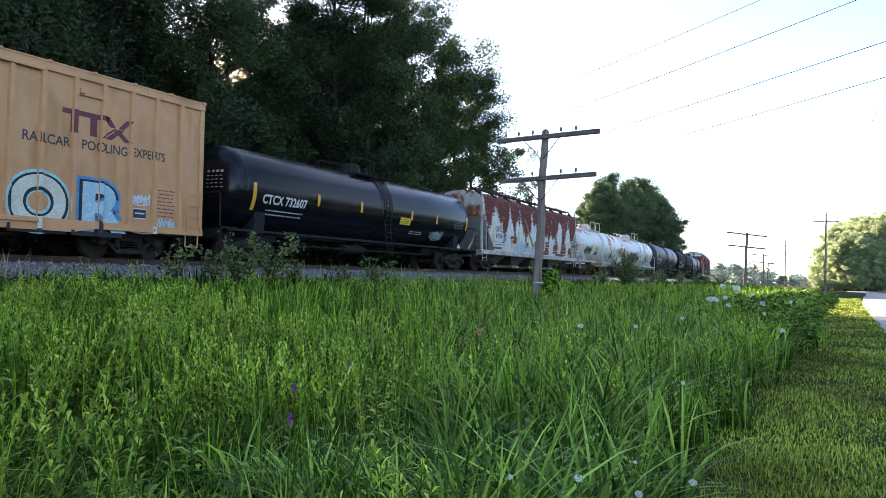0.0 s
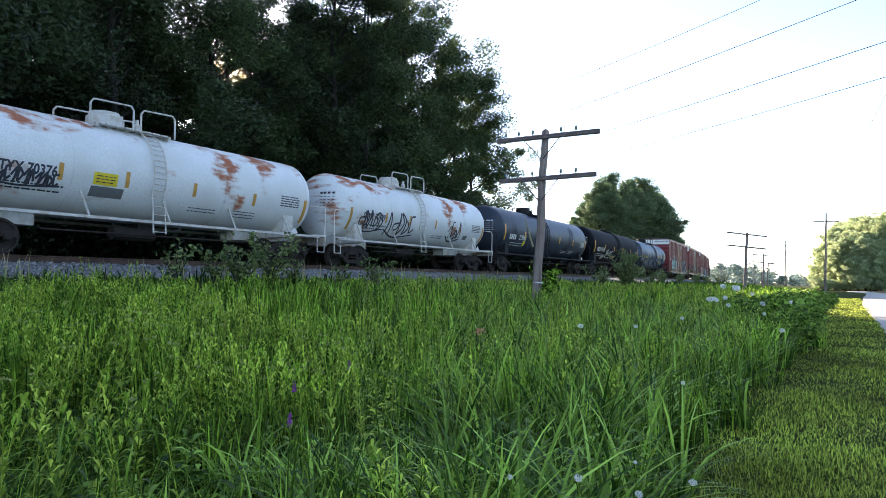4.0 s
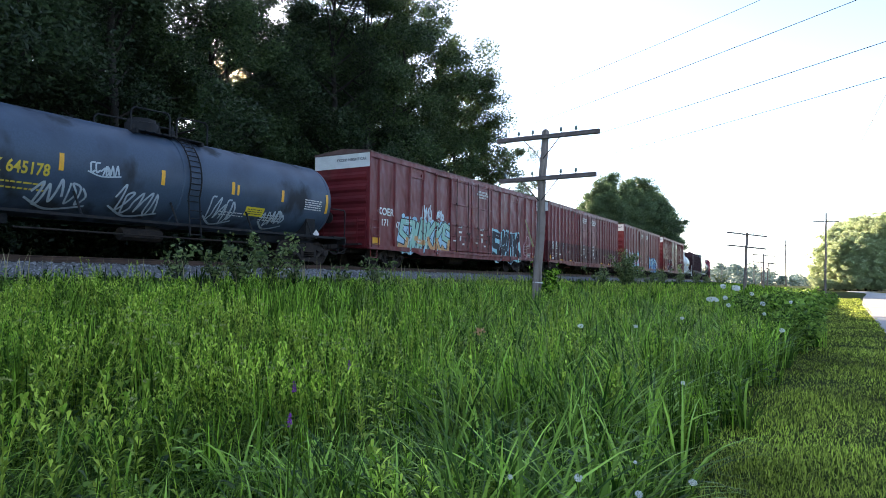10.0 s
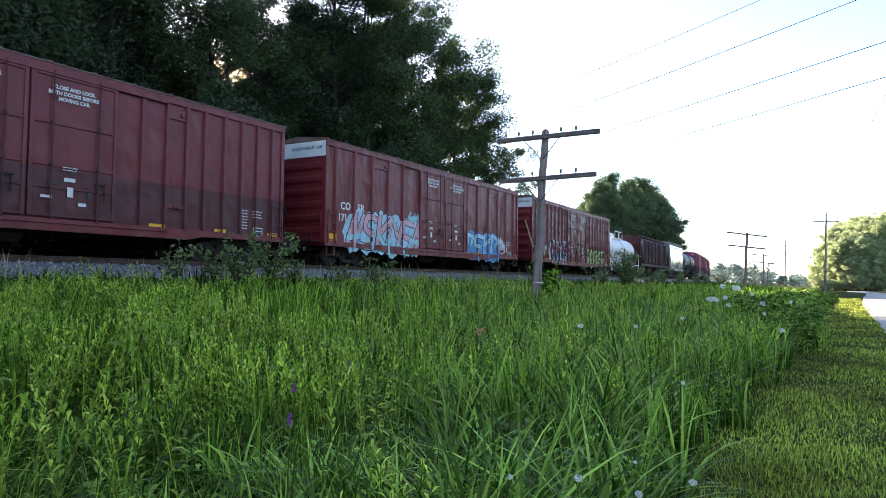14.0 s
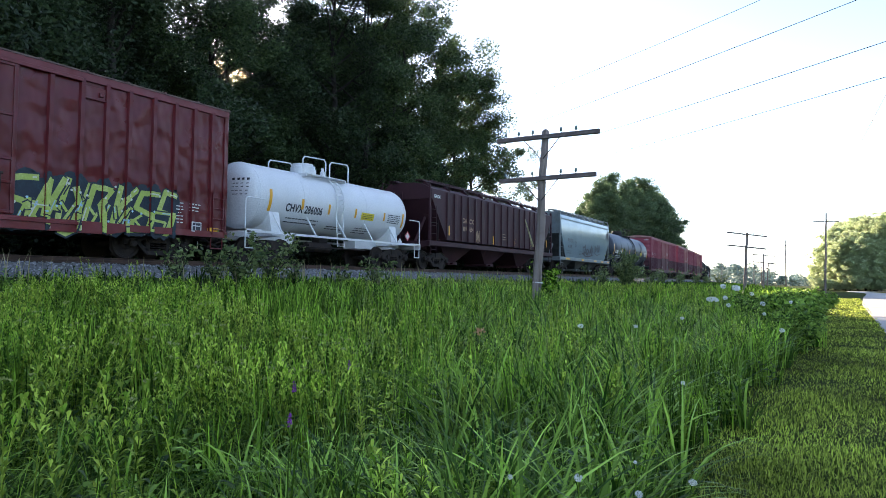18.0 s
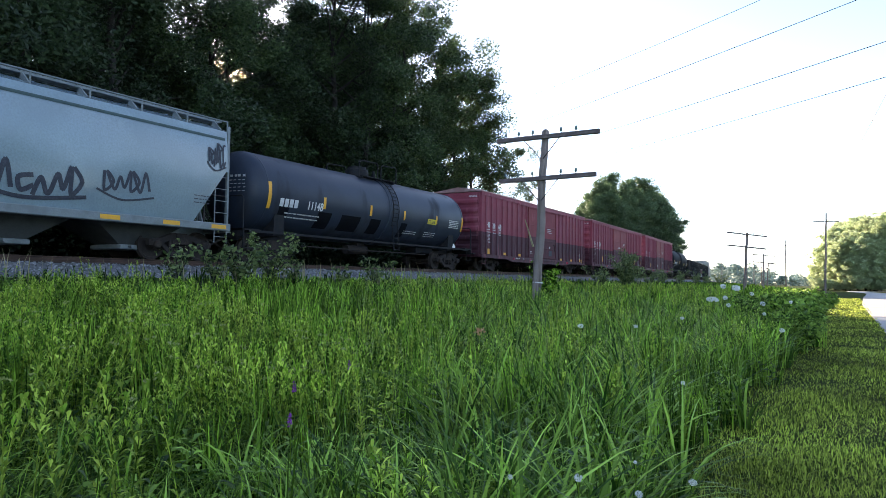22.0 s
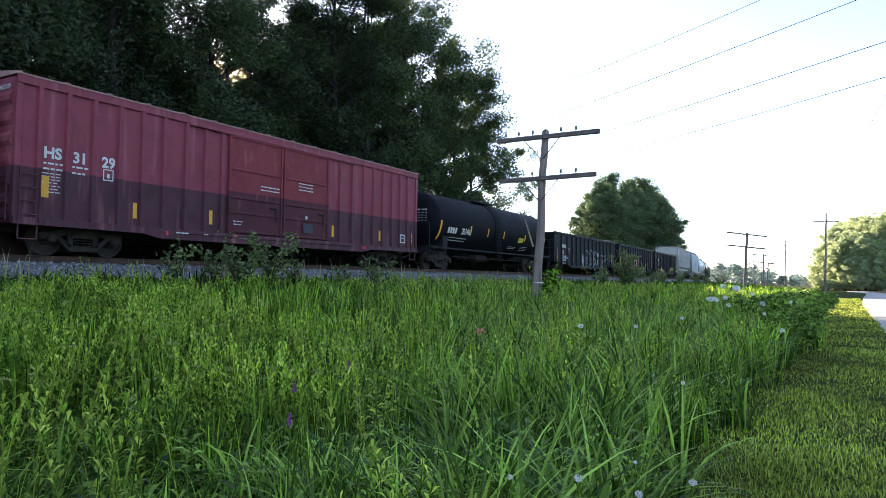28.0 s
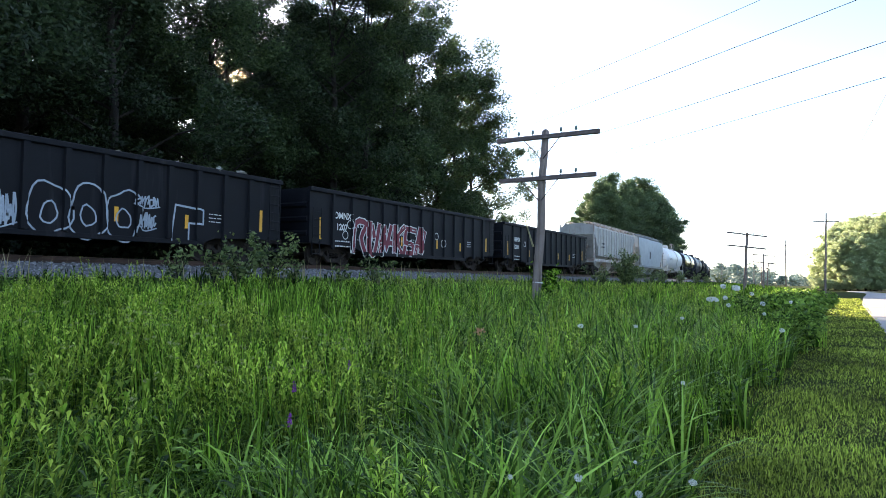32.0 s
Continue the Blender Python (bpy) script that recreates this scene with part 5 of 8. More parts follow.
            for a, y, z in (("AT", -8.14, 2.22), ("W", -7.42, 2.24), ("17", -8.17, 1.76), ("10", -7.46, 1.76), ("98", -6.66, 1.74)):
                letters(a, y, z, 0.42, sk, M["letter"], car, 0.014, 1.0)
            paint("graffiti", stroke(curve([(-8.42, 2.75), (-8.3, 2.72), (-8.1, 2.98), (-7.86, 2.95), (-7.72, 2.7), (-7.68, 2.52), (-7.56, 2.46)]), 0.05) + stroke([(-8.42, 2.78), (-8.38, 2.62)], 0.05) + stroke([(-8.12, 2.68), (-8.02, 2.84)], 0.04) + stroke([(-7.98, 2.7), (-7.92, 2.84)], 0.04) + stroke(curve([(-8.15, 2.6), (-7.95, 2.58), (-7.85, 2.5), (-8.1, 2.46)]), 0.04), sk, icy, car, 0.012, "white outline doodle")
            paint("data_stencil", small_print(-8.3, 1.4, 0.4, 2, 0.18, 92, 0.08) + small_print(-7.6, 1.4, 0.4, 2, 0.18, 93, 0.08), sk, M["letter"], car)
            mural(-6.0, 0.84, 3.7, 1.35, 6, (icy, icy, ink, icy, None), sk, car, 87, 0.1, 0.03, 0.13)
            mural(-5.7, 1.55, 3.3, 0.6, 6, (None, ink, crimson, crimson, None), sk, car, 89, 0.2, 0.012, 0.16)
            mural(2.3, 0.7, 4.9, 1.3, 7, (navy, navy, lime, cream, None), sk, car, 88, 0.25, 0.05, 0.12)
            mural(2.6, 0.75, 4.4, 0.7, 6, (None, navy, lime, cyan, None), sk, car, 85, 0.3, 0.04, 0.11)
        out.append((car, c))

    # three faded red boxcars with bright doors
    marks = (("HS", "28", "68"), ("HS", "31", "58"), ("HS", "31", "29"))
    rb = [-8.54, -7.8, -7.07, -6.3, -5.58, -4.85, -4.06, -3.32, -2.65, 3.4, 4.2, 4.95, 5.65, 6.35, 7.05, 7.7, 8.3]
    for k, c in enumerate((285.28, 305.5, 325.5)):
        ln = 18.25
        car, sk = boxcar("faded red boxcar with darker lower half and bright red doors", pink, pink_door, pink_roof, ln, 4.46, 0.73, rb, (-2.42, 2.68), 2, False, False, trim=pink, peak=0.2)
        h2 = ln / 2
        for a, y in zip(marks[k], (-8.17, -7.44, -6.62)):
            letters(a, y, 2.62 if a.isalpha() else 2.6, 0.4, sk, M["letter"], car, 0.014, 1.0)
        paint("data_stencil", small_print(-8.4, 2.36, 0.5, 2, 0.14, 100 + k, 0.07) + small_print(-8.45, 2.1, 0.5, 7, 0.08, 103 + k, 0.035) + small_print(-7.65, 2.36, 0.45, 2, 0.16, 106 + k, 0.07), sk, M["letter"], car)
        paint("class_mark", stroke([(-6.76, 2.13), (-6.48, 2.13), (-6.48, 2.42), (-6.76, 2.42), (-6.76, 2.13)], 0.03) + [rect(-6.62, 2.25, 0.08, 0.12)], sk, M["letter"], car)
        paint("door_notice", small_print(-1.0, 2.65, 0.9, 2, 0.12, 110 + k, 0.06) + small_print(0.9, 3.0, 0.8, 3, 0.12, 120 + k, 0.05) + small_print(-2.2, 1.35, 0.4, 2, 0.1, 130 + k), sk, M["letter"], car, 0.105)
        paint("door_plate", [rect(1.45, 1.35, 0.55, 0.36)], sk, M["dark_letter"], car, 0.105)
        paint("spot_mark", [ring_poly(1.35, 1.75, 0.07, 0.07, random.Random(1), 0, 12)], sk, M["letter"], car, 0.105)
        if k == 0:
            reflectors(car, sk, [(-8.24, 1.12), (h2 - 1.1, 1.0)], 0.5, 0.3)
            reflectors(car, sk, [(-5.98, 1.05), (-3.75, 1.05), (0.2, 1.0), (3.8, 1.0), (6.0, 1.0)], 0.5, 0.14)
        else:
            reflectors(car, sk, [(-h2 + 0.75, 1.75)], 0.26, 0.55)
            reflectors(car, sk, [(-5.77, 1.37), (-3.05, 1.4), (3.0, 1.36), (6.16, 1.36), (-1.08, 1.25), (0.95, 1.25), (h2 - 0.45, 1.4)], 0.13, 0.45)
        paint("service_panel_border", stroke([(h2 - 1.45, 1.15), (h2 - 1.0, 1.15), (h2 - 1.0, 1.5), (h2 - 1.45, 1.5), (h2 - 1.45, 1.15)], 0.04) + [rect(h2 - 1.22, 1.36, 0.3, 0.03)], sk, M["letter"], car)
        for y in (-4.75, 4.9):
            paint("red_marker", [rect(y, 0.78, 0.14, 0.12)], sk, red_tag, car, 0.086, "small red square marker")
        paint("sill_stencil", small_print(-4.4, 0.82, 1.3, 1, 0.1, 140 + k, 0.05) + small_print(-2.2, 0.8, 1.2, 1, 0.1, 143 + k, 0.05), sk, M["letter"], car, 0.085)
        end_letters("".join(marks[k]), 1.0, 4.2, 0.16, -h2 - 0.01, M["letter"], car)
        out.append((car, c))
    return out


# ---- tank cars ----
def tank_car(label, shell_m, fit_m, length, zc, r, style="plain", ladder_at=0.0, band=False, dome=True, seed=0, frame_m=None):
    """length: of the straight shell; style: plain, or piped (side rail and struts)."""
    car = new("tank_car")
    tagged(car, label, "tank car", "train of freight cars")
    frame_m = frame_m or fit_m
    h2 = length / 2
    head = r * 0.5
    prof = [(-h2 - head * math.sin(a), r * math.cos(a)) for a in np.linspace(math.pi / 2 * 0.97, 0, 9)]
    bm = bmesh.new()
    lathe(bm, prof + [(h2 * k, r) for k in (-0.5, 0, 0.5)] + [(-t, q) for t, q in prof[::-1]], "y", 48, (0, 0, zc))
    smooth(part("tank_shell", bm, shell_m, car), 30)
    skin = Skin(tank=(zc, r))
    # seams of the jacket
    for y in [-h2 + 0.02, -h2 * 0.5, h2 * 0.36, h2 - 0.02] if not band else [-h2 + 0.02, h2 - 0.02]:
        bm = bmesh.new()
        lathe(bm, [(-0.03, r + 0.001), (-0.025, r + 0.007), (0.025, r + 0.007), (0.03, r + 0.001)], "y", 48, (0, y, zc))
        smooth(part("jacket_seam", bm, shell_m, car), 30)
    if band:
        bm = bmesh.new()
        lathe(bm, [(-0.42, r + 0.002), (-0.40, r + 0.035), (0.40, r + 0.035), (0.42, r + 0.002)], "y", 48, (0, ladder_at, zc))
        smooth(part("jacket_band", bm, shell_m, car), 30)
    # manway, platform, rails
    topz = zc + r
    if dome:
        bm = bmesh.new()
        lathe(bm, [(-0.15, 0.5), (0.28, 0.5), (0.3, 0.44), (0.42, 0.42), (0.44, 0.3)], "z", 20, (0, ladder_at - 0.9, topz))
        smooth(part("manway", bm, fit_m, car), 40)
        for dy in (-0.35, 0.55):
            bm = bmesh.new()
            lathe(bm, [(0, 0.1), (0.25, 0.1), (0.27, 0.06), (0.4, 0.06)], "z", 10, (0.25, ladder_at - 0.3 + dy * 0.6, topz - 0.03))
            part("valve", bm, fit_m, car)
        bm = bmesh.new()
        for k in range(8):
            y = ladder_at - 1.7 + k * 0.3
            for s in (-1, 1):
                xa, xb = sorted((s * 0.55, s * 0.95))
                box(bm, xa, xb, y, y + 0.24, topz - 0.12, topz - 0.08)
        for y in (ladder_at - 1.7, ladder_at + 0.7):
            box(bm, -0.95, 0.95, y - 0.04, y + 0.04, topz - 0.22, topz - 0.1)
        part("top_platform", bm, fit_m, car)
        for s in (-1, 1):
            for ya, yb in ((ladder_at - 1.9, ladder_at - 0.55), (ladder_at - 0.3, ladder_at + 0.9)):
                bm = bmesh.new()
                x = s * 0.92
                pipe(bm, [(x, ya, topz - 0.15), (x, ya, topz + 0.42), (x, ya + 0.1, topz + 0.54), (x, yb - 0.1, topz + 0.58), (x, yb, topz + 0.46), (x, yb, topz - 0.15)], 0.028, 6)
                part("guard_rail", bm, fit_m, car)
    else:
        bm = bmesh.new()
        box(bm, -0.7, 0.7, ladder_at - 1.6, ladder_at + 0.6, topz - 0.02, topz + 0.06)
        lathe(bm, [(-0.1, 0.3), (0.16, 0.3), (0.2, 0.2)], "z", 14, (0, ladder_at - 0.6, topz))
        part("top_platform", bm, fit_m, car)
    # ladder, following the shell down to the frame
    bm = bmesh.new()
    arc = [(math.cos(a) * (r + 0.09), zc + math.sin(a) * (r + 0.09)) for a in np.linspace(1.05, -0.35, 9)] + [(r + 0.12, 0.75)]
    for y in (ladder_at - 0.21, ladder_at + 0.21):
        pipe(bm, [(x, y, z) for x, z in arc], 0.024, 5)
    lad = part("ladder", bm, fit_m, car)
    bm = bmesh.new()
    rod(bm, (0, -0.21, 0), (0, 0.21, 0), 0.017, 5)
    first = part("rung", bm, fit_m, lad)
    spots = [(math.cos(1.0 - i * 0.12) * (r + 0.09), zc + math.sin(1.0 - i * 0.12) * (r + 0.09)) for i in range(13)] + [(r + 0.11, z) for z in (0.8, 1.05, 1.3, 1.55)]
    for i, (x, z) in enumerate(spots):
        m = pose(x, ladder_at, z)
        if i:
            reuse(first, "rung", lad, m)
        else:
            first.matrix_basis = m
    # end frames with saddles, walkways and rails
    e = h2 + head + 0.35
    for s in (-1, 1):
        bm = bmesh.new()
        ya, yb = sorted((s * (h2 - 2.6), s * e))
        box(bm, -0.32, 0.32, ya, yb, 0.82, 1.14)
        part("stub_sill", bm, frame_m, car)
        bm = bmesh.new()
        prism(bm, [(-r * 0.86, zc - r * 0.42), (-1.25, 0.98), (1.25, 0.98), (r * 0.86, zc - r * 0.42), (r * 0.5, zc - r * 0.8), (-r * 0.5, zc - r * 0.8)], "y", *sorted((s * (h2 - 1.05), s * (h2 - 0.55))))
        part("saddle", bm, frame_m, car)
        bm = bmesh.new()
        ya, yb = sorted((s * (e - 0.75), s * e))
        box(bm, -1.5, 1.5, ya, yb, 1.10, 1.16)
        ya, yb = sorted((s * (e - 0.06), s * e))
        box(bm, -1.5, 1.5, ya, yb, 0.88, 1.15)
        part("end_platform", bm, frame_m, car)
        for xs in (-1, 1):
            bm = bmesh.new()
            x = xs * 1.45
            pipe(bm, [(x, s * (e - 0.03), 1.1), (x, s * (e - 0.03), 2.15), (x, s * (e - 0.1), 2.25), (x, s * (e - 0.9), 2.25)] if style == "piped" else [(x, s * (e - 0.03), 1.1), (x, s * (e - 0.03), 2.2), (x * 0.93, s * (e - 0.05), 2.3), (x * 0.2, s * (e - 0.05), 2.3)], 0.025, 6)
            part("end_rail", bm, fit_m, car)
            stirrup(car, s * (e - 0.25), 0.4, x, 0.5, 1.12, frame_m)
    for xs in (-1, 1):
        bm = bmesh.new()
        x = xs * 1.47
        box(bm, min(x, x - xs * 0.1), max(x, x - xs * 0.1), -e + 0.3, e - 0.3, 1.05, 1.13)
        part("side_walkway", bm, frame_m, car)
        if style == "piped":
            for y in np.linspace(-h2 + 0.9, h2 - 0.9, 5):
                bm = bmesh.new()
                rod(bm, (x - xs * 0.05, y, 1.1), (xs * r * 0.86, y - 0.16, zc - r * 0.52), 0.032, 6)
                part("strut", bm, frame_m, car)
    bm = bmesh.new()
    rod(bm, (0.3, -1.2, 0.75), (0.3, 0.2, 0.75), 0.2, 10)
    box(bm, -0.2, 0.2, -0.25, 0.25, zc - r - 0.35, zc - r + 0.1)
    pipe(bm, [(0.8, -h2 + 2.5, 0.72), (0.8, h2 - 2.5, 0.72)], 0.03, 5)
    part("outlet_and_brake_gear", bm, M["steel"], car)
    couplers(car, e)
    trucks(car, h2 - 0.65)
    return car, skin


def build_tanks():
    out = []
    black = mat("black_tank_paint", (0.005, 0.006, 0.010), (0.008, 0.009, 0.014), 0.22, scale=0.8, fine=24, bump=0.02, spec=0.28)
    matt = mat("matt_black_tank_paint", (0.004, 0.0045, 0.007), (0.007, 0.0075, 0.011), 0.7, scale=0.8, fine=24, bump=0.06, spec=0.12)
    slate = mat("slate_blue_tank_paint", (0.026, 0.036, 0.056), (0.019, 0.027, 0.042), 0.45, scale=0.7, fine=24, second=(0.026, 0.028, 0.034), second_scale=(1, 0.9, 0.35), second_at=(0.56, 0.72), bump=0.05, spec=0.35)
    bluegrey = mat("blue_grey_worn_paint", (0.055, 0.085, 0.13), (0.035, 0.052, 0.08), 0.45, scale=0.9, fine=22, second=(0.03, 0.034, 0.04), second_scale=(1, 0.75, 0.45), second_at=(0.54, 0.64), bump=0.06, spec=0.35)
    white = mat("dirty_white_tank_paint", (0.74, 0.76, 0.75), (0.66, 0.67, 0.64), 0.45, scale=0.8, fine=20, second=(0.34, 0.11, 0.055), second_b=(0.55, 0.33, 0.22), second_scale=(0.5, 0.55, 0.5), second_at=(0.80, 0.86), second_z=(2.7, 0.07), smear=((1.0, 2.0, 6.0), 0.36), bump=0.06)
    clean = mat("clean_white_tank_paint", (0.78, 0.79, 0.79), (0.73, 0.74, 0.74), 0.4, scale=0.8, fine=20, bump=0.03)
    cream_pipe = mat("rusty_white_fittings", (0.60, 0.59, 0.55), (0.45, 0.38, 0.30), 0.6, scale=5, fine=30)
    darkfit = mat("dark_fittings", (0.016, 0.017, 0.02), (0.03, 0.026, 0.025), 0.7, scale=5, fine=30, spec=0.2)
    worn = mat("worn_yellow_reflector", (0.60, 0.32, 0.06), (0.45, 0.24, 0.06), 0.6, scale=8, fine=30, bump=0)
    placard = mat("grey_repaint_patch", (0.13, 0.14, 0.14), (0.17, 0.17, 0.17), 0.7, scale=5, bump=0)
    ghost = mat("ghost_white_spray", (0.48, 0.55, 0.60), (0.36, 0.42, 0.47), 0.7, scale=5, fine=20, bump=0)

    def dress(car, sk, h2, mark, number, size, y, z, ink, spec_y, seed, refl, refl_m=None, sign=None, bars=False, board=True, tail=True):
        if bars:                                    # the owner's name as plain bars
            n = len(mark)
            paint("owner_mark", [rect(y - 1.12 + i * 0.25, z, 0.19, size * 0.7) for i in range(n)], sk, ink, car, 0.008, "owner's mark painted as plain blocks")
            letters(number, y + 0.12 + 0.115 * len(number), z, size, sk, ink, car, 0.012, 1.0, wide=0.86)
        else:
            letters(mark + " " + number, y, z, size, sk, ink, car, 0.012, 1.05, label="painted reporting mark", wide=0.82)
        w = 1.9
        paint("data_stencil", small_print(y - w * 0.45, z - 0.36, w, 2, 0.14, seed, 0.06), sk, ink, car)
        if board:
            paint("data_board", small_print(h2 - 1.35, z + 0.28, 0.95, 5, 0.085, seed + 1, 0.06), sk, M["dim_letter"] if ink is M["letter"] and seed % 2 else (ink if ink is not M["yellow_letter"] else M["letter"]), car)
            paint("hazard_diamond", [[(h2 - 0.55, 1.02), (h2 - 0.37, 1.2), (h2 - 0.55, 1.38), (h2 - 0.73, 1.2)]], Skin(x=1.33), M["white"], car, 0.006, "white diamond placard")
            paint("data_stencil", small_print(h2 - 3.4, z - 0.45, 1.0, 3, 0.09, seed + 2) + small_print(h2 - 5.2, z - 0.5, 1.1, 2, 0.09, seed + 3), sk, M["letter"] if ink is not M["dark_letter"] else ink, car)
        for k, (ry, rz, rw, rh) in enumerate(refl):
            paint("reflector", tall(ry, rz, rw, rh), sk, refl_m or M["yellow"], car, 0.01)
        if sign:
            paint("warning_sign", [rect(sign[0], sign[1], sign[2], sign[3])], sk, M["sign_yellow"], car, 0.012, "yellow warning sign")
            paint("warning_sign_text", small_print(sign[0] - sign[2] * 0.4, sign[1] + sign[3] * 0.22, sign[2] * 0.8, 3, sign[3] * 0.24, seed + 7, 0.04), sk, M["dark_letter"], car, 0.016)
        # end of the tank that leads
        yb = -h2 - sk.tank[1] * 0.5
        r = random.Random(seed + 9)
        bm = bmesh.new()
        for row in range(5):
            for i in range(4):
                a = 0.35 + i * 0.17 + r.uniform(0, 0.05)
                z1 = sk.tank[0] + 0.45 - row * 0.13
                rad = math.hypot(a, z1 - sk.tank[0]) / sk.tank[1]
                yy = -h2 - sk.tank[1] * 0.5 * math.sqrt(max(0.03, 1 - rad * rad)) - 0.02
                v = [bm.verts.new((xx, yy, zz)) for xx, zz in ((a, z1), (a + 0.13, z1), (a + 0.13, z1 + (0.08 if row == 0 else 0.025)), (a, z1 + (0.08 if row == 0 else 0.025)))]
                bm.faces.new(v)
        part("end_stencil", bm, ink, car)

    # 1 black tank
    L = 15.6
    car, sk = tank_car("glossy black tank car with white lettering", black, darkfit, L, 2.6, 1.55, ladder_at=0.45, band=True)
    dress(car, sk, L / 2, "CTCX", "732607", 0.44, -5.94, 2.24, M["letter"], 0, 201, [(-7.47, 2.3, 0.16, 0.95), (-4.15, 2.49, 0.14, 0.45), (-1.44, 2.49, 0.14, 0.45), (2.42, 2.46, 0.14, 0.42), (4.69, 2.45, 0.14, 0.42), (7.73, 2.45, 0.14, 0.7)], sign=(1.94, 2.16, 0.85, 0.32))
    scrawl(4.6, 1.5, 1.0, 0.45, 7, 0.05, sk, ghost, car, 12)
    out.append((car, 24.3))
    # two white tanks
    for k, (c, num) in enumerate(((58.07, "70376"), (72.78, "70409"))):
        L = 12.1
        car, sk = tank_car("rust-stained white tank car with scrawled graffiti", white, cream_pipe, L, 2.52, 1.42, "piped", -0.45)
        dress(car, sk, L / 2, "STYX", num, 0.36, -4.26, 2.18, M["dark_letter"], 0, 210 + 10 * k, [(-5.91, 2.0, 0.15, 0.9), (-3.38, 2.22, 0.13, 0.45), (-1.45, 2.24, 0.13, 0.45), (0.9, 2.23, 0.13, 0.42), (3.42, 2.18, 0.14, 0.42), (5.98, 2.0, 0.15, 0.85)], worn, sign=(-2.11, 2.17, 0.72, 0.34) if k == 0 else None)
        if k == 0:
            scrawl(-5.2, 1.78, 1.8, 0.4, 12, 0.06, sk, M["dark_letter"], car, 13)
            paint("repaint_patch", [rect(-2.0, 1.82, 1.0, 0.28)], sk, placard, car, 0.009)
        else:
            scrawl(-5.3, 1.6, 1.7, 0.9, 5, 0.07, sk, M["dark_letter"], car, 14)
            scrawl(-3.2, 1.5, 2.2, 1.0, 5, 0.07, sk, M["dark_letter"], car, 15)
            scrawl(2.2, 1.55, 1.4, 1.0, 4, 0.07, sk, M["dark_letter"], car, 16)
            paint("repaint_patch", [rect(4.18, 1.76, 0.42, 0.22)], sk, placard, car, 0.009)
        out.append((car, c))
    # slate tank
    L = 15.6
    car, sk = tank_car("slate blue-grey tank car with yellow reflectors", slate, darkfit, L, 2.55, 1.5, ladder_at=-0.65, band=True)
    dress(car, sk, L / 2, "MARK", "215961", 0.44, -5.75, 2.17, M["letter"], 0, 230, [(-7.67, 2.4, 0.16, 0.95), (-4.59, 2.35, 0.14, 0.46), (-1.34, 2.36, 0.14, 0.45), (1.79, 2.36, 0.14, 0.45), (4.69, 2.34, 0.14, 0.42), (7.65, 2.3, 0.15, 0.75)], bars=True)
    paint("yellow_spot", [ring_poly(-4.57, 1.84, 0.18, 0.18, random.Random(3), 0, 16)], sk, M["sign_yellow"], car, 0.01)
    out.append((car, 89.28))
    # matt black tank with a tag
    car, sk = tank_car("matt black tank car with a white scrawled tag", matt, darkfit, 15.6, 2.6, 1.5, ladder_at=0.33, dome=False, band=True)
    dress(car, sk, 7.8, "CRDX", "290135", 0.46, -5.81, 2.19, M["letter"], 0, 240, [(-7.68, 2.41, 0.16, 0.95), (-4.64, 2.4, 0.14, 0.46), (-1.51, 2.38, 0.14, 0.45), (1.61, 2.39, 0.14, 0.45), (4.71, 2.4, 0.14, 0.42), (7.75, 2.35, 0.15, 0.75)])
    scrawl(-4.0, 1.62, 2.1, 0.75, 6, 0.065, sk, M["letter"], car, 17)
    scrawl(-4.9, 1.5, 0.8, 0.32, 6, 0.06, sk, M["letter"], car, 18)
    paint("orange_plate", [rect(-1.18, 1.68, 0.8, 0.26)], sk, worn, car, 0.01)
    out.append((car, 107.4))
    # worn blue-grey tank
    L = 14.0
    car, sk = tank_car("worn blue-grey tank car with dark patches and tags", bluegrey, darkfit, L, 2.52, 1.47, "piped", 0.55, band=True)
    dress(car, sk, L / 2, "UTLX", "645178", 0.42, -4.99, 2.17, M["yellow_letter"], 0, 250, [(-6.89, 2.44, 0.15, 0.95), (-3.68, 2.46, 0.13, 0.46), (-0.59, 2.45, 0.13, 0.45), (2.13, 2.46, 0.13, 0.42), (2.35, 2.42, 0.1, 0.35), (4.46, 2.45, 0.13, 0.42), (6.9, 2.4, 0.14, 0.75)], sign=(3.27, 1.78, 0.85, 0.3))
    for y, w in ((-4.3, 1.5), (-2.0, 1.5), (1.3, 1.1), (3.7, 1.1)):
        scrawl(y, 1.32, w, 0.8, 5, 0.06, sk, ghost, car, int(y * 10) + 90)
    scrawl(-6.9, 1.8, 0.9, 0.25, 6, 0.05, sk, ghost, car, 19)
    scrawl(-2.9, 2.25, 0.9, 0.35, 6, 0.05, sk, ghost, car, 20)
    out.append((car, 124.75))
    # small clean white tank
    L = 9.15
    car, sk = tank_car("clean white short tank car with white pipework", clean, clean, L, 2.48, 1.22, "piped", -0.23)
    dress(car, sk, L / 2, "CHVX", "286006", 0.4, -2.24, 2.1, M["dark_letter"], 0, 260, [(-4.09, 2.3, 0.14, 0.8), (-2.39, 2.3, 0.13, 0.4), (-0.83, 2.25, 0.12, 0.4), (0.89, 2.25, 0.12, 0.38), (2.95, 2.26, 0.12, 0.36), (4.42, 2.2, 0.12, 0.65)], sign=(1.73, 2.17, 0.9, 0.3))
    paint("hazard_diamond", [[(4.7, 1.27), (4.93, 1.5), (4.7, 1.73), (4.47, 1.5)]], Skin(x=1.3), M["white"], car, 0.0)
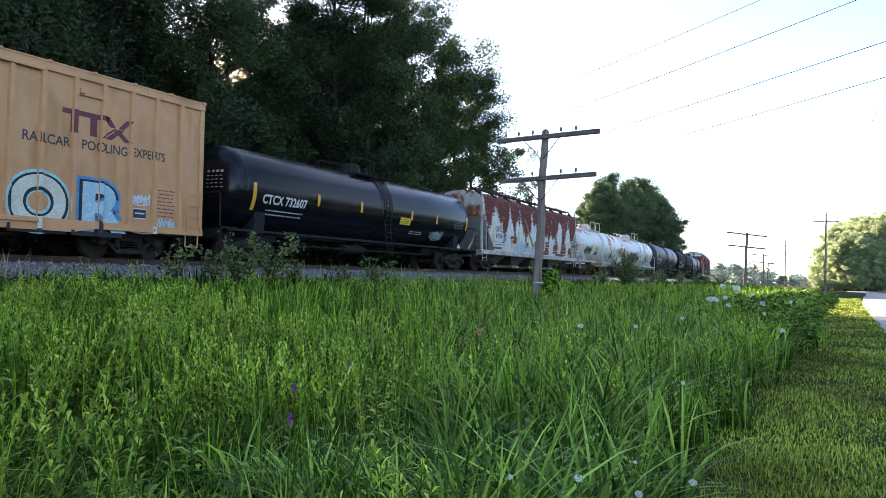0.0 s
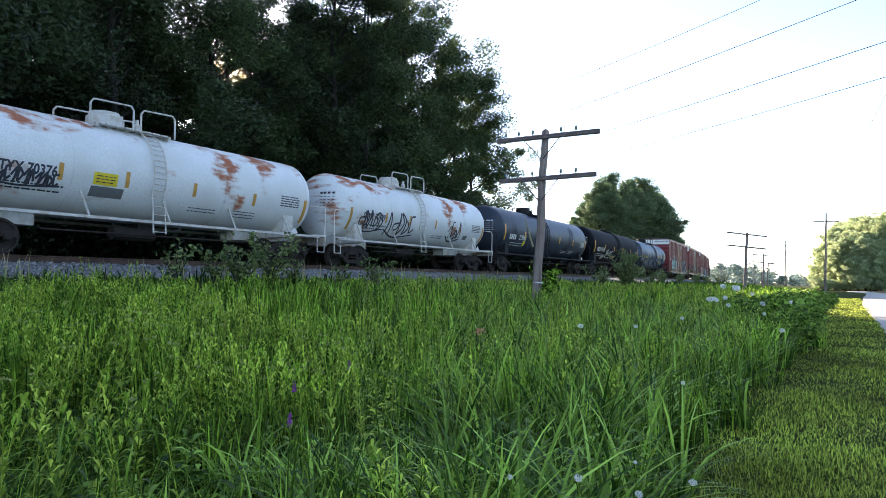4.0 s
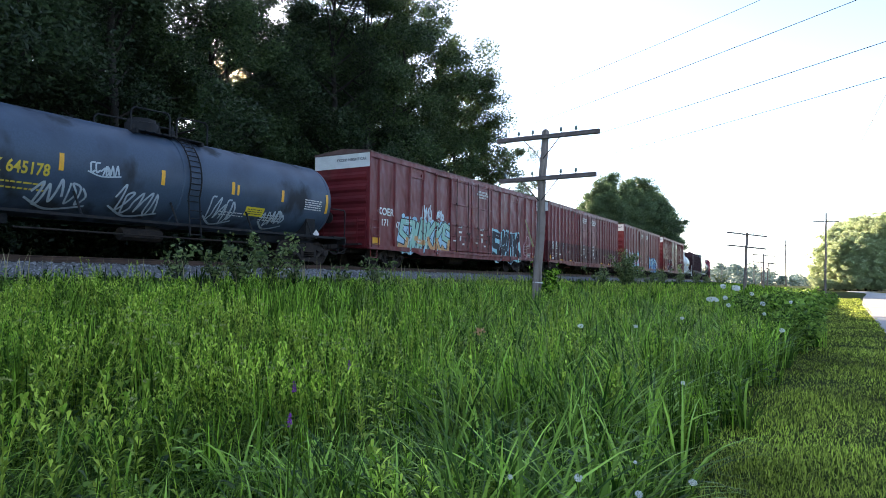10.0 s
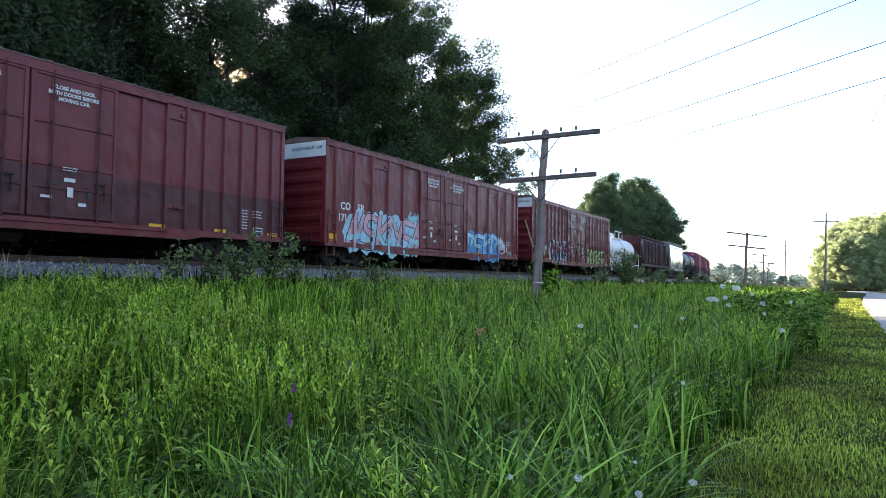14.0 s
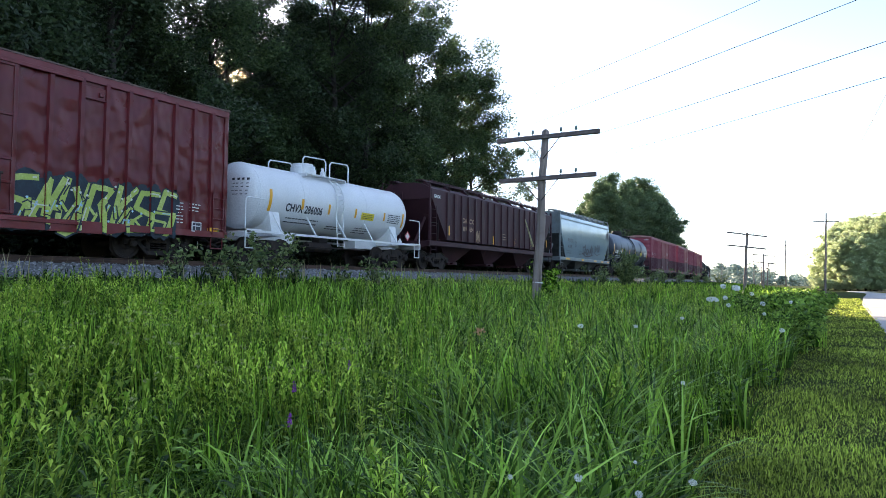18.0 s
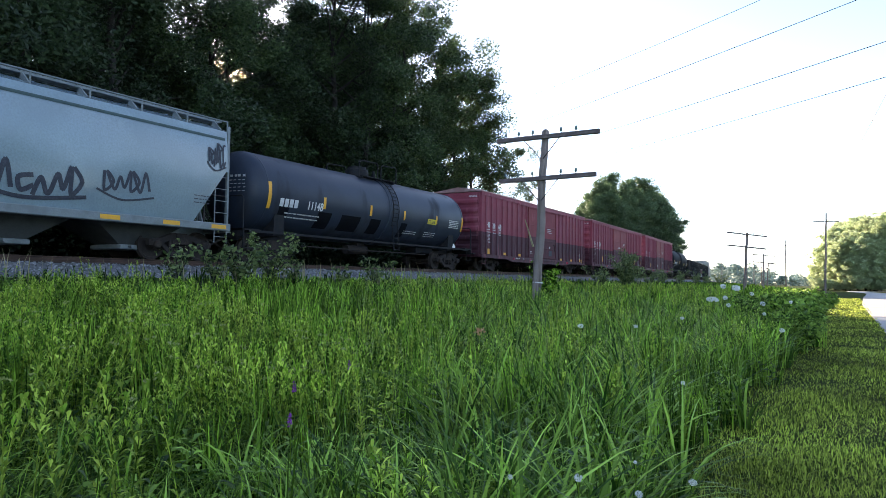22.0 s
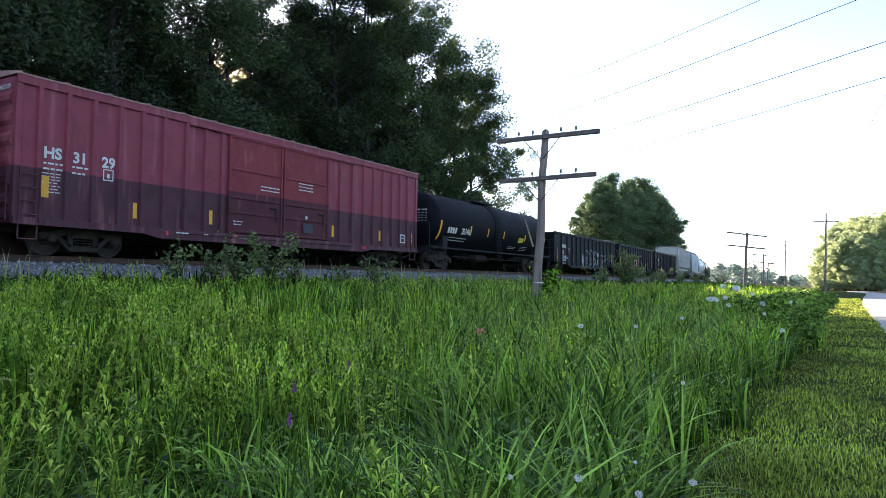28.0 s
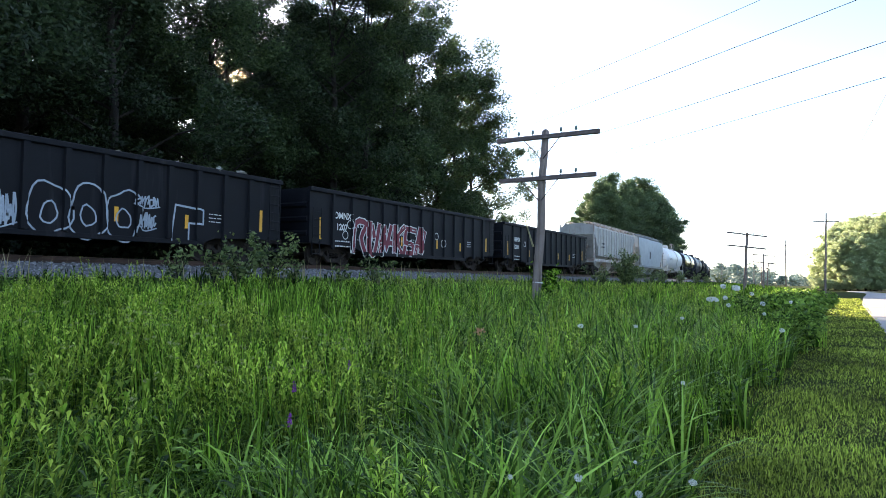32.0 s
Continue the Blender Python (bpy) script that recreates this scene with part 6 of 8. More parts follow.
    paint("hazard_diamond_border", stroke([(4.7, 1.3), (4.9, 1.5), (4.7, 1.7), (4.5, 1.5), (4.7, 1.3)], 0.05), Skin(x=1.3), mat("hazard_red", (0.6, 0.05, 0.08), None, bump=0), car, 0.006)
    out.append((car, 220.8))
    # slate tank with repaint patches
    L = 14.1
    car, sk = tank_car("dark slate tank car with black repainted patches", slate, darkfit, L, 2.58, 1.52, ladder_at=0.8, band=True)
    dress(car, sk, L / 2, "MARK", "11148", 0.42, -5.21, 2.23, M["letter"], 0, 270, [(-6.96, 2.43, 0.16, 0.95), (-4.0, 2.42, 0.14, 0.46), (-0.97, 2.41, 0.14, 0.45), (1.61, 2.42, 0.13, 0.42), (4.45, 2.43, 0.13, 0.4), (7.05, 2.4, 0.14, 0.75)], sign=(4.04, 2.31, 0.8, 0.24), bars=True)
    for y, w in ((-6.15, 0.5), (-3.86, 0.8), (-2.21, 1.25), (-0.51, 0.75), (1.71, 0.5)):
        paint("repaint_patch", tall(y, 1.76, w, 0.62), sk, matt, car, 0.007)
    out.append((car, 266.95))
    # matt black tank
    L = 14.0
    car, sk = tank_car("matt black tank car with white lettering", matt, darkfit, L, 2.5, 1.5, ladder_at=-0.3, dome=False, band=True)
    dress(car, sk, L / 2, "MARK", "203462", 0.44, -4.98, 2.05, M["letter"], 0, 280, [(-6.97, 2.0, 0.16, 0.95), (-3.72, 2.18, 0.14, 0.46), (-1.57, 2.18, 0.13, 0.45), (0.56, 2.17, 0.13, 0.42), (3.73, 2.16, 0.13, 0.4), (7.05, 2.0, 0.14, 0.75)], sign=(3.16, 1.99, 0.75, 0.28), bars=True)
    out.append((car, 343.9))
    # the far end of the train
    for k, (c, L, m, f) in enumerate(((446.5, 13.0, clean, cream_pipe), (463.5, 13.0, black, darkfit), (480.5, 13.0, slate, darkfit), (498.5, 14.5, matt, darkfit), (517.5, 14.5, slate, darkfit), (536.5, 14.5, black, darkfit), (555.5, 14.5, matt, darkfit))):
        car, sk = tank_car(("clean white" if k == 0 else "dark") + " tank car near the far end of the train", m, f, L, 2.55, 1.5, "plain", 0.8, band=k != 0)
        dress(car, sk, L / 2, "MARK", "0", 0.01, -4.0, 2.9, M["letter"] if k else M["dark_letter"], 0, 300 + k * 11, [(-L / 2 + 0.3, 3.0, 0.16, 0.9), (0.3, 2.9, 0.13, 0.5), (L / 2 - 0.2, 2.6, 0.13, 0.7)], board=False)
        out.append((car, c))
    return out


# ---- covered hoppers ----
def hopper(label, body_m, frame_m, L, top, sill, curved, ribs=(), bays=3, cut=1.9, cut_top=3.1, roof_m=None, crown=0.3, low=None, walk_m=None, end_m=None, slope_m=None, bay_m=None):
    car = new("covered_hopper")
    tagged(car, label, "hopper car", "train of freight cars")
    h2 = L / 2
    zb = sill + 0.22 if low is None else low

    def half(z):
        if not curved:
            return 1.5
        t = (z - (zb + top) / 2) / ((top - zb) / 2)
        return 1.56 - 0.10 * abs(t) ** 3
    # shell: cross sections along the car, cut away below the end slopes
    def section(y):
        e = h2 - abs(y)
        b = zb if e >= cut else cut_top + (zb - cut_top) * max(0, (e - 0.25)) / (cut - 0.25)
        zs = np.linspace(b, top, 8)
        pts = [(half(z), z) for z in zs]
        pts += [(0.95, top + crown * 0.75), (0.45, top + crown)]
        return pts + [(-a, z) for a, z in pts[::-1]]
    ys = [-h2 + 0.2, -h2 + 0.25, -h2 + cut, -h2 + cut + 0.01] + list(np.linspace(-h2 + cut + 0.5, h2 - cut - 0.5, 6)) + [h2 - cut - 0.01, h2 - cut, h2 - 0.25, h2 - 0.2]
    bm = bmesh.new()
    rings = [[bm.verts.new((x, y, z)) for x, z in section(y)] for y in ys]
    k = len(rings[0])
    for r0, r1 in zip(rings, rings[1:]):
        for i in range(k):
            bm.faces.new((r0[i], r0[(i + 1) % k], r1[(i + 1) % k], r1[i]))
    bm.faces.new(rings[0][::-1])
    bm.faces.new(rings[-1])
    bmesh.ops.recalc_face_normals(bm, faces=bm.faces)
    smooth(part("body", bm, body_m, car), 35)
    if end_m:                                      # end sheet, and the slope under it
        for s in (-1, 1):
            bm = bmesh.new()
            prism(bm, [(-1.46, cut_top - 0.02), (1.46, cut_top - 0.02), (1.46, top), (0.95, top + crown * 0.75), (0.45, top + crown), (-0.45, top + crown), (-0.95, top + crown * 0.75), (-1.46, top)], "y", *sorted((s * (h2 - 0.195), s * (h2 - 0.175))))
            part("end_sheet", bm, end_m, car)
            bm = bmesh.new()
            ya, yb, th = h2 - 0.25, h2 - cut, 0.015
            v = [bm.verts.new((x, s * (y + dy), z - dz)) for x in (-1.44, 1.44) for y, z in ((ya, cut_top), (yb, zb)) for dy, dz in ((0.004, 0.004), (th, th))]
            for f in ((0, 1, 3, 2), (4, 6, 7, 5), (0, 4, 5, 1), (2, 3, 7, 6), (0, 2, 6, 4), (1, 5, 7, 3)):
                bm.faces.new([v[j] for j in f])
            bmesh.ops.recalc_face_normals(bm, faces=bm.faces)
            part("slope_sheet", bm, slope_m or end_m, car)
    skin = Skin(wall=half) if curved else Skin(x=1.5, ribs=ribs, rib_w=0.1, rib_h=0.07)
    if len(ribs):
        first = None
        for y in ribs:
            for s in (1, -1):
                m = pose(s * 1.5, y, 0, 0, 0, 0 if s > 0 else 180)
                if first is None:
                    bm = bmesh.new()
                    prism(bm, [(0, -0.06), (0.07, -0.05), (0.07, 0.05), (0, 0.06)], "z", zb, top - 0.05)
                    first = part("side_post", bm, body_m, car)
                    first.matrix_basis = m
                else:
                    reuse(first, "side_post", car, m)
    # bays below
    span = (L - 2 * cut + 0.6) / bays
    for i in range(bays):
        y = -L / 2 + cut - 0.3 + span * (i + 0.5)
        bm = bmesh.new()
        b0, b1 = span * 0.5, 0.45
        v = [bm.verts.new(p) for p in ((-1.15, y - b0, zb + 0.05), (1.15, y - b0, zb + 0.05), (1.15, y + b0, zb + 0.05), (-1.15, y + b0, zb + 0.05), (-0.62, y - b1, 0.42), (0.62, y - b1, 0.42), (0.62, y + b1, 0.42), (-0.62, y + b1, 0.42))]
        for f in ((0, 1, 2, 3), (4, 7, 6, 5), (0, 4, 5, 1), (1, 5, 6, 2), (2, 6, 7, 3), (3, 7, 4, 0)):
            bm.faces.new([v[j] for j in f])
        bmesh.ops.recalc_face_normals(bm, faces=bm.faces)
        bay = part("discharge_bay", bm, bay_m or body_m, car)
        bm = bmesh.new()
        box(bm, -0.75, 0.75, y - 0.5, y + 0.5, 0.28, 0.42, 0.02)
        rod(bm, (-0.9, y - 0.2, 0.36), (0.9, y - 0.2, 0.36), 0.05, 8)
        part("outlet_gate", bm, frame_m, bay)
    # frame
    for s in (-1, 1):
        bm = bmesh.new()
        xs = sorted((s * 1.30, s * 1.55))
        box(bm, *xs, -h2, h2, sill, sill + 0.24, 0.02)
        part("side_sill", bm, frame_m, car)
        bm = bmesh.new()
        ya, yb = sorted((s * (h2 - cut), s * h2))
        box(bm, -0.32, 0.32, ya, yb, sill - 0.12, sill + 0.2)
        box(bm, -1.5, 1.5, *sorted((s * (h2 - 0.1), s * h2)), sill - 0.05, sill + 0.22)
        box(bm, -1.35, 1.35, *sorted((s * (h2 - 0.75), s * (h2 - 0.1))), sill + 0.2, sill + 0.24)
        part("end_platform", bm, frame_m, car)
        for xs in (-1, 1):
            bm = bmesh.new()
            x = xs * 1.42
            box(bm, min(x, x + xs * 0.09), max(x, x + xs * 0.09), s * (h2 - 0.12) - 0.05, s * (h2 - 0.12) + 0.05, sill + 0.2, top + crown * 0.6, 0.01)
            part("end_post", bm, frame_m, car)
            bm = bmesh.new()
            rod(bm, (x, s * (h2 - 1.0), sill + 0.2), (x, s * (h2 - 1.0), cut_top - (cut_top - zb) * 0.3), 0.025, 6)
            rod(bm, (x, s * (h2 - 1.0), sill + 1.15), (x, s * (h2 - 0.15), sill + 1.15), 0.018, 6)
            part("grab_post", bm, M["darkmetal"], car)
            bm = bmesh.new()
            rod(bm, (xs * 0.5, s * (h2 - 0.3), sill + 0.2), (xs * 0.7, s * (h2 - cut * 0.55), cut_top - (cut_top - zb) * 0.4), 0.07, 6)
            part("end_brace", bm, frame_m, car)
            ladder(car, s * (h2 - 0.66), s * (h2 - 0.16), x + xs * 0.1, sill - 0.4, min(cut_top, sill + 2.0), 6, frame_m, r=0.013)
        ladder(car, -0.6, -0.1, s * (h2 - 0.02), sill + 0.2, top - 0.1, 9, frame_m, "x", "end_ladder")
    # roof walk and hatches
    for x in (0.78, -0.78):
        bm = bmesh.new()
        for i in range(int(L / 0.3)):
            y = -h2 + 0.15 + i * 0.3
            box(bm, x - 0.22, x + 0.22, y, y + 0.26, top + crown + 0.1, top + crown + 0.13)
        for dx in (-0.2, 0.2):
            box(bm, x + dx - 0.02, x + dx + 0.02, -h2 + 0.1, h2 - 0.1, top + crown + 0.06, top + crown + 0.105)
        part("roof_walk", bm, walk_m or frame_m, car)
    for i, y in enumerate(np.linspace(-h2 + 0.35, h2 - 0.35, 9)):
        for s in (1, -1):
            bm = bmesh.new()
            prism(bm, [(s * 0.9, top + crown * 0.75), (s * 0.98, top + crown + 0.08), (s * 1.06, top + crown + 0.05), (s * 1.36, top + 0.08), (s * 1.28, top + 0.03)], "y", y - 0.02, y + 0.02)
            part("roof_bracket", bm, walk_m or frame_m, car)
    for i in range(8):
        y = -h2 + 1.6 + i * (L - 3.2) / 7
        bm = bmesh.new()
        lathe(bm, [(0, 0.34), (0.1, 0.34), (0.15, 0.25)], "z", 14, (0, y, top + crown - 0.02))
        part("hatch", bm, roof_m or body_m, car)
    for s in (1, -1):
        bm = bmesh.new()
        rod(bm, (s * 1.4, -h2 + 0.1, top + crown + 0.05), (s * 1.4, h2 - 0.1, top + crown + 0.05), 0.025, 5)
        for y in np.linspace(-h2 + 0.12, h2 - 0.12, 9):
            rod(bm, (s * 1.4, y, top - 0.02), (s * 1.4, y, top + crown + 0.05), 0.025, 5)
        part("roof_rail", bm, walk_m or frame_m, car)
    couplers(car, h2 + 0.1)
    trucks(car, h2 - 1.55)
    return car, skin


def build_hoppers():
    out = []
    rusty = mat("rusted_white_paint", (0.70, 0.71, 0.69), (0.58, 0.58, 0.54), 0.7, scale=2, fine=18, second=(0.125, 0.028, 0.02), second_b=(0.30, 0.10, 0.045), second_scale=(0.1, 1.3, 0.5), second_at=(0.62, 0.67), second_z=(2.72, 0.19), smear=((0.5, 2.6, 11.0), 0.32), bays_=(1.75, 0.9, 0.20), bump=0.15)
    # bays: the shade under the car is put into this dark colour
    shadebay = mat("shaded_bay_paint", (0.16, 0.145, 0.125), (0.09, 0.075, 0.06), 0.85, scale=2, fine=20, bump=0.15)
    rustend = mat("rust_blotched_end_paint", (0.55, 0.53, 0.49), (0.44, 0.41, 0.36), 0.7, scale=2, fine=18, second=(0.2, 0.06, 0.035), second_b=(0.4, 0.2, 0.1), second_scale=(1.2, 1.2, 1.2), second_at=(0.54, 0.6), bump=0.1)
    rustroof = mat("rusted_roof_steel", (0.16, 0.05, 0.04), (0.24, 0.09, 0.06), 0.85, scale=2, fine=18, bump=0.2)
    rustwalk = mat("black_rusted_grating", (0.035, 0.025, 0.022), (0.07, 0.04, 0.03), 0.85, scale=3, fine=18)
    grey = mat("pale_grey_green_paint", (0.235, 0.31, 0.345), (0.205, 0.27, 0.30), 0.12, scale=0.7, fine=20, bump=0.0, spec=1.0)
    # grey car's slopes and bays, coloured dark for the shade beneath the body
    shadowgrey = mat("shaded_grey_paint", (0.07, 0.075, 0.075), (0.045, 0.045, 0.045), 0.8, scale=2, fine=20, bump=0.1)
    greyframe = mat("grey_frame_paint", (0.20, 0.23, 0.235), (0.15, 0.17, 0.17), 0.5, scale=3, fine=30)
    brown = mat("dark_maroon_paint", (0.052, 0.017, 0.022), (0.038, 0.013, 0.017), 0.6, scale=1.1, fine=24, second=(0.13, 0.07, 0.07), second_scale=(1, 2.5, 0.3), second_at=(0.62, 0.8), bump=0.08, spec=0.3)
    oldwhite = mat("grimy_white_paint", (0.50, 0.49, 0.46), (0.38, 0.37, 0.34), 0.7, scale=1.5, fine=20, second=(0.25, 0.20, 0.17), second_scale=(1, 3, 0.3), second_at=(0.56, 0.75), bump=0.08)
    greyblue = mat("faded_grey_blue_paint", (0.42, 0.47, 0.50), (0.36, 0.40, 0.43), 0.6, scale=1.5, fine=20, bump=0.05)
    whiteframe = mat("rusty_white_frame", (0.52, 0.50, 0.46), (0.30, 0.17, 0.12), 0.7, scale=2.5, fine=30)
    green = mat("dark_green_stripe", (0.03, 0.07, 0.065), None, 0.5, scale=4, bump=0)
    skyblue = mat("sky_blue_overspray", (0.36, 0.58, 0.68), (0.45, 0.60, 0.64), 0.7, scale=5, fine=14, bump=0)
    rust_patch = mat("rust_patch", (0.17, 0.05, 0.03), (0.34, 0.15, 0.08), 0.9, scale=5, fine=18, bump=0.2)
    # rusted white
    L = 16.3
    car, sk = hopper("heavily rusted white covered hopper car", rusty, whiteframe, L, 4.2, 0.95, True, bays=4, crown=0.42, roof_m=rustroof, walk_m=rustwalk, end_m=rustend, slope_m=oldwhite, bay_m=shadebay)
    letters("OFOX", -5.77, 2.45, 0.44, sk, M["dark_letter"], car, 0.01, 1.1)
    letters("815412", -5.69, 2.04, 0.42, sk, M["dark_letter"], car, 0.008, 1.0)
    paint("data_stencil", small_print(-6.35, 1.72, 1.3, 2, 0.15, 400, 0.06), sk, M["dark_letter"], car)
    for y, z in ((-6.63, 1.94), (-4.0, 1.71), (-1.38, 1.7), (1.39, 1.72), (4.15, 1.67), (6.8, 1.97)):
        paint("reflector", tall(y, z, 0.13, 0.45 if abs(y) < 6 else 0.85), sk, M["yellow"], car, 0.01)
    rr = random.Random(77)
    for y, zz, wd, ht in ((-3.75, 1.95, 0.45, 0.22), (-1.7, 1.72, 0.4, 0.18), (-0.05, 1.75, 0.42, 0.3), (1.75, 1.68, 0.55, 0.42), (3.55, 1.8, 0.55, 0.45), (5.2, 1.72, 0.5, 0.42), (6.6, 1.6, 0.35, 0.3), (1.9, 1.32, 0.5, 0.08), (4.6, 1.3, 0.9, 0.08), (-6.0, 1.36, 0.7, 0.06)):
        k = max(3, int(2 * ht / 0.035))
        rows_ = []
        a0, a1 = -wd, wd
        for i in range(k):
            a0, a1 = max(-1.25 * wd, min(-0.35 * wd, a0 + rr.uniform(-0.2, 0.2) * wd)), min(1.25 * wd, max(0.35 * wd, a1 + rr.uniform(-0.2, 0.2) * wd))
            if rr.random() < 0.86:
                e0, e1 = y + a0 + rr.uniform(-0.12, 0.12) * wd, y + a1 + rr.uniform(-0.12, 0.12) * wd
                z0_, z1_ = zz - ht + 2 * ht * i / k, zz - ht + 2 * ht * (i + 1.15) / k
                rows_.append([(e0, z0_), (e1, z0_ + 0.008), (e1 - 0.06 * wd, z1_), (e0 + 0.08 * wd, z1_)])
        paint("rust_patch", rows_, sk, rust_patch, car, 0.006, "rust breaking through the paint")
    scrawl(-3.6, 1.3, 1.9, 0.75, 5, 0.12, sk, skyblue, car, 31, "faded sky blue overspray")
    scrawl(-1.0, 1.3, 1.5, 0.6, 4, 0.12, sk, skyblue, car, 32, "faded sky blue overspray")
    out.append((car, 41.95))
    # dark maroon, ribbed
    L = 16.6
    rb = [-6.55, -5.75, -4.99, -4.24, -3.42, -2.65, -1.81, -0.95, -0.02, 0.87, 1.76, 2.62, 3.47, 4.29, 5.1, 5.92, 6.67]
    car, sk = hopper("dark maroon ribbed covered hopper car", brown, brown, L, 3.98, 1.15, False, rb, 3, 1.75, 3.5, crown=0.35, low=1.5)
    for a, y in (("GA", -4.62), ("CX", -3.84)):
        letters(a, y, 2.62, 0.36, sk, M["faded_letter"], car, 0.008, 1.1)
    for a, y in (("469", -4.62), ("664", -3.84)):
        letters(a, y, 2.19, 0.36, sk, M["faded_letter"], car, 0.008, 1.0, wide=0.85)
    letters("GACX", -7.55, 3.62, 0.22, sk, M["letter"], car, 0.008, 1.0)
    for y, z in ((-6.3, 2.0), (-3.3, 1.8), (-1.1, 1.78), (1.9, 1.77), (4.45, 1.76), (7.2, 2.0)):
        reflectors(car, sk, [(y, z)], 0.13, 0.5)
    paint("data_stencil", small_print(0.1, 2.2, 0.55, 3, 0.15, 410, 0.06), sk, M["faded_letter"], car)
    scrawl(-3.25, 1.6, 0.4, 0.6, 7, 0.035, sk, M["faded_letter"], car, 33)
    out.append((car, 235.33))
    # pale grey, smooth sided
    L = 13.0
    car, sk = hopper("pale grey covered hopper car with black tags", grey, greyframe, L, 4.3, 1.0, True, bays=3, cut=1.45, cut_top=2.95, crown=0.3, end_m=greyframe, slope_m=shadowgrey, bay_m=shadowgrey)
    paint("green_stripe", [rect(0, 4.02, L - 0.6, 0.09)], sk, green, car, 0.008, "dark green stripe along the eaves")
    letters("POTX", -4.21, 2.48, 0.4, sk, M["dark_letter"], car, 0.01, 1.3)
    letters("4199", -4.31, 2.04, 0.38, sk, M["dark_letter"], car, 0.01, 1.2)
    paint("data_stencil", small_print(-4.9, 1.72, 1.0, 2, 0.16, 420, 0.08) + small_print(-2.0, 1.75, 0.7, 4, 0.11, 421, 0.05) + small_print(5.0, 2.05, 0.6, 3, 0.11, 422), sk, M["dark_letter"], car)
    paint("class_mark", stroke([(-3.2, 2.12), (-2.85, 2.12), (-2.85, 2.46), (-3.2, 2.46), (-3.2, 2.12)], 0.035) + [rect(-3.02, 2.27, 0.1, 0.14)], sk, M["dark_letter"], car)
    scrawl(-1.2, 1.5, 2.6, 0.85, 6, 0.13, sk, M["dark_letter"], car, 34)
    scrawl(1.9, 1.7, 1.6, 0.85, 4, 0.075, sk, M["dark_letter"], car, 35)
    scrawl(5.5, 3.0, 0.7, 0.9, 6, 0.06, sk, M["dark_letter"], car, 36)
    for y in (-4.8, -1.2, 2.2, 4.2, 6.0):
        paint("reflector", [rect(y, 1.12, 1.0 if y < -4 else 0.6, 0.13)], Skin(x=1.55), M["yellow"], car, 0.006)
    out.append((car, 251.7))
    # the two pale hoppers behind the gondolas
    rb = [y for y in np.linspace(-7.0, 7.0, 17) if abs(y) < 6.2]
    car, sk = hopper("grimy white ribbed covered hopper car", oldwhite, whiteframe, 14.6, 3.98, 1.1, False, rb, 3, 1.75, 3.4, crown=0.35, low=1.6)
    paint("data_stencil", small_print(-5.0, 2.7, 0.8, 2, 0.3, 430, 0.2), sk, M["dark_letter"], car)
    out.append((car, 412.6))
    car, sk = hopper("faded grey-blue smooth covered hopper car", greyblue, greyframe, 14.0, 4.1, 1.0, True, bays=3, crown=0.3)
    paint("dark_notice", [rect(-1.0, 2.4, 0.8, 0.8)], sk, M["dark_letter"], car)
    out.append((car, 428.6))
    return out


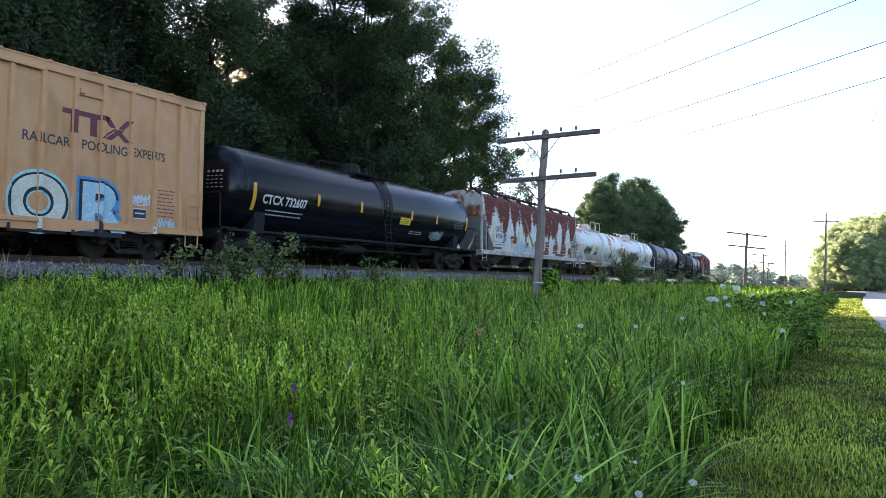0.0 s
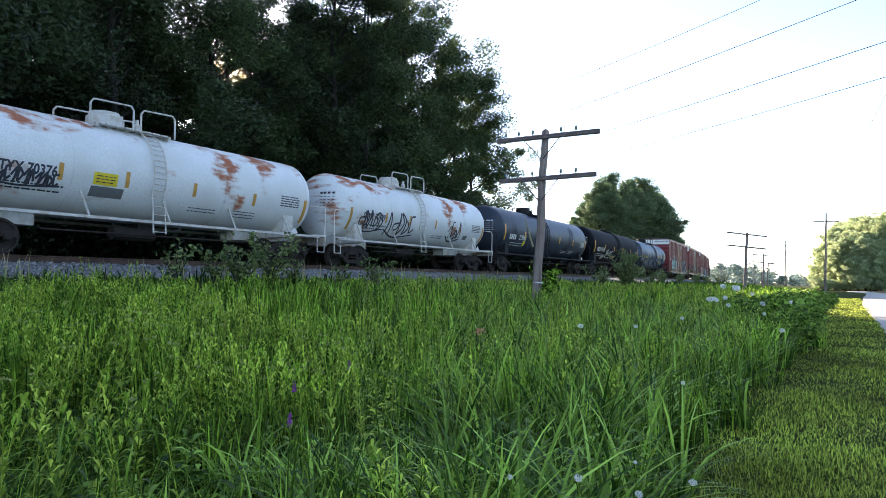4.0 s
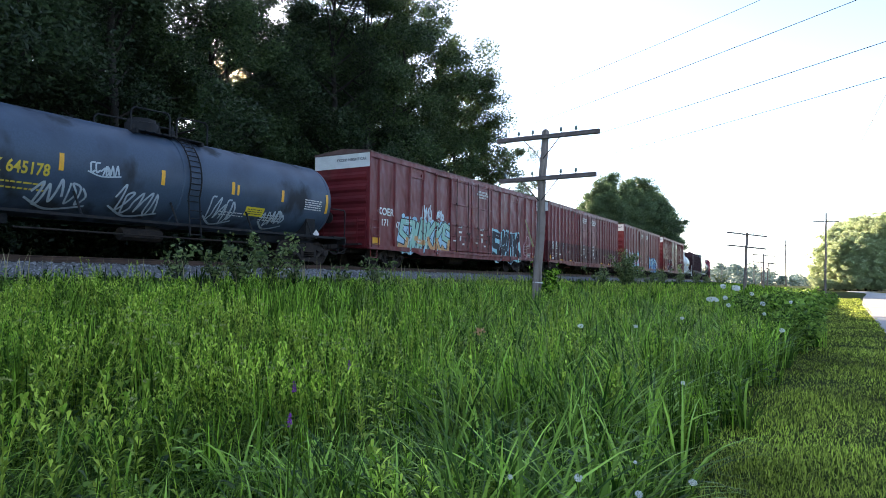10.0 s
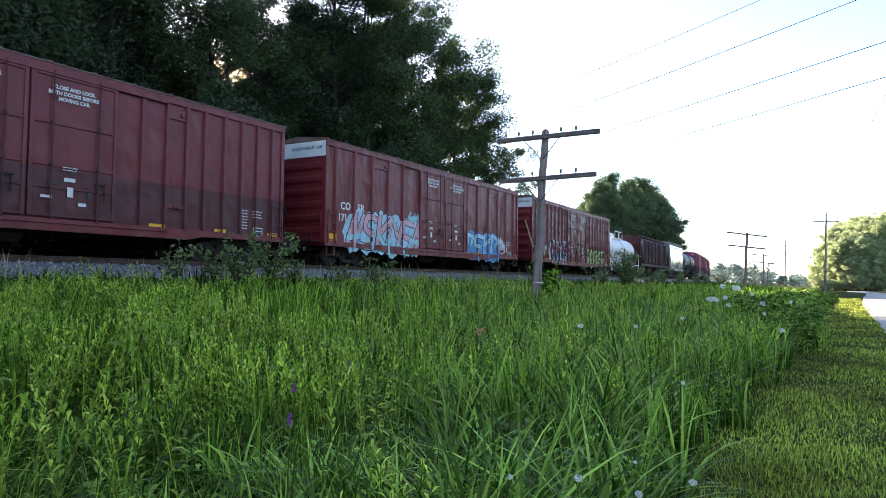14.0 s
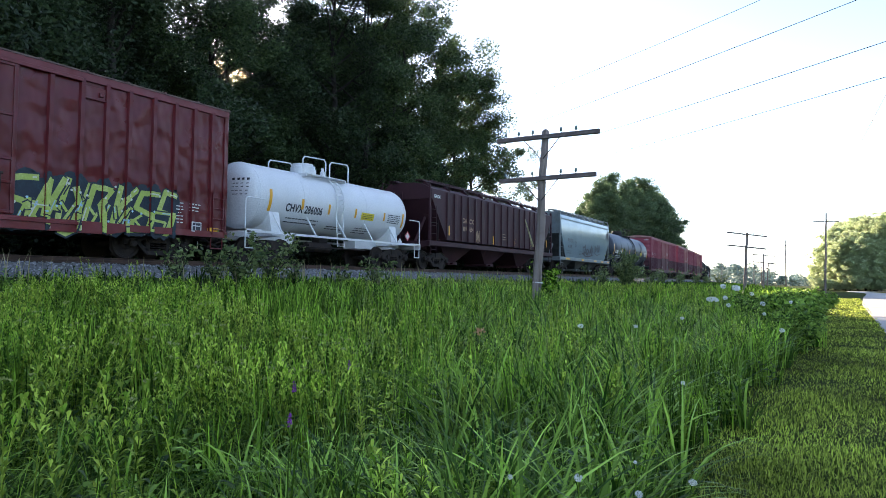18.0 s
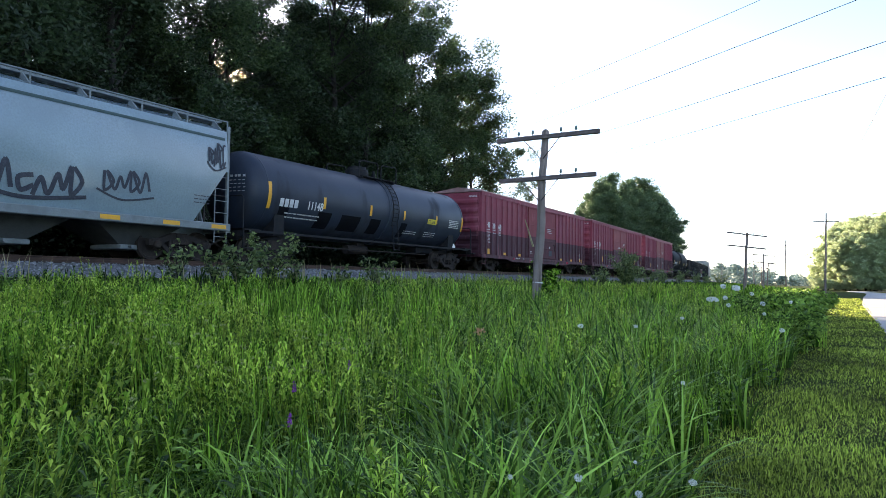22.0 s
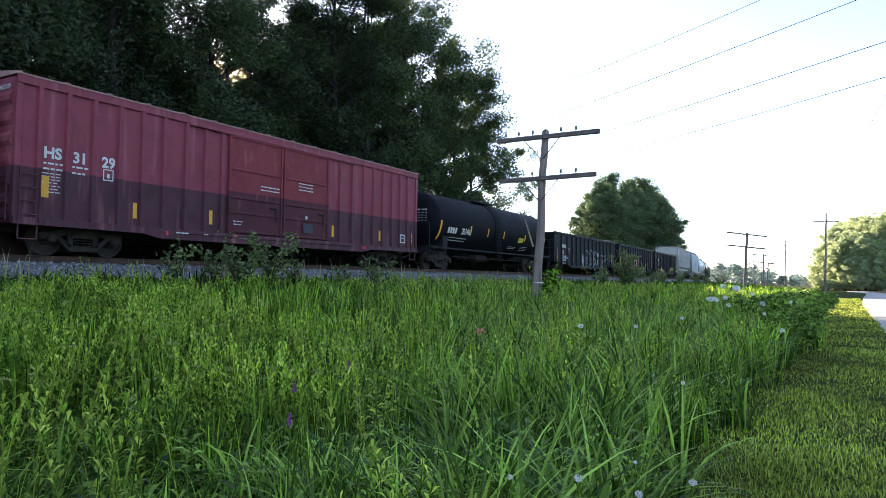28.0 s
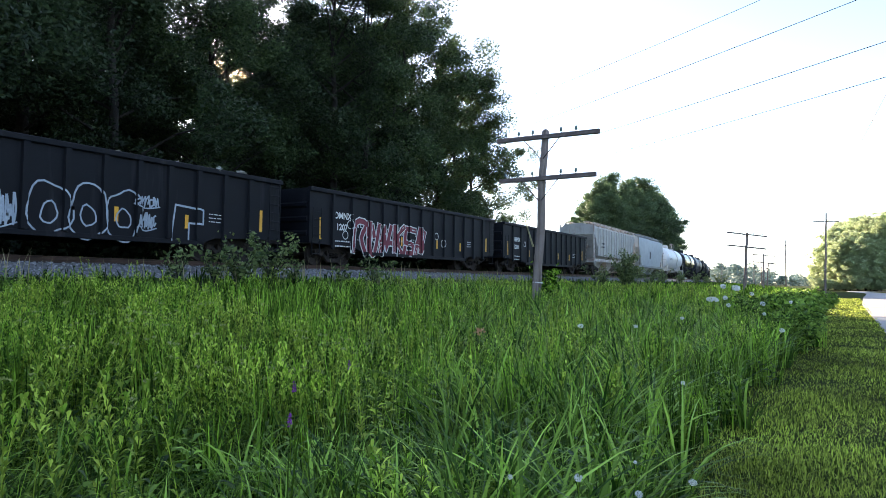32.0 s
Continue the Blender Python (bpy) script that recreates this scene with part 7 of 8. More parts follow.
# ---- gondolas ----
def gondola(label, m, L, top, seed, load):
    car = new("gondola")
    tagged(car, label, "gondola car", "train of freight cars")
    h2 = L / 2
    x = 1.5
    sill = 0.72
    shape = [(-h2, top), (-h2, sill + 0.12), (-h2 + 2.9, sill + 0.02), (-h2 + 3.6, sill - 0.22), (h2 - 3.6, sill - 0.22), (h2 - 2.9, sill + 0.02), (h2, sill + 0.12), (h2, top)]
    for s in (1, -1):
        bm = bmesh.new()
        prism(bm, shape, "x", *sorted((s * x, s * (x - 0.06))))
        part("side_wall", bm, m, car)
        bm = bmesh.new()
        box(bm, *sorted((s * (x - 0.08), s * (x + 0.1))), -h2 - 0.03, h2 + 0.03, top - 0.12, top + 0.04, 0.02)
        part("top_chord", bm, m, car)
        bm = bmesh.new()
        box(bm, *sorted((s * x, s * (x + 0.05))), -h2 + 3.4, h2 - 3.4, sill - 0.24, sill - 0.1, 0.01)
        part("bottom_chord", bm, m, car)
        bm = bmesh.new()
        box(bm, -x + 0.06, x - 0.06, *sorted((s * h2, s * (h2 - 0.06))), sill + 0.12, top)
        for z in (1.2, 1.75, 2.3):
            prism(bm, [(s * h2, z - 0.12), (s * (h2 + 0.08), z - 0.05), (s * (h2 + 0.08), z + 0.05), (s * h2, z + 0.12)], "x", -x + 0.1, x - 0.1)
        part("end_wall", bm, m, car)
    bm = bmesh.new()
    box(bm, -x + 0.06, x - 0.06, -h2 + 0.06, h2 - 0.06, sill + 0.12, sill + 0.2)
    box(bm, -0.3, 0.3, -h2 + 0.1, h2 - 0.1, sill - 0.1, sill + 0.12)
    part("floor", bm, M["steel"], car)
    ribs = [-6.5, -5.25, -4.07, -3.05, -1.98, -0.96, 0.11, 1.18, 2.24, 3.27, 4.34, 5.4, 6.5]
    bm = bmesh.new()
    prism(bm, [(0, -0.1), (0.085, -0.075), (0.085, 0.075), (0, 0.1)], "z", sill - 0.08, top - 0.1)
    first = None
    for y in ribs:
        for s in (1, -1):
            mm = pose(s * x, y, 0, 0, 0, 0 if s > 0 else 180)
            if first is None:
                first = part("side_post", bm, m, car)
                first.matrix_basis = mm
            else:
                reuse(first, "side_post", car, mm)
    skin = Skin(x=x, ribs=ribs, rib_w=0.15, rib_h=0.085)
    ladder(car, -h2 + 0.12, -h2 + 0.6, x + 0.08, sill + 0.3, 2.2, 4, m)
    ladder(car, h2 - 0.6, h2 - 0.12, x + 0.08, sill + 0.3, top - 0.1, 6, m)
    for y in (-h2 + 0.36, h2 - 0.36):
        stirrup(car, y, 0.44, x + 0.02, 0.42, sill + 0.2, m)
    for y, z, h in ((-7.24, 1.42, 0.85), (-3.96, 1.19, 0.42), (-1.6, 1.2, 0.42), (1.55, 1.22, 0.42), (3.92, 1.19, 0.42), (h2 - 0.95, 1.45, 0.75)):
        reflectors(car, skin, [(y, z)], 0.13, h)
    if load:
        r = random.Random(seed)
        rng = np.random.default_rng(seed)
        gx, gy = np.meshgrid(np.linspace(-x + 0.08, x - 0.08, 12), np.linspace(-h2 + 0.1, h2 - 0.1, 70))
        gz = top - 0.22 + rng.normal(0, 0.06, gx.shape)
        idx = np.arange(gx.size).reshape(gx.shape)
        f = np.stack([idx[:-1, :-1], idx[:-1, 1:], idx[1:, 1:], idx[1:, :-1]], -1).reshape(-1, 4)
        from_np("load", np.stack([gx, gy, gz], -1).reshape(-1, 3), f, M["ballast"], car)
        for i in range(130):
            bm = bmesh.new()
            w, d, h = r.uniform(0.08, 0.42), r.uniform(0.07, 0.24), r.uniform(0.02, 0.055)
            box(bm, -d, d, -w, w, -h, h, 0.01)
            for v in bm.verts:
                v.co += Vector((r.uniform(-0.05, 0.05), r.uniform(-0.08, 0.08), r.uniform(-0.02, 0.02)))
            ob = part("concrete_slab", bm, SLAB, car)
            ob.matrix_basis = pose(r.uniform(-0.6, 1.3), r.uniform(-h2 + 0.4, h2 - 0.4), top - 0.05 + r.uniform(-0.03, 0.1) * r.random(), r.uniform(-24, 24), r.uniform(-24, 24), r.uniform(0, 360))
    couplers(car, h2 + 0.1)
    trucks(car, h2 - 2.0)
    return car, skin


SLAB = mat("pale_broken_concrete", (0.48, 0.47, 0.43), (0.36, 0.35, 0.32), 0.9, scale=5, fine=25, bump=0.4, rnd=0.25)


def build_gondolas():
    out = []
    coal = mat("charcoal_black_paint", (0.0055, 0.0065, 0.010), (0.004, 0.0045, 0.007), 0.6, scale=1.2, fine=24, second=(0.035, 0.034, 0.038), second_scale=(1, 3.5, 0.35), second_at=(0.60, 0.80), bump=0.1, spec=0.22)
    chalk = mat("chalky_white_spray", (0.42, 0.48, 0.54), (0.34, 0.40, 0.46), 0.7, scale=5, fine=20, bump=0)
    maroon = mat("maroon_spray", (0.22, 0.03, 0.05), (0.17, 0.025, 0.04), 0.6, scale=3, bump=0)
    for k, (c, L, num) in enumerate(((360.72, 15.95, "761"), (378.1, 15.75, "1207"), (395.2, 15.8, "3280"))):
        car, sk = gondola(("black gondola with chalky outline graffiti and broken concrete", "black gondola with maroon and white graffiti", "black gondola with ribbed steel sides")[k], coal, L, 2.95, 500 + k, k == 0)
        h2 = L / 2
        letters("OMNX", -h2 + (1.98 if k == 0 else 2.0), 2.0, 0.36, sk, M["letter"], car, 0.012, 1.0)
        letters(num, -h2 + (1.8 if k == 0 else 1.95), 1.54, 0.36, sk, M["letter"], car, 0.012, 1.0)
        paint("data_stencil", small_print(-h2 + 1.55, 0.98, 0.9, 2, 0.2, 510 + k, 0.08) + small_print(h2 - 3.2, 1.5, 0.5, 3, 0.12, 513 + k), sk, M["letter"], car)
        paint("class_mark", stroke([(-h2 + 3.16, 1.63), (-h2 + 3.42, 1.63), (-h2 + 3.42, 1.92), (-h2 + 3.16, 1.92), (-h2 + 3.16, 1.63)], 0.03), sk, M["letter"], car)
        if k == 0:
            scrawl(-h2 + 1.6, 1.08, 1.1, 0.28, 8, 0.05, sk, chalk, car, 40)
            scrawl(-h2 + 6.05, 0.7, 0.8, 0.85, 9, 0.05, sk, chalk, car, 41)
            for i in range(3):
                r = random.Random(60 + i)
                y = -h2 + 7.65 + i * 1.05
                p = ring_poly(y, 1.2, 0.58, 0.72, r, 0.12, 24)
                paint("graffiti_outline", stroke(p + p[:2], 0.05), sk, chalk, car, 0.012, "chalky graffiti outline letter")
                p = ring_poly(y, 1.1, 0.22, 0.28, r, 0.12, 14)
                paint("graffiti_outline", stroke(p + p[:2], 0.045), sk, chalk, car, 0.012)
            scrawl(-h2 + 10.1, 1.5, 0.8, 0.4, 7, 0.05, sk, chalk, car, 43)
            scrawl(-h2 + 10.2, 0.85, 0.6, 0.55, 7, 0.045, sk, chalk, car, 44)
            p = [(3.35, 0.58), (3.5, 1.68), (4.55, 1.6), (4.55, 1.15), (4.0, 1.15), (4.0, 0.58)]
            paint("graffiti_outline", stroke(p, 0.06), sk, chalk, car, 0.012, "chalky graffiti outline letter")
        elif k == 1:
            mural(-5.2, 0.55, 5.6, 1.3, 6, (None, M["letter"], maroon, M["letter"], None), sk, car, 90, 0.1, 0.05)
            for y, z in ((-5.4, 1.7), (-5.7, 1.25), (1.5, 1.62), (2.12, 1.29)):
                paint("round_mark", stroke([(y + 0.17 * math.cos(a), z + 0.17 * math.sin(a)) for a in np.linspace(0, 6.4, 16)], 0.035), sk, M["letter"], car)
        out.append((car, c))
    return out


CARS = build_boxcars() + build_tanks() + build_hoppers() + build_gondolas()


# ---- poles and wires ----
def pole(name, h, r0, r1, arms, label, category, braces=True, pins=()):
    """A wooden pole with crossarms along x: arms are (height, half length, tilt in degrees, offset)."""
    root = new(name)
    bm = bmesh.new()
    n = 9
    wob = [Vector((0.02 * math.sin(i * 1.7), 0.02 * math.cos(i * 1.3), 0)) for i in range(n + 1)]
    for i in range(n):
        za, zb = -0.6 + (h + 0.6) * i / n, -0.6 + (h + 0.6) * (i + 1) / n
        rod(bm, wob[i] + Vector((0, 0, za)), wob[i + 1] + Vector((0, 0, zb)), r0 + (r1 - r0) * i / n, 12, r0 + (r1 - r0) * (i + 1) / n)
    rod(bm, wob[n] + Vector((0, 0, h)), wob[n] + Vector((0, 0, h + 0.05)), r1, 12, r1 * 0.5)
    bmesh.ops.remove_doubles(bm, verts=bm.verts, dist=0.002)
    smooth(part("shaft", bm, M["pole"], root), 50)
    for z, half, tilt, off in arms:
        bm = bmesh.new()
        box(bm, -half, half, -0.055, 0.055, -0.06, 0.06, 0.008)
        arm = part("crossarm", bm, M["arm"], root)
        arm.matrix_basis = pose(off, -r1 - 0.06, z, 0, -tilt, 0)
        if braces:
            for s in (-1, 1):
                bm = bmesh.new()
                rod(bm, (s * 0.55 - off, -0.065, -0.05), (s * 0.04 - off, -0.0, -0.62), 0.014, 5)
                part("brace", bm, M["darkmetal"], arm)
        for x in pins:
            if abs(x) < half:
                bm = bmesh.new()
                rod(bm, (x, 0, 0.05), (x, 0, 0.15), 0.012, 6)
                part("pin", bm, M["darkmetal"], arm)
                bm = bmesh.new()
                lathe(bm, [(0.11, 0.035), (0.14, 0.045), (0.17, 0.035), (0.21, 0.03), (0.225, 0.012)], "z", 10, (x, 0, 0))
                smooth(part("insulator", bm, M["glass_pin"], arm), 50)
    tagged(root, label, category)
    return root


def build_poles():
    near = pole("telegraph_pole", 5.25, 0.135, 0.10, [(5.04, 1.52, 0.9, 0.12), (3.86, 1.42, 1.4, 0.17)], "weathered grey wooden telegraph pole with two bare crossarms", "telegraph pole", True, (-1.25, -0.85, -0.42, 0.42, 0.85))
    near["group"] = "telegraph poles along the railway"
    near.matrix_basis = pose(11.78, 17.4, 0.47, -4.5, 0.85, 0)
    bm = bmesh.new()
    lathe(bm, [(0.95, 0.142), (0.98, 0.142)], "z", 12)
    part("white_band", bm, M["white"], near, "thin white band tied round the shaft")
    bm = bmesh.new()
    rod(bm, (-0.14, -0.1, 1.95), (-0.42, -0.12, 2.72), 0.03, 4, 0.012)
    part("splinter", bm, M["straw"], near, "pale wood splinter peeling off")
    other = pole("telegraph_pole", 5.6, 0.15, 0.11, [(5.45, 1.6, -5.5, 0.0), (4.35, 1.6, -4.5, 0.0)], "dark wooden telegraph pole with two tilted crossarms", "telegraph pole", False, (-1.25, 0.5, 1.2))
    other["group"] = "telegraph poles along the railway"
    other.matrix_basis = pose(11.35, 64.6, 0.25, 0, 2.6, 4)
    for x, y, lean in ((8.4, 110.5, 0.5), (4.6, 156.5, 3), (-1.0, 203, -1)):
        copy_thing(other, pose(x, y, 0.1, 0, lean, 8))
    power = pole("power_pole", 11.2, 0.16, 0.10, [(10.05, 1.55, 0.0, 0.0)], "tall wooden power pole with one crossarm", "power pole", False, (-1.5, 1.5))
    power["group"] = "power poles along the path"
    power.matrix_basis = pose(16.4, 107.5, 0, 0, 1.2, 4)
    for x, y in ((7.0, 173), (-8.0, 250), (-30, 330)):
        copy_thing(power, pose(x, y, 0, 0, -0.3, 8))
    # overhead wires that cross the meadow
    for k, (p, q) in enumerate((((19.5, 23.6), (6.3, 32.9)), ((20.4, 28.2), (8.5, 37.0)), ((20.6, 33.1), (10.3, 41.3)), ((17.0, 22.2), (9.7, 27.0)))):
        a, b = Vector((*p, 10)), Vector((*q, 10))
        d = (b - a)
        pts = [a + d * t + Vector((0, 0, 0.12 * (t - 0.5) ** 2)) for t in np.linspace(-1.5, 1.45, 24)]
        bm = bmesh.new()
        tube(bm, pts, 0.0145 if k in (1, 2) else (0.0125 if k == 0 else 0.009))
        tagged(part("overhead_wire", bm, M["wire"], None), "thin dark overhead wire crossing the sky", "wire", "overhead wires")
    # wires of the power line
    for x in (-1.5, 1.5, 0.0):
        pts = []
        for (xa, ya), (xb, yb), n in (((16.4, 107.5), (25.3, -12), 24), ((25.3, -12), (33, -120), 12)):
            for i in range(n if not pts else n - 1):
                t = i / (n - 1) if n == 24 else (i + 1) / (n - 1)
                pts.append(Vector((xa + (xb - xa) * t + x, ya + (yb - ya) * t, (10.2 if x else 11.15) - 1.3 * math.sin(math.pi * t))))
        bm = bmesh.new()
        tube(bm, pts, 0.012, 4)
        tagged(part("overhead_wire", bm, M["wire"], None), "thin power line wire sagging between poles", "wire", "power line wires")


# ---- meadow, weeds and flowers ----
def blades(rng, x, y, z, h, w, lean, material, name, label, category, seg=3, heading=None):
    """Grass blades as tapered bent strips; heading: the way that each one leans."""
    n = len(x)
    a = rng.uniform(0, 2 * np.pi, n) if heading is None else heading
    dx, dy = np.cos(a), np.sin(a)
    t = np.linspace(0, 1, seg + 1)
    droop = lean[:, None] * h[:, None] * t[None] ** 2.2
    px = x[:, None] + dx[:, None] * droop
    py = y[:, None] + dy[:, None] * droop
    pz = z[:, None] + h[:, None] * (t[None] - 0.35 * np.minimum(lean[:, None], 1.4) * t[None] ** 3)
    wd = w[:, None] * np.interp(t, [0, 0.35, 0.7, 1], [0.75, 1.0, 0.75, 0.06])[None]
    b = a + rng.uniform(0.9, 2.2, n)
    sx, sy = np.cos(b)[:, None] * wd, np.sin(b)[:, None] * wd
    v = np.stack([np.stack([px - sx, py - sy, pz], -1), np.stack([px + sx, py + sy, pz], -1)], 2).reshape(-1, 3)
    k = (seg + 1) * 2
    base = np.array([[2 * i, 2 * i + 1, 2 * i + 3, 2 * i + 2] for i in range(seg)])
    f = (np.arange(n)[:, None, None] * k + base[None]).reshape(-1, 4)
    return tagged(from_np(name, v, f, material), label, category, kind="stuff")


def fan(rng, n, r0, r1, power, a0=-8, a1=78):
    """Points round the corner of the meadow, thinning out with distance."""
    u = rng.random(n)
    r = (u * (r1 ** power - r0 ** power) + r0 ** power) ** (1 / power)
    a = np.radians(rng.uniform(a0, a1, n))
    return CAMX - r * np.sin(a), r * np.cos(a), r


def patchy(x, y, s, seed=0.0):
    return np.sin(x * s + 1.3 * np.sin(y * s * 0.7 + seed)) * np.cos(y * s * 0.9 + 1.1 * np.sin(x * s * 0.6 + 2 + seed))


def in_meadow(x, y, r, near=1.6):
    l = lateral(x, y)
    edge = 18.08 + 0.14 * np.sin(y * 1.9) + 0.1 * np.sin(y * 4.3) + 0.45 * np.exp(-((y - 19.5) / 4.0) ** 2)
    return (l > 4.2) & (l < edge) & (np.hypot(x - CAMX, y) > near), l


def bearing(x, y):
    """Degrees to the left of the track's direction, seen from the meadow's corner."""
    return np.degrees(np.arctan2(CAMX - x, y))


def tufts(rng, x, y, each, spread):
    """Several blades for every tuft: places and the way outwards."""
    k = np.repeat(np.arange(len(x)), each)
    a = rng.uniform(0, 2 * np.pi, len(k))
    d = spread * np.sqrt(rng.random(len(k)))
    return x[k] + d * np.cos(a), y[k] + d * np.sin(a), a + rng.normal(0, 0.5, len(k)), k


def leafy(rng, x, y, z, h, r, nl, ll, lw, low, rise, taper, bend, material, name, label, whorl=2.4, top_lit=0.0):
    """Upright stems that carry creased, pointed leaves in a spiral."""
    k = len(x)
    j = np.arange(nl)[None] + rng.uniform(-0.4, 0.4, (k, nl))
    t = np.clip(low + (1 - low) * j / nl, 0, 1)
    a = rng.uniform(0, 6.28, (k, 1)) + j * whorl + rng.normal(0, 0.3, (k, nl))
    hx, hy = rng.normal(0, bend, (k, 1)), rng.normal(0, bend, (k, 1))
    bx, by = x[:, None] + hx * h[:, None] * t ** 1.6, y[:, None] + hy * h[:, None] * t ** 1.6
    bz = z[:, None] + h[:, None] * t * 0.97
    sc = (1 + np.maximum(r - 5, 0) * 0.03)[:, None]
    L = ll * sc * rng.uniform(0.7, 1.25, (k, nl)) * (1 - taper * t ** 2)
    W = lw * sc * rng.uniform(0.75, 1.2, (k, nl)) * (1 - taper * 0.7 * t ** 2)
    up = np.clip(rise[0] + (rise[1] - rise[0]) * t + rng.normal(0, 0.18, (k, nl)), -0.5, 0.97)
    fl = np.sqrt(1 - up ** 2)
    dx, dy = np.cos(a), np.sin(a)
    base = np.stack([bx, by, bz], -1)
    mx, my, mz = bx + dx * L * fl * 0.5, by + dy * L * fl * 0.5, bz + L * up * 0.55
    left = np.stack([mx - dy * W, my + dx * W, mz + W * 0.35], -1)
    right = np.stack([mx + dy * W, my - dx * W, mz + W * 0.35], -1)
    mid = np.stack([mx, my, mz], -1)
    tip = np.stack([bx + dx * L * fl, by + dy * L * fl, bz + L * (up * 0.85 - 0.08)], -1)
    v = np.stack([base, left, mid, right, tip], 2).reshape(-1, 3)
    n = k * nl
    tri = np.array([(0, 2, 1), (0, 3, 2), (1, 2, 4), (2, 3, 4)])
    f = (np.arange(n)[:, None, None] * 5 + tri[None]).reshape(-1, 3)
    # the stems: three-cornered, bent like the leaves' line
    ts = np.array([0, 0.4, 0.75, 1.0])
    sw = (0.0028 + r * 0.0002)[:, None] * np.array([1.2, 1.0, 0.8, 0.4])[None]
    cx, cy, cz = x[:, None] + hx * h[:, None] * ts ** 1.6, y[:, None] + hy * h[:, None] * ts ** 1.6, z[:, None] + h[:, None] * ts
    ring = np.stack([np.stack([cx + sw * math.cos(q), cy + sw * math.sin(q), cz], -1) for q in (0.3, 2.4, 4.5)], 2)
    sv = ring.reshape(-1, 3)
    sb = np.array([(3 * i + c, 3 * i + (c + 1) % 3, 3 * i + 3 + (c + 1) % 3) for i in range(3) for c in range(3)] + [(3 * i + c, 3 * i + 3 + (c + 1) % 3, 3 * i + 3 + c) for i in range(3) for c in range(3)])
    sf = (np.arange(k)[:, None, None] * 12 + sb[None]).reshape(-1, 3) + len(v)
    ob = tagged(from_np(name, np.concatenate([v, sv]), np.concatenate([f, sf]), material), label, "weeds", kind="stuff")
    if top_lit:                                     # light on the plant tops, given as a paler leaf colour
        ob.data.materials.append(M["top_lit"])
        top_leaf = np.repeat((t > top_lit).reshape(-1), 4)
        ob.data.polygons.foreach_set("material_index", np.concatenate([top_leaf, np.zeros(len(sf), bool)]).astype(np.int32))
    return np.stack([cx[:, -1], cy[:, -1], cz[:, -1]], -1)


def lumps(x, y):
    """How the growth rises and falls from clump to clump."""
    return np.clip(0.84 + 0.32 * patchy(x, y, 2.1, 0.7) + 0.2 * patchy(x, y, 4.7, 3.1), 0.42, 1.16)


def reach_(z, tall_, rng, n, lo=0.75):
    """Growth height: rank in the hollow, lower up the bank."""
    return np.clip(1.46 - z, 0.34, tall_) * rng.uniform(lo, 1.05, n)


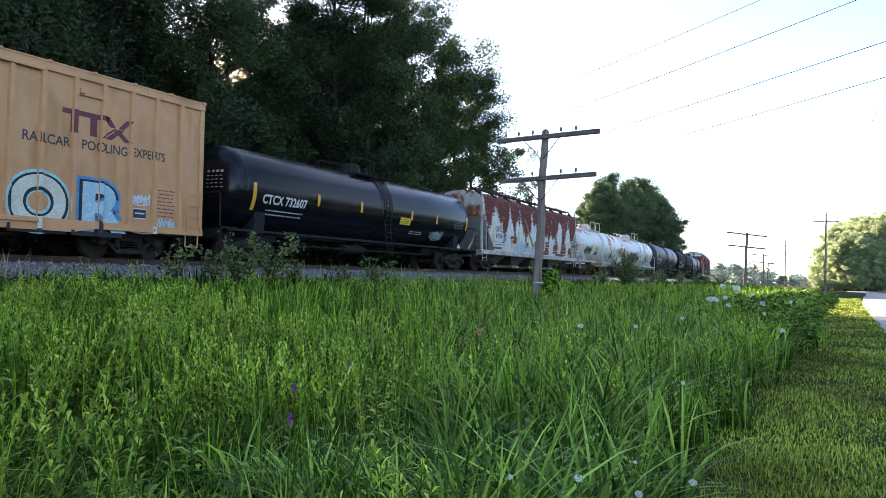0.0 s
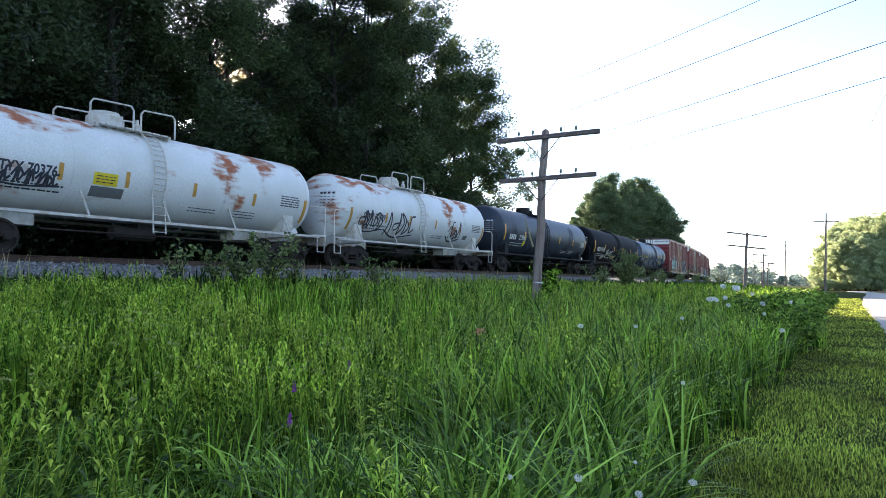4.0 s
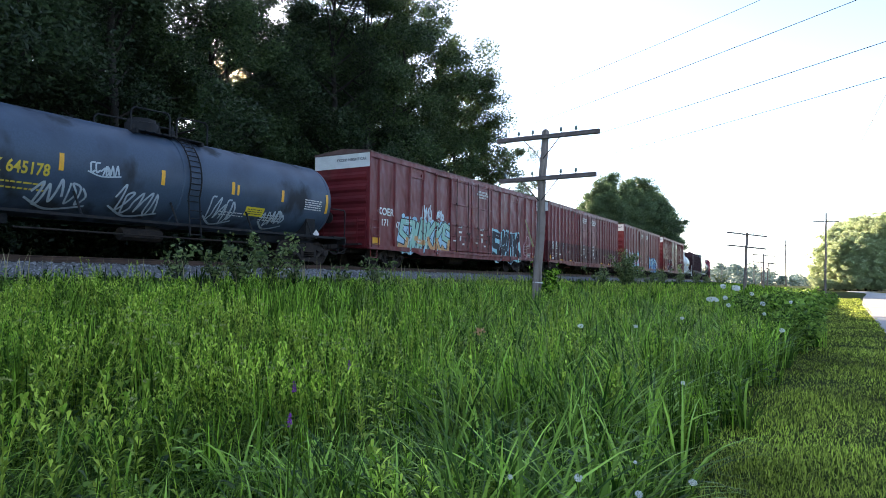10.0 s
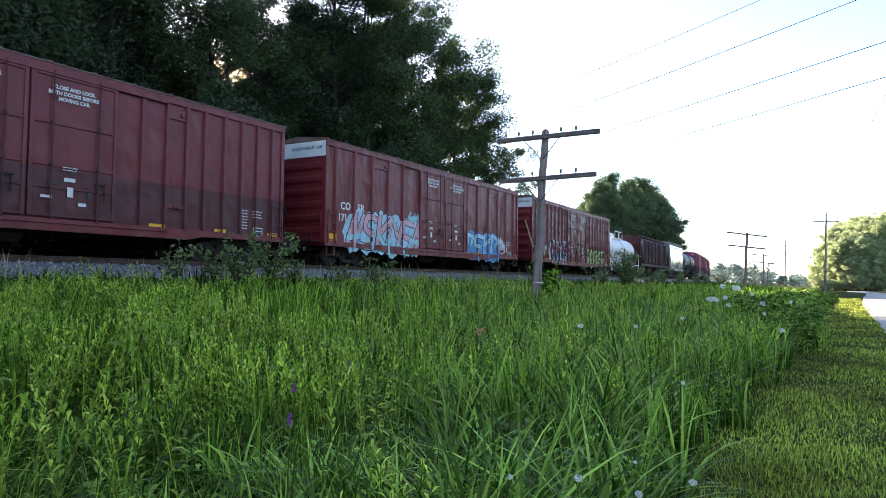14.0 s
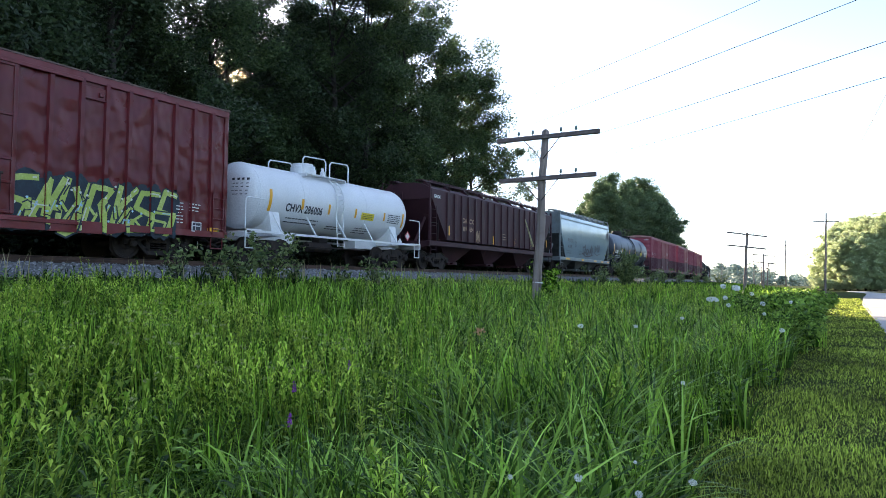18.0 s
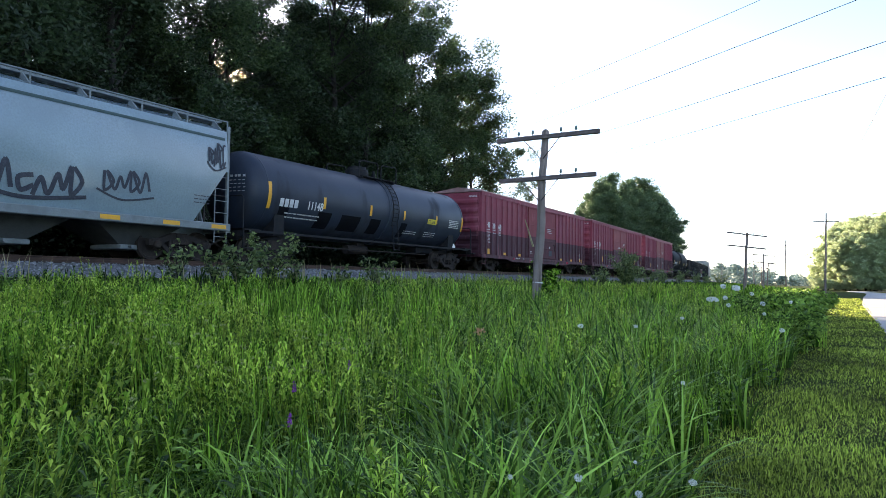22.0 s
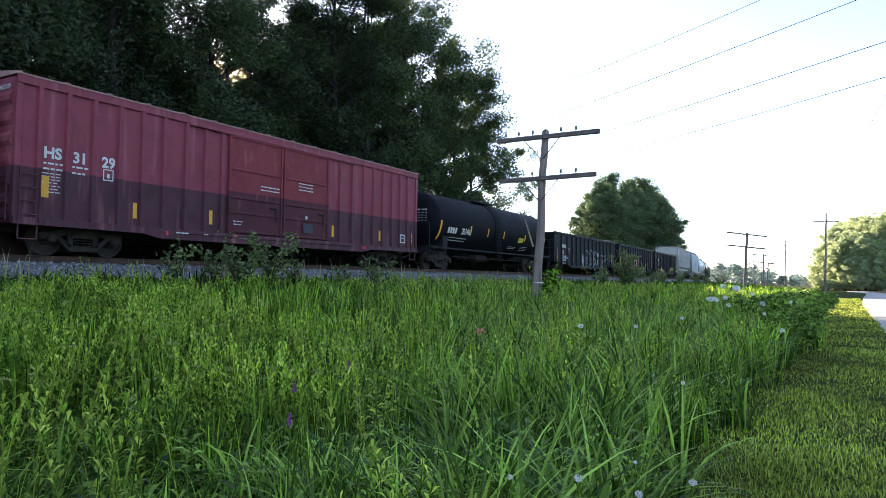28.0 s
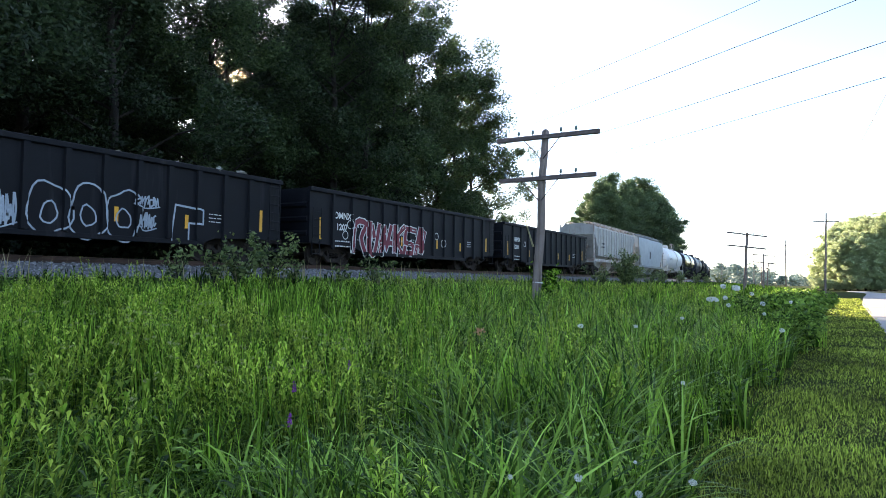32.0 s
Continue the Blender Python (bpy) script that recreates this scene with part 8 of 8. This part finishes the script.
def build_meadow():
    rng = np.random.default_rng(21)
    # the low thatch under everything, coloured dark for the shade down there
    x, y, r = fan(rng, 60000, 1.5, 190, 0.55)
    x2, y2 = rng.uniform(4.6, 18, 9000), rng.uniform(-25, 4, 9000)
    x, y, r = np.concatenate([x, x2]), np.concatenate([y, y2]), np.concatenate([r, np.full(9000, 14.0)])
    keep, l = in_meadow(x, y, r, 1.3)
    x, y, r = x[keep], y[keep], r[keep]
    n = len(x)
    blades(rng, x, y, height(x, y) - 0.02, rng.uniform(0.22, 0.5, n), np.minimum(0.005 + r * 0.0007, 0.05), np.minimum(rng.gamma(2.0, 0.3, n), 1.6), M["grass_low"], "shaded_thatch", "dense low dark green grass under the weeds", "grass", 2)
    # upright meadow grass in loose tufts, thickest in the middle of the field
    x, y, r = fan(rng, 24000, 2.6, 170, 0.62)
    b = bearing(x, y)
    core = np.clip((r - 4.5) / 2.5, 0.12, 1) * np.where((b > 24) & (b < 50), 1.0, 0.75)
    keep, l = in_meadow(x, y, r)
    keep &= (rng.random(len(x)) < core) & (patchy(x, y, 1.4, 4.0) > -0.72)
    x, y, r = x[keep], y[keep], r[keep]
    x, y, head, k = tufts(rng, x, y, 6, 0.09)
    r = r[k]
    z = height(x, y) - 0.02
    n = len(x)
    h = reach_(z, 0.92, rng, n, 0.6) * lumps(x, y)
    h = np.where(lateral(x, y) < 5.4, h * 0.75, h)
    blades(rng, x, y, z, h, np.minimum(0.0035 + r * 0.00062, 0.04), np.minimum(rng.gamma(1.8, 0.12, n) + 0.04, 1.2), M["grass"], "meadow_grass", "tall upright bright green meadow grass", "grass", 4, head)
    # broad arching grass in strong tufts near the lawn
    x, y, r = fan(rng, 3400, 1.8, 26, 0.85, 4, 74)
    b = bearing(x, y)
    keep, l = in_meadow(x, y, r, 1.9)
    keep &= (rng.random(len(x)) < np.where(b < 31, 1.0, np.where(r < 4.4, 1.0, 0.15))) & (patchy(x, y, 2.6, 5.0) > -0.12)
    x, y, r = x[keep], y[keep], r[keep]
    size_ = rng.uniform(0.75, 1.2, len(x))
    x, y, head, k = tufts(rng, x, y, 13, 0.06)
    r, size_ = r[k], size_[k]
    n = len(x)
    z = height(x, y)
    h = np.minimum(rng.uniform(0.5, 0.95, n) * size_ * np.where(bearing(x, y) > 31, 0.72, 1.0), 1.5 - z)
    blades(rng, x, y, z - 0.02, h, 0.0062 + r * 0.0007 + rng.uniform(0, 0.0045, n), rng.uniform(0.15, 1.1, n), M["grass2"], "arching_grass", "long arching broad blue-green grass blades", "grass", 6, head)
    # thin wiry blades that lie over one another close by
    x, y, r = fan(rng, 5200, 1.7, 5.5, 1.0, 8, 78)
    keep, l = in_meadow(x, y, r)
    x, y, r = x[keep], y[keep], r[keep]
    n = len(x)
    blades(rng, x, y, height(x, y), rng.uniform(0.35, 0.62, n), np.full(n, 0.0035), rng.uniform(0.5, 1.6, n), M["grass2"], "wiry_grass", "thin pale grass blades lying over the weeds", "grass", 6)
    # mown lawn
    x, y, r = fan(rng, 170000, 2.0, 80, 0.45, -6, 17)
    x2, y2, r2 = fan(rng, 20000, 2.0, 60, 0.8, -60, -6)
    x, y, r = np.concatenate([x, x2]), np.concatenate([y, y2]), np.concatenate([r, r2])
    l = lateral(x, y)
    x3, y3 = rng.uniform(17.9, 40, 16000), rng.uniform(-16, 6, 16000)
    x, y, r, l = np.concatenate([x, x3]), np.concatenate([y, y3]), np.concatenate([r, np.full(16000, 9.0)]), np.concatenate([l, x3])
    keep = (l > 17.9) & (l < 40) & ((x < 20.15) | (x > 23.3)) & (rng.random(len(l)) < np.clip((l - 17.6) / 0.9, 0.35, 1))
    x, y, r = x[keep], y[keep], r[keep]
    n = len(x)
    blades(rng, x, y, np.zeros(n), rng.uniform(0.03, 0.10, n) * (1 + 0.5 * patchy(x, y, 1.9)), 0.0022 + r * 0.0004, rng.uniform(0.1, 1.2, n), M["lawn_blade"], "lawn_grass", "short mown yellow-green lawn grass", "grass", 2)

    def colonies(count, r0, r1, power, a0, a1, each, spread, seed, floor_):
        x, y, r = fan(rng, count, r0, r1, power, a0, a1)
        keep, l = in_meadow(x, y, r, r0)
        keep &= (l > 5.2) & (patchy(x, y, 0.9, seed) > floor_)
        x, y, r = x[keep], y[keep], r[keep]
        grow = rng.uniform(0.8, 1.1, len(x))
        k = np.repeat(np.arange(len(x)), each)
        x, y = x[k] + rng.normal(0, spread, len(k)), y[k] + rng.normal(0, spread, len(k))
        ok, l = in_meadow(x, y, r[k], 2.0)
        x, y, k = x[ok], y[ok], k[ok]
        return x, y, height(x, y), r[k], grow[k]

    # narrow-leaved weeds, stem beside stem
    x, y, z, r, g = colonies(270, 2.4, 22, 0.9, 33, 78, 9, 0.13, 3.0, -0.1)
    leafy(rng, x, y, z - 0.02, reach_(z, 0.86, rng, len(x), 0.8) * g * lumps(x, y), r, 42, 0.105, 0.0095, 0.22, (0.05, 0.75), 0.35, 0.12, M["weed"], "leafy_weeds", "narrow-leaved green weeds standing in colonies", 2.4, 0.94)
    x, y, z, r, g = colonies(440, 2.6, 60, 0.75, 4, 36, 7, 0.14, 1.0, -0.3)
    leafy(rng, x, y, z - 0.02, reach_(z, 0.80, rng, len(x), 0.7) * g * lumps(x, y), r, 36, 0.105, 0.0105, 0.25, (0.05, 0.7), 0.35, 0.13, M["weed"], "leafy_weeds", "narrow-leaved green weeds standing in colonies", 2.4, 0.9)
    # yellow-green bushy plants with upright oval leaves and cream buds
    x, y, z, r, g = colonies(62, 3.2, 13, 1.2, 36, 68, 17, 0.17, 2.0, -0.2)
    top = leafy(rng, x, y, z - 0.02, reach_(z, 0.96, rng, len(x), 0.82) * g, r, 26, 0.072, 0.0115, 0.4, (0.45, 0.92), 0.2, 0.17, M["dogbane"], "bushy_weeds", "yellow-green bushy weeds with upright oval leaves", 1.75, 0.8)
    pick = rng.random(len(top)) < 0.3
    c = np.repeat(top[pick], 3, 0) + rng.normal(0, 0.022, (3 * int(pick.sum()), 3)) * (1, 1, 0.4)
    bv, bf = leaf_cloud(c, np.full(len(c), 0.016), 9, 0.008, rng, 0.5)
    tagged(from_np("weed_buds", bv, bf, M["buds"]), "small cream bud clusters on the bushy weeds", "buds", kind="stuff")
    x, y, z, r, g = colonies(260, 4.5, 45, 0.95, 5, 34, 6, 0.13, 5.0, -0.35)
    leafy(rng, x, y, z - 0.02, reach_(z, 0.86, rng, len(x), 0.8) * g, r, 24, 0.08, 0.0125, 0.35, (0.35, 0.85), 0.25, 0.14, M["dogbane"], "bushy_weeds", "yellow-green bushy weeds with upright oval leaves", 1.75, 0.85)
    # a thick stand round the foot of the wooden pole
    n = 90
    x, y = rng.normal(11.9, 0.7, n), rng.normal(16.4, 0.7, n)
    z = height(x, y)
    leafy(rng, x, y, z - 0.02, rng.uniform(0.7, 0.98, n), np.full(n, 17.0), 34, 0.09, 0.011, 0.2, (0.1, 0.8), 0.35, 0.1, M["weed"], "leafy_weeds", "narrow-leaved green weeds standing in colonies", 2.4, 0.9)
    # yellow-green growth along the top of the bank
    n = 420
    s_ = rng.uniform(4, 30, n)
    l_ = rng.uniform(4.7, 6.6, n)
    ok = patchy(l_, s_, 1.1, 2.5) > -0.1
    x, y = l_[ok], s_[ok]
    z = height(x, y)
    leafy(rng, x, y, z - 0.02, rng.uniform(0.3, 0.62, len(x)), np.full(len(x), 14.0), 26, 0.075, 0.013, 0.25, (0.2, 0.85), 0.3, 0.12, M["dogbane"], "bank_weeds", "yellow-green weeds on top of the railway bank", 2.0)
    # broad dark leaves low down, most of all along the lawn
    x, y, r = fan(rng, 2300, 1.7, 16, 0.9, 5, 76)
    keep, l = in_meadow(x, y, r, 1.8)
    keep &= rng.random(len(x)) < np.where(l > 16.2, 1.0, np.where(r < 4.5, 0.7, 0.25))
    x, y, r = x[keep], y[keep], r[keep]
    leafy(rng, x, y, height(x, y) - 0.02, rng.uniform(0.25, 0.6, len(x)), r, 13, 0.125, 0.026, 0.15, (0.0, 0.5), 0.35, 0.2, M["broadleaf"], "broad_weeds", "low dark green broad-leaved weeds", 2.2)
    # a few light green saplings with large leaves
    spots = ((15.75, 4.75), (16.35, 3.9), (16.9, 5.6), (13.4, 5.1), (14.6, 3.0), (17.1, 2.9))
    x, y = np.repeat([p[0] for p in spots], 3) + rng.normal(0, 0.05, 18), np.repeat([p[1] for p in spots], 3) + rng.normal(0, 0.05, 18)
    leafy(rng, x, y, height(x, y), rng.uniform(0.55, 0.85, 18), np.full(18, 4.0), 12, 0.10, 0.026, 0.5, (-0.1, 0.6), 0.2, 0.1, M["dogbane"], "light_saplings", "light green saplings with large drooping leaves", 2.2)
    # thin grass stalks with pale seed heads
    x, y, r = fan(rng, 1200, 5.0, 45, 0.9, 5, 38)
    keep, l = in_meadow(x, y, r, 3.0)
    x, y, r = x[keep], y[keep], r[keep]
    z = height(x, y)
    n = len(x)
    h = reach_(z, 1.0, rng, n, 0.85) + 0.06
    blades(rng, x, y, z, h, 0.0014 + r * 0.0002, np.full(n, 0.08), M["seed_head"], "seed_stalks", "thin pale stalks of flowering grass", "grass", 3, np.full(n, 0.4))
    tips = np.stack([x + 0.08 * h * math.cos(0.4) * 0.9, y + 0.08 * h * math.sin(0.4) * 0.9, z + h * 0.93], -1)
    c = np.repeat(tips, 4, 0) + np.tile(np.array([(0, 0, -0.05), (0, 0, -0.02), (0, 0, 0.01), (0.005, 0, 0.035)]), (n, 1))
    bv, bf = leaf_cloud(c, np.full(len(c), 0.012), 4, 0.008, rng, 1.4)
    tagged(from_np("seed_heads", bv, bf, M["seed_head"]), "pale feathery grass seed heads above the meadow", "grass", kind="stuff")
    # dry seed stalks by the ballast
    n = 260
    y = rng.uniform(-2, 60, n)
    x = rng.uniform(4.3, 6.5, n)
    m_ = np.array([place(s, l, 0).translation for s, l in zip(y, x)])
    z = height(m_[:, 0], m_[:, 1])
    blades(rng, m_[:, 0], m_[:, 1], z, rng.uniform(0.5, 0.95, n), np.full(n, 0.010), rng.uniform(0.02, 0.3, n), M["straw"], "dry_stalks", "thin dry seed stalks beside the ballast", "grass")


def shrub(h, spread, seed, m, stems=9, leaves=70, size=0.06, label="small leafy shrub beside the ballast"):
    """Thin arching stems with loose leaves."""
    rng = np.random.default_rng(seed)
    root = new("shrub")
    bm = bmesh.new()
    cs = []
    for i in range(stems):
        a = i * 2.4 + rng.normal(0, 0.3)
        reach = spread * rng.uniform(0.3, 1.0)
        top = h * rng.uniform(0.55, 1.0)
        pts = [Vector((math.cos(a) * reach * t ** 1.5, math.sin(a) * reach * t ** 1.5, top * t)) for t in (0, 0.35, 0.7, 1.0)]
        for j, (p, q) in enumerate(zip(pts, pts[1:])):
            rod(bm, p, q, 0.014 - 0.003 * j, 5, 0.011 - 0.003 * j)
        for t in rng.uniform(0.3, 1.02, 9):
            cs.append((math.cos(a) * reach * t ** 1.5, math.sin(a) * reach * t ** 1.5, top * t))
    part("branchwork", bm, M["bark"], root)
    cs = np.array(cs)
    v, f = leaf_cloud(cs, rng.uniform(0.1, 0.26, len(cs)) * (0.6 + h * 0.35), max(4, leaves * stems // len(cs)), size, rng)
    from_np("foliage", v, f, m, root)
    return tagged(root, label, "shrub", "shrubs along the railway")


def build_shrubs():
    thin = shrub(1.5, 0.7, 51, M["thicket"], 5, 48, 0.06)
    thin.matrix_basis = at_ground(5.4, 10.7)
    low = shrub(0.95, 0.7, 52, M["thicket"], 6, 45, 0.06)
    low.matrix_basis = at_ground(5.3, 11.9)
    full = shrub(1.7, 1.0, 53, M["thicket"], 9, 75, 0.06)
    full.matrix_basis = at_ground(5.3, 13.9)
    for x, y, k in ((5.6, 12.4, 1), (5.2, 14.9, 1), (5.5, 16.8, 1), (5.2, 13.2, 0), (5.4, 18.6, 1)):
        copy_thing((thin, low)[k], at_ground(x, y, 60 * y)).scale = [0.75 + 0.5 * ((y * 3.7) % 1)] * 3
    tall_ = shrub(2.5, 0.95, 54, M["thicket"], 22, 240, 0.055)
    tall_.matrix_basis = at_ground(8.0, 39.8)
    for x, y, z in ((7.4, 36.8, 0), (7.0, 44.5, 0), (6.8, 50, 0), (6.2, 56, 0), (5.6, 66, 0), (5.2, 76, 0), (4.0, 90, 0), (3.2, 104, 0), (1.8, 118, 0)):
        copy_thing(tall_ if int(y) % 2 else full, at_ground(x, y, 37 * y))
    by_pole = shrub(1.75, 0.5, 55, M["weed"], 11, 110, 0.07, "bright green sapling beside the wooden pole")
    by_pole.matrix_basis = at_ground(11.3, 19.0)
    # rank growth along the lawn's edge, and behind the track
    rank = shrub(1.1, 0.8, 56, M["grass2"], 16, 130, 0.06, "dark leafy weeds in a clump at the lawn edge")
    rank.matrix_basis = at_ground(17.6, 24.5)
    edge_bush = shrub(1.15, 0.75, 58, M["bushleaf"], 24, 210, 0.06, "leafy green bush at the edge of the mown lawn")
    edge_bush.matrix_basis = at_ground(17.9, 18.2)
    rnd = random.Random(9)
    for s in list(np.arange(21, 70, 2.6)):
        l = 17.4 - rnd.uniform(0, 1.4)
        p = place(s, l, 0).translation
        o = copy_thing(rank, at_ground(p.x, p.y, rnd.uniform(0, 360)))
        o.scale = [rnd.uniform(0.7, 1.1)] * 3
    for x, y, sc in ((18.2, 16.6, 0.9), (18.0, 20.4, 1.15), (17.6, 21.6, 1.15), (17.6, 23.0, 1.2), (17.8, 26.0, 1.2), (17.9, 29.5, 1.2), (18.0, 33.5, 1.2)):
        copy_thing(edge_bush, at_ground(x, y, 50 * y)).scale = [0.85 * sc] * 3
    under = shrub(3.4, 2.4, 57, M["leaf"], 40, 400, 0.11, "dense dark undergrowth at the foot of the trees")
    under.matrix_basis = at_ground(-6.9, -6)
    for s in np.arange(-3, 98, 3.4):
        for l in (-6.6 - rnd.uniform(0, 0.8), -9.3 - rnd.uniform(0, 1.2)):
            p = place(s + rnd.uniform(-0.8, 0.8), l, 0).translation
            o = copy_thing(under, at_ground(p.x, p.y, rnd.uniform(0, 360)))
            o.scale = [rnd.uniform(0.85, 1.2)] * 3
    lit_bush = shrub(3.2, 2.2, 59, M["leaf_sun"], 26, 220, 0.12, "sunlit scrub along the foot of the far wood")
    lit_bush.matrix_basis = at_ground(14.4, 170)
    for i in range(22):
        o = copy_thing(lit_bush, at_ground(15.5 + i * 1.9, 167.5 + rnd.uniform(-1.5, 1.5), rnd.uniform(0, 360)))
        o.scale = [rnd.uniform(0.7, 1.25)] * 3
    for s in np.arange(101, 230, 6):
        p = place(s, -7.5, 0).translation
        copy_thing(under, at_ground(p.x, p.y, rnd.uniform(0, 360)))


def flower(name, h, head, m, label, cat, group, seed, wide=0.062, tilt=0):
    """A stalk from the ground with a flat or spiked head at height h."""
    rng = np.random.default_rng(seed)
    root = new(name)
    bm = bmesh.new()
    rod(bm, (0.02, 0.01, 0), (0, 0, h), 0.004, 5, 0.0025)
    part("stalk", bm, M["weed"], root)
    if head == "umbel":
        n = 110
        a, r = rng.uniform(0, 6.28, n), wide * np.sqrt(rng.random(n))
        c = np.stack([r * np.cos(a), r * np.sin(a), h + 0.2 * wide - 2.2 * r * r], -1)
        v, f = leaf_cloud(c, np.full(n, wide * 0.08), 4, wide * 0.17, rng)
        bm = bmesh.new()
        for k in range(9):
            rod(bm, (0, 0, h - 0.05), (0.6 * wide * math.cos(k * 0.7), 0.6 * wide * math.sin(k * 0.7), h - 0.01), 0.0015, 4)
        part("umbel_frame", bm, M["weed"], root)
    elif head == "spike":
        n = 46
        t = rng.random(n)
        a = rng.uniform(0, 6.28, n)
        c = np.stack([0.009 * np.cos(a) * (1.2 - t), 0.009 * np.sin(a) * (1.2 - t), h - 0.07 + 0.07 * t], -1)
        v, f = leaf_cloud(c, np.full(n, 0.006), 3, 0.006, rng)
    else:
        n = 14
        a = rng.uniform(0, 6.28, n)
        c = np.stack([0.05 * np.cos(a), 0.05 * np.sin(a), h + rng.uniform(-0.03, 0.03, n)], -1)
        v, f = leaf_cloud(c, np.full(n, 0.03), 4, 0.022, rng)
    if tilt:                                       # the head nods towards the lawn
        turn = np.array(Matrix.Rotation(radians(tilt), 3, Vector((1, 0.35, 0)).normalized()))
        v = (v - (0, 0, h)) @ turn.T + (0, 0, h)
    from_np("flower_head", v, f, m, root)
    return tagged(root, label, cat, group)


def build_flowers():
    spots = [(17.26, 11.70, 1.22, 0.114, 25), (17.45, 12.97, 1.40, 0.100, 35), (17.25, 12.85, 1.43, 0.060, 60), (17.36, 12.34, 1.24, 0.048, 70), (17.56, 11.30, 1.15, 0.044, 70), (17.74, 14.33, 1.10, 0.059, 70), (17.87, 13.25, 0.95, 0.040, 70), (18.22, 12.30, 0.73, 0.055, 50), (17.93, 6.07, 0.64, 0.024, 60), (18.27, 2.49, 0.76, 0.019, 60), (18.36, 2.95, 0.73, 0.010, 60), (18.48, 2.55, 0.72, 0.017, 60), (18.43, 3.82, 0.44, 0.027, 40), (17.99, 2.49, 0.72, 0.013, 60), (16.10, 8.70, 0.90, 0.049, 40), (16.59, 9.58, 0.87, 0.039, 50), (17.15, 9.90, 0.99, 0.035, 50), (17.44, 15.30, 1.27, 0.052, 60), (18.13, 15.72, 1.11, 0.046, 60)]
    for i, (x, y, z, w, tilt) in enumerate(spots):
        g = float(height(x, y))
        flower("wild_carrot_flower", z - g, "umbel", M["umbel"], "white flat-topped wild carrot flower on a thin stalk", "flower", "white wildflowers", 60 + i, 0.78 * w, tilt).matrix_basis = pose(x, y, g)
    for i, (x, y, z) in enumerate(((16.19, 3.19, 0.86), (16.47, 2.86, 0.74), (15.5, 4.6, 0.8))):
        flower("purple_flower", z, "spike", M["purple"], "small purple flower spike among the weeds", "flower", "purple wildflowers", 90 + i).matrix_basis = pose(x, y, 0.0)
    flower("orange_lily", 0.74, "lily", M["orange"], "orange day lily open among the tall grass", "flower", "", 95).matrix_basis = at_ground(15.0, 7.96)


build_poles()
build_meadow()
build_shrubs()
build_flowers()


# ---- what moves: the train and its wheels ----
def travelled(t):
    """Metres that the train has gone since the start: about 11 m/s, slowing a little."""
    return D * (0.634 * t - 0.00036 * t * t)


def motions():
    for car, at in CARS:
        walk(car, [(t, place(at - travelled(t))) for t in range(0, 33, 2)])
    shared = {}
    for w, axle in WHEELS:
        if axle not in shared:
            dy = -0.89 if axle == 0 else 0.89
            rows = [(i / FPS, pose(0, dy, 0.457) @ Matrix.Rotation(travelled(i / FPS) / 0.457, 4, "X")) for i in range(0, 32 * FPS + 1)]
            walk(w, rows)
            shared[axle] = w.animation_data
        else:
            w.rotation_mode = "QUATERNION"
            keys = w.animation_data_create()
            keys.action = shared[axle].action
            keys.action_slot = shared[axle].action_slot


motions()
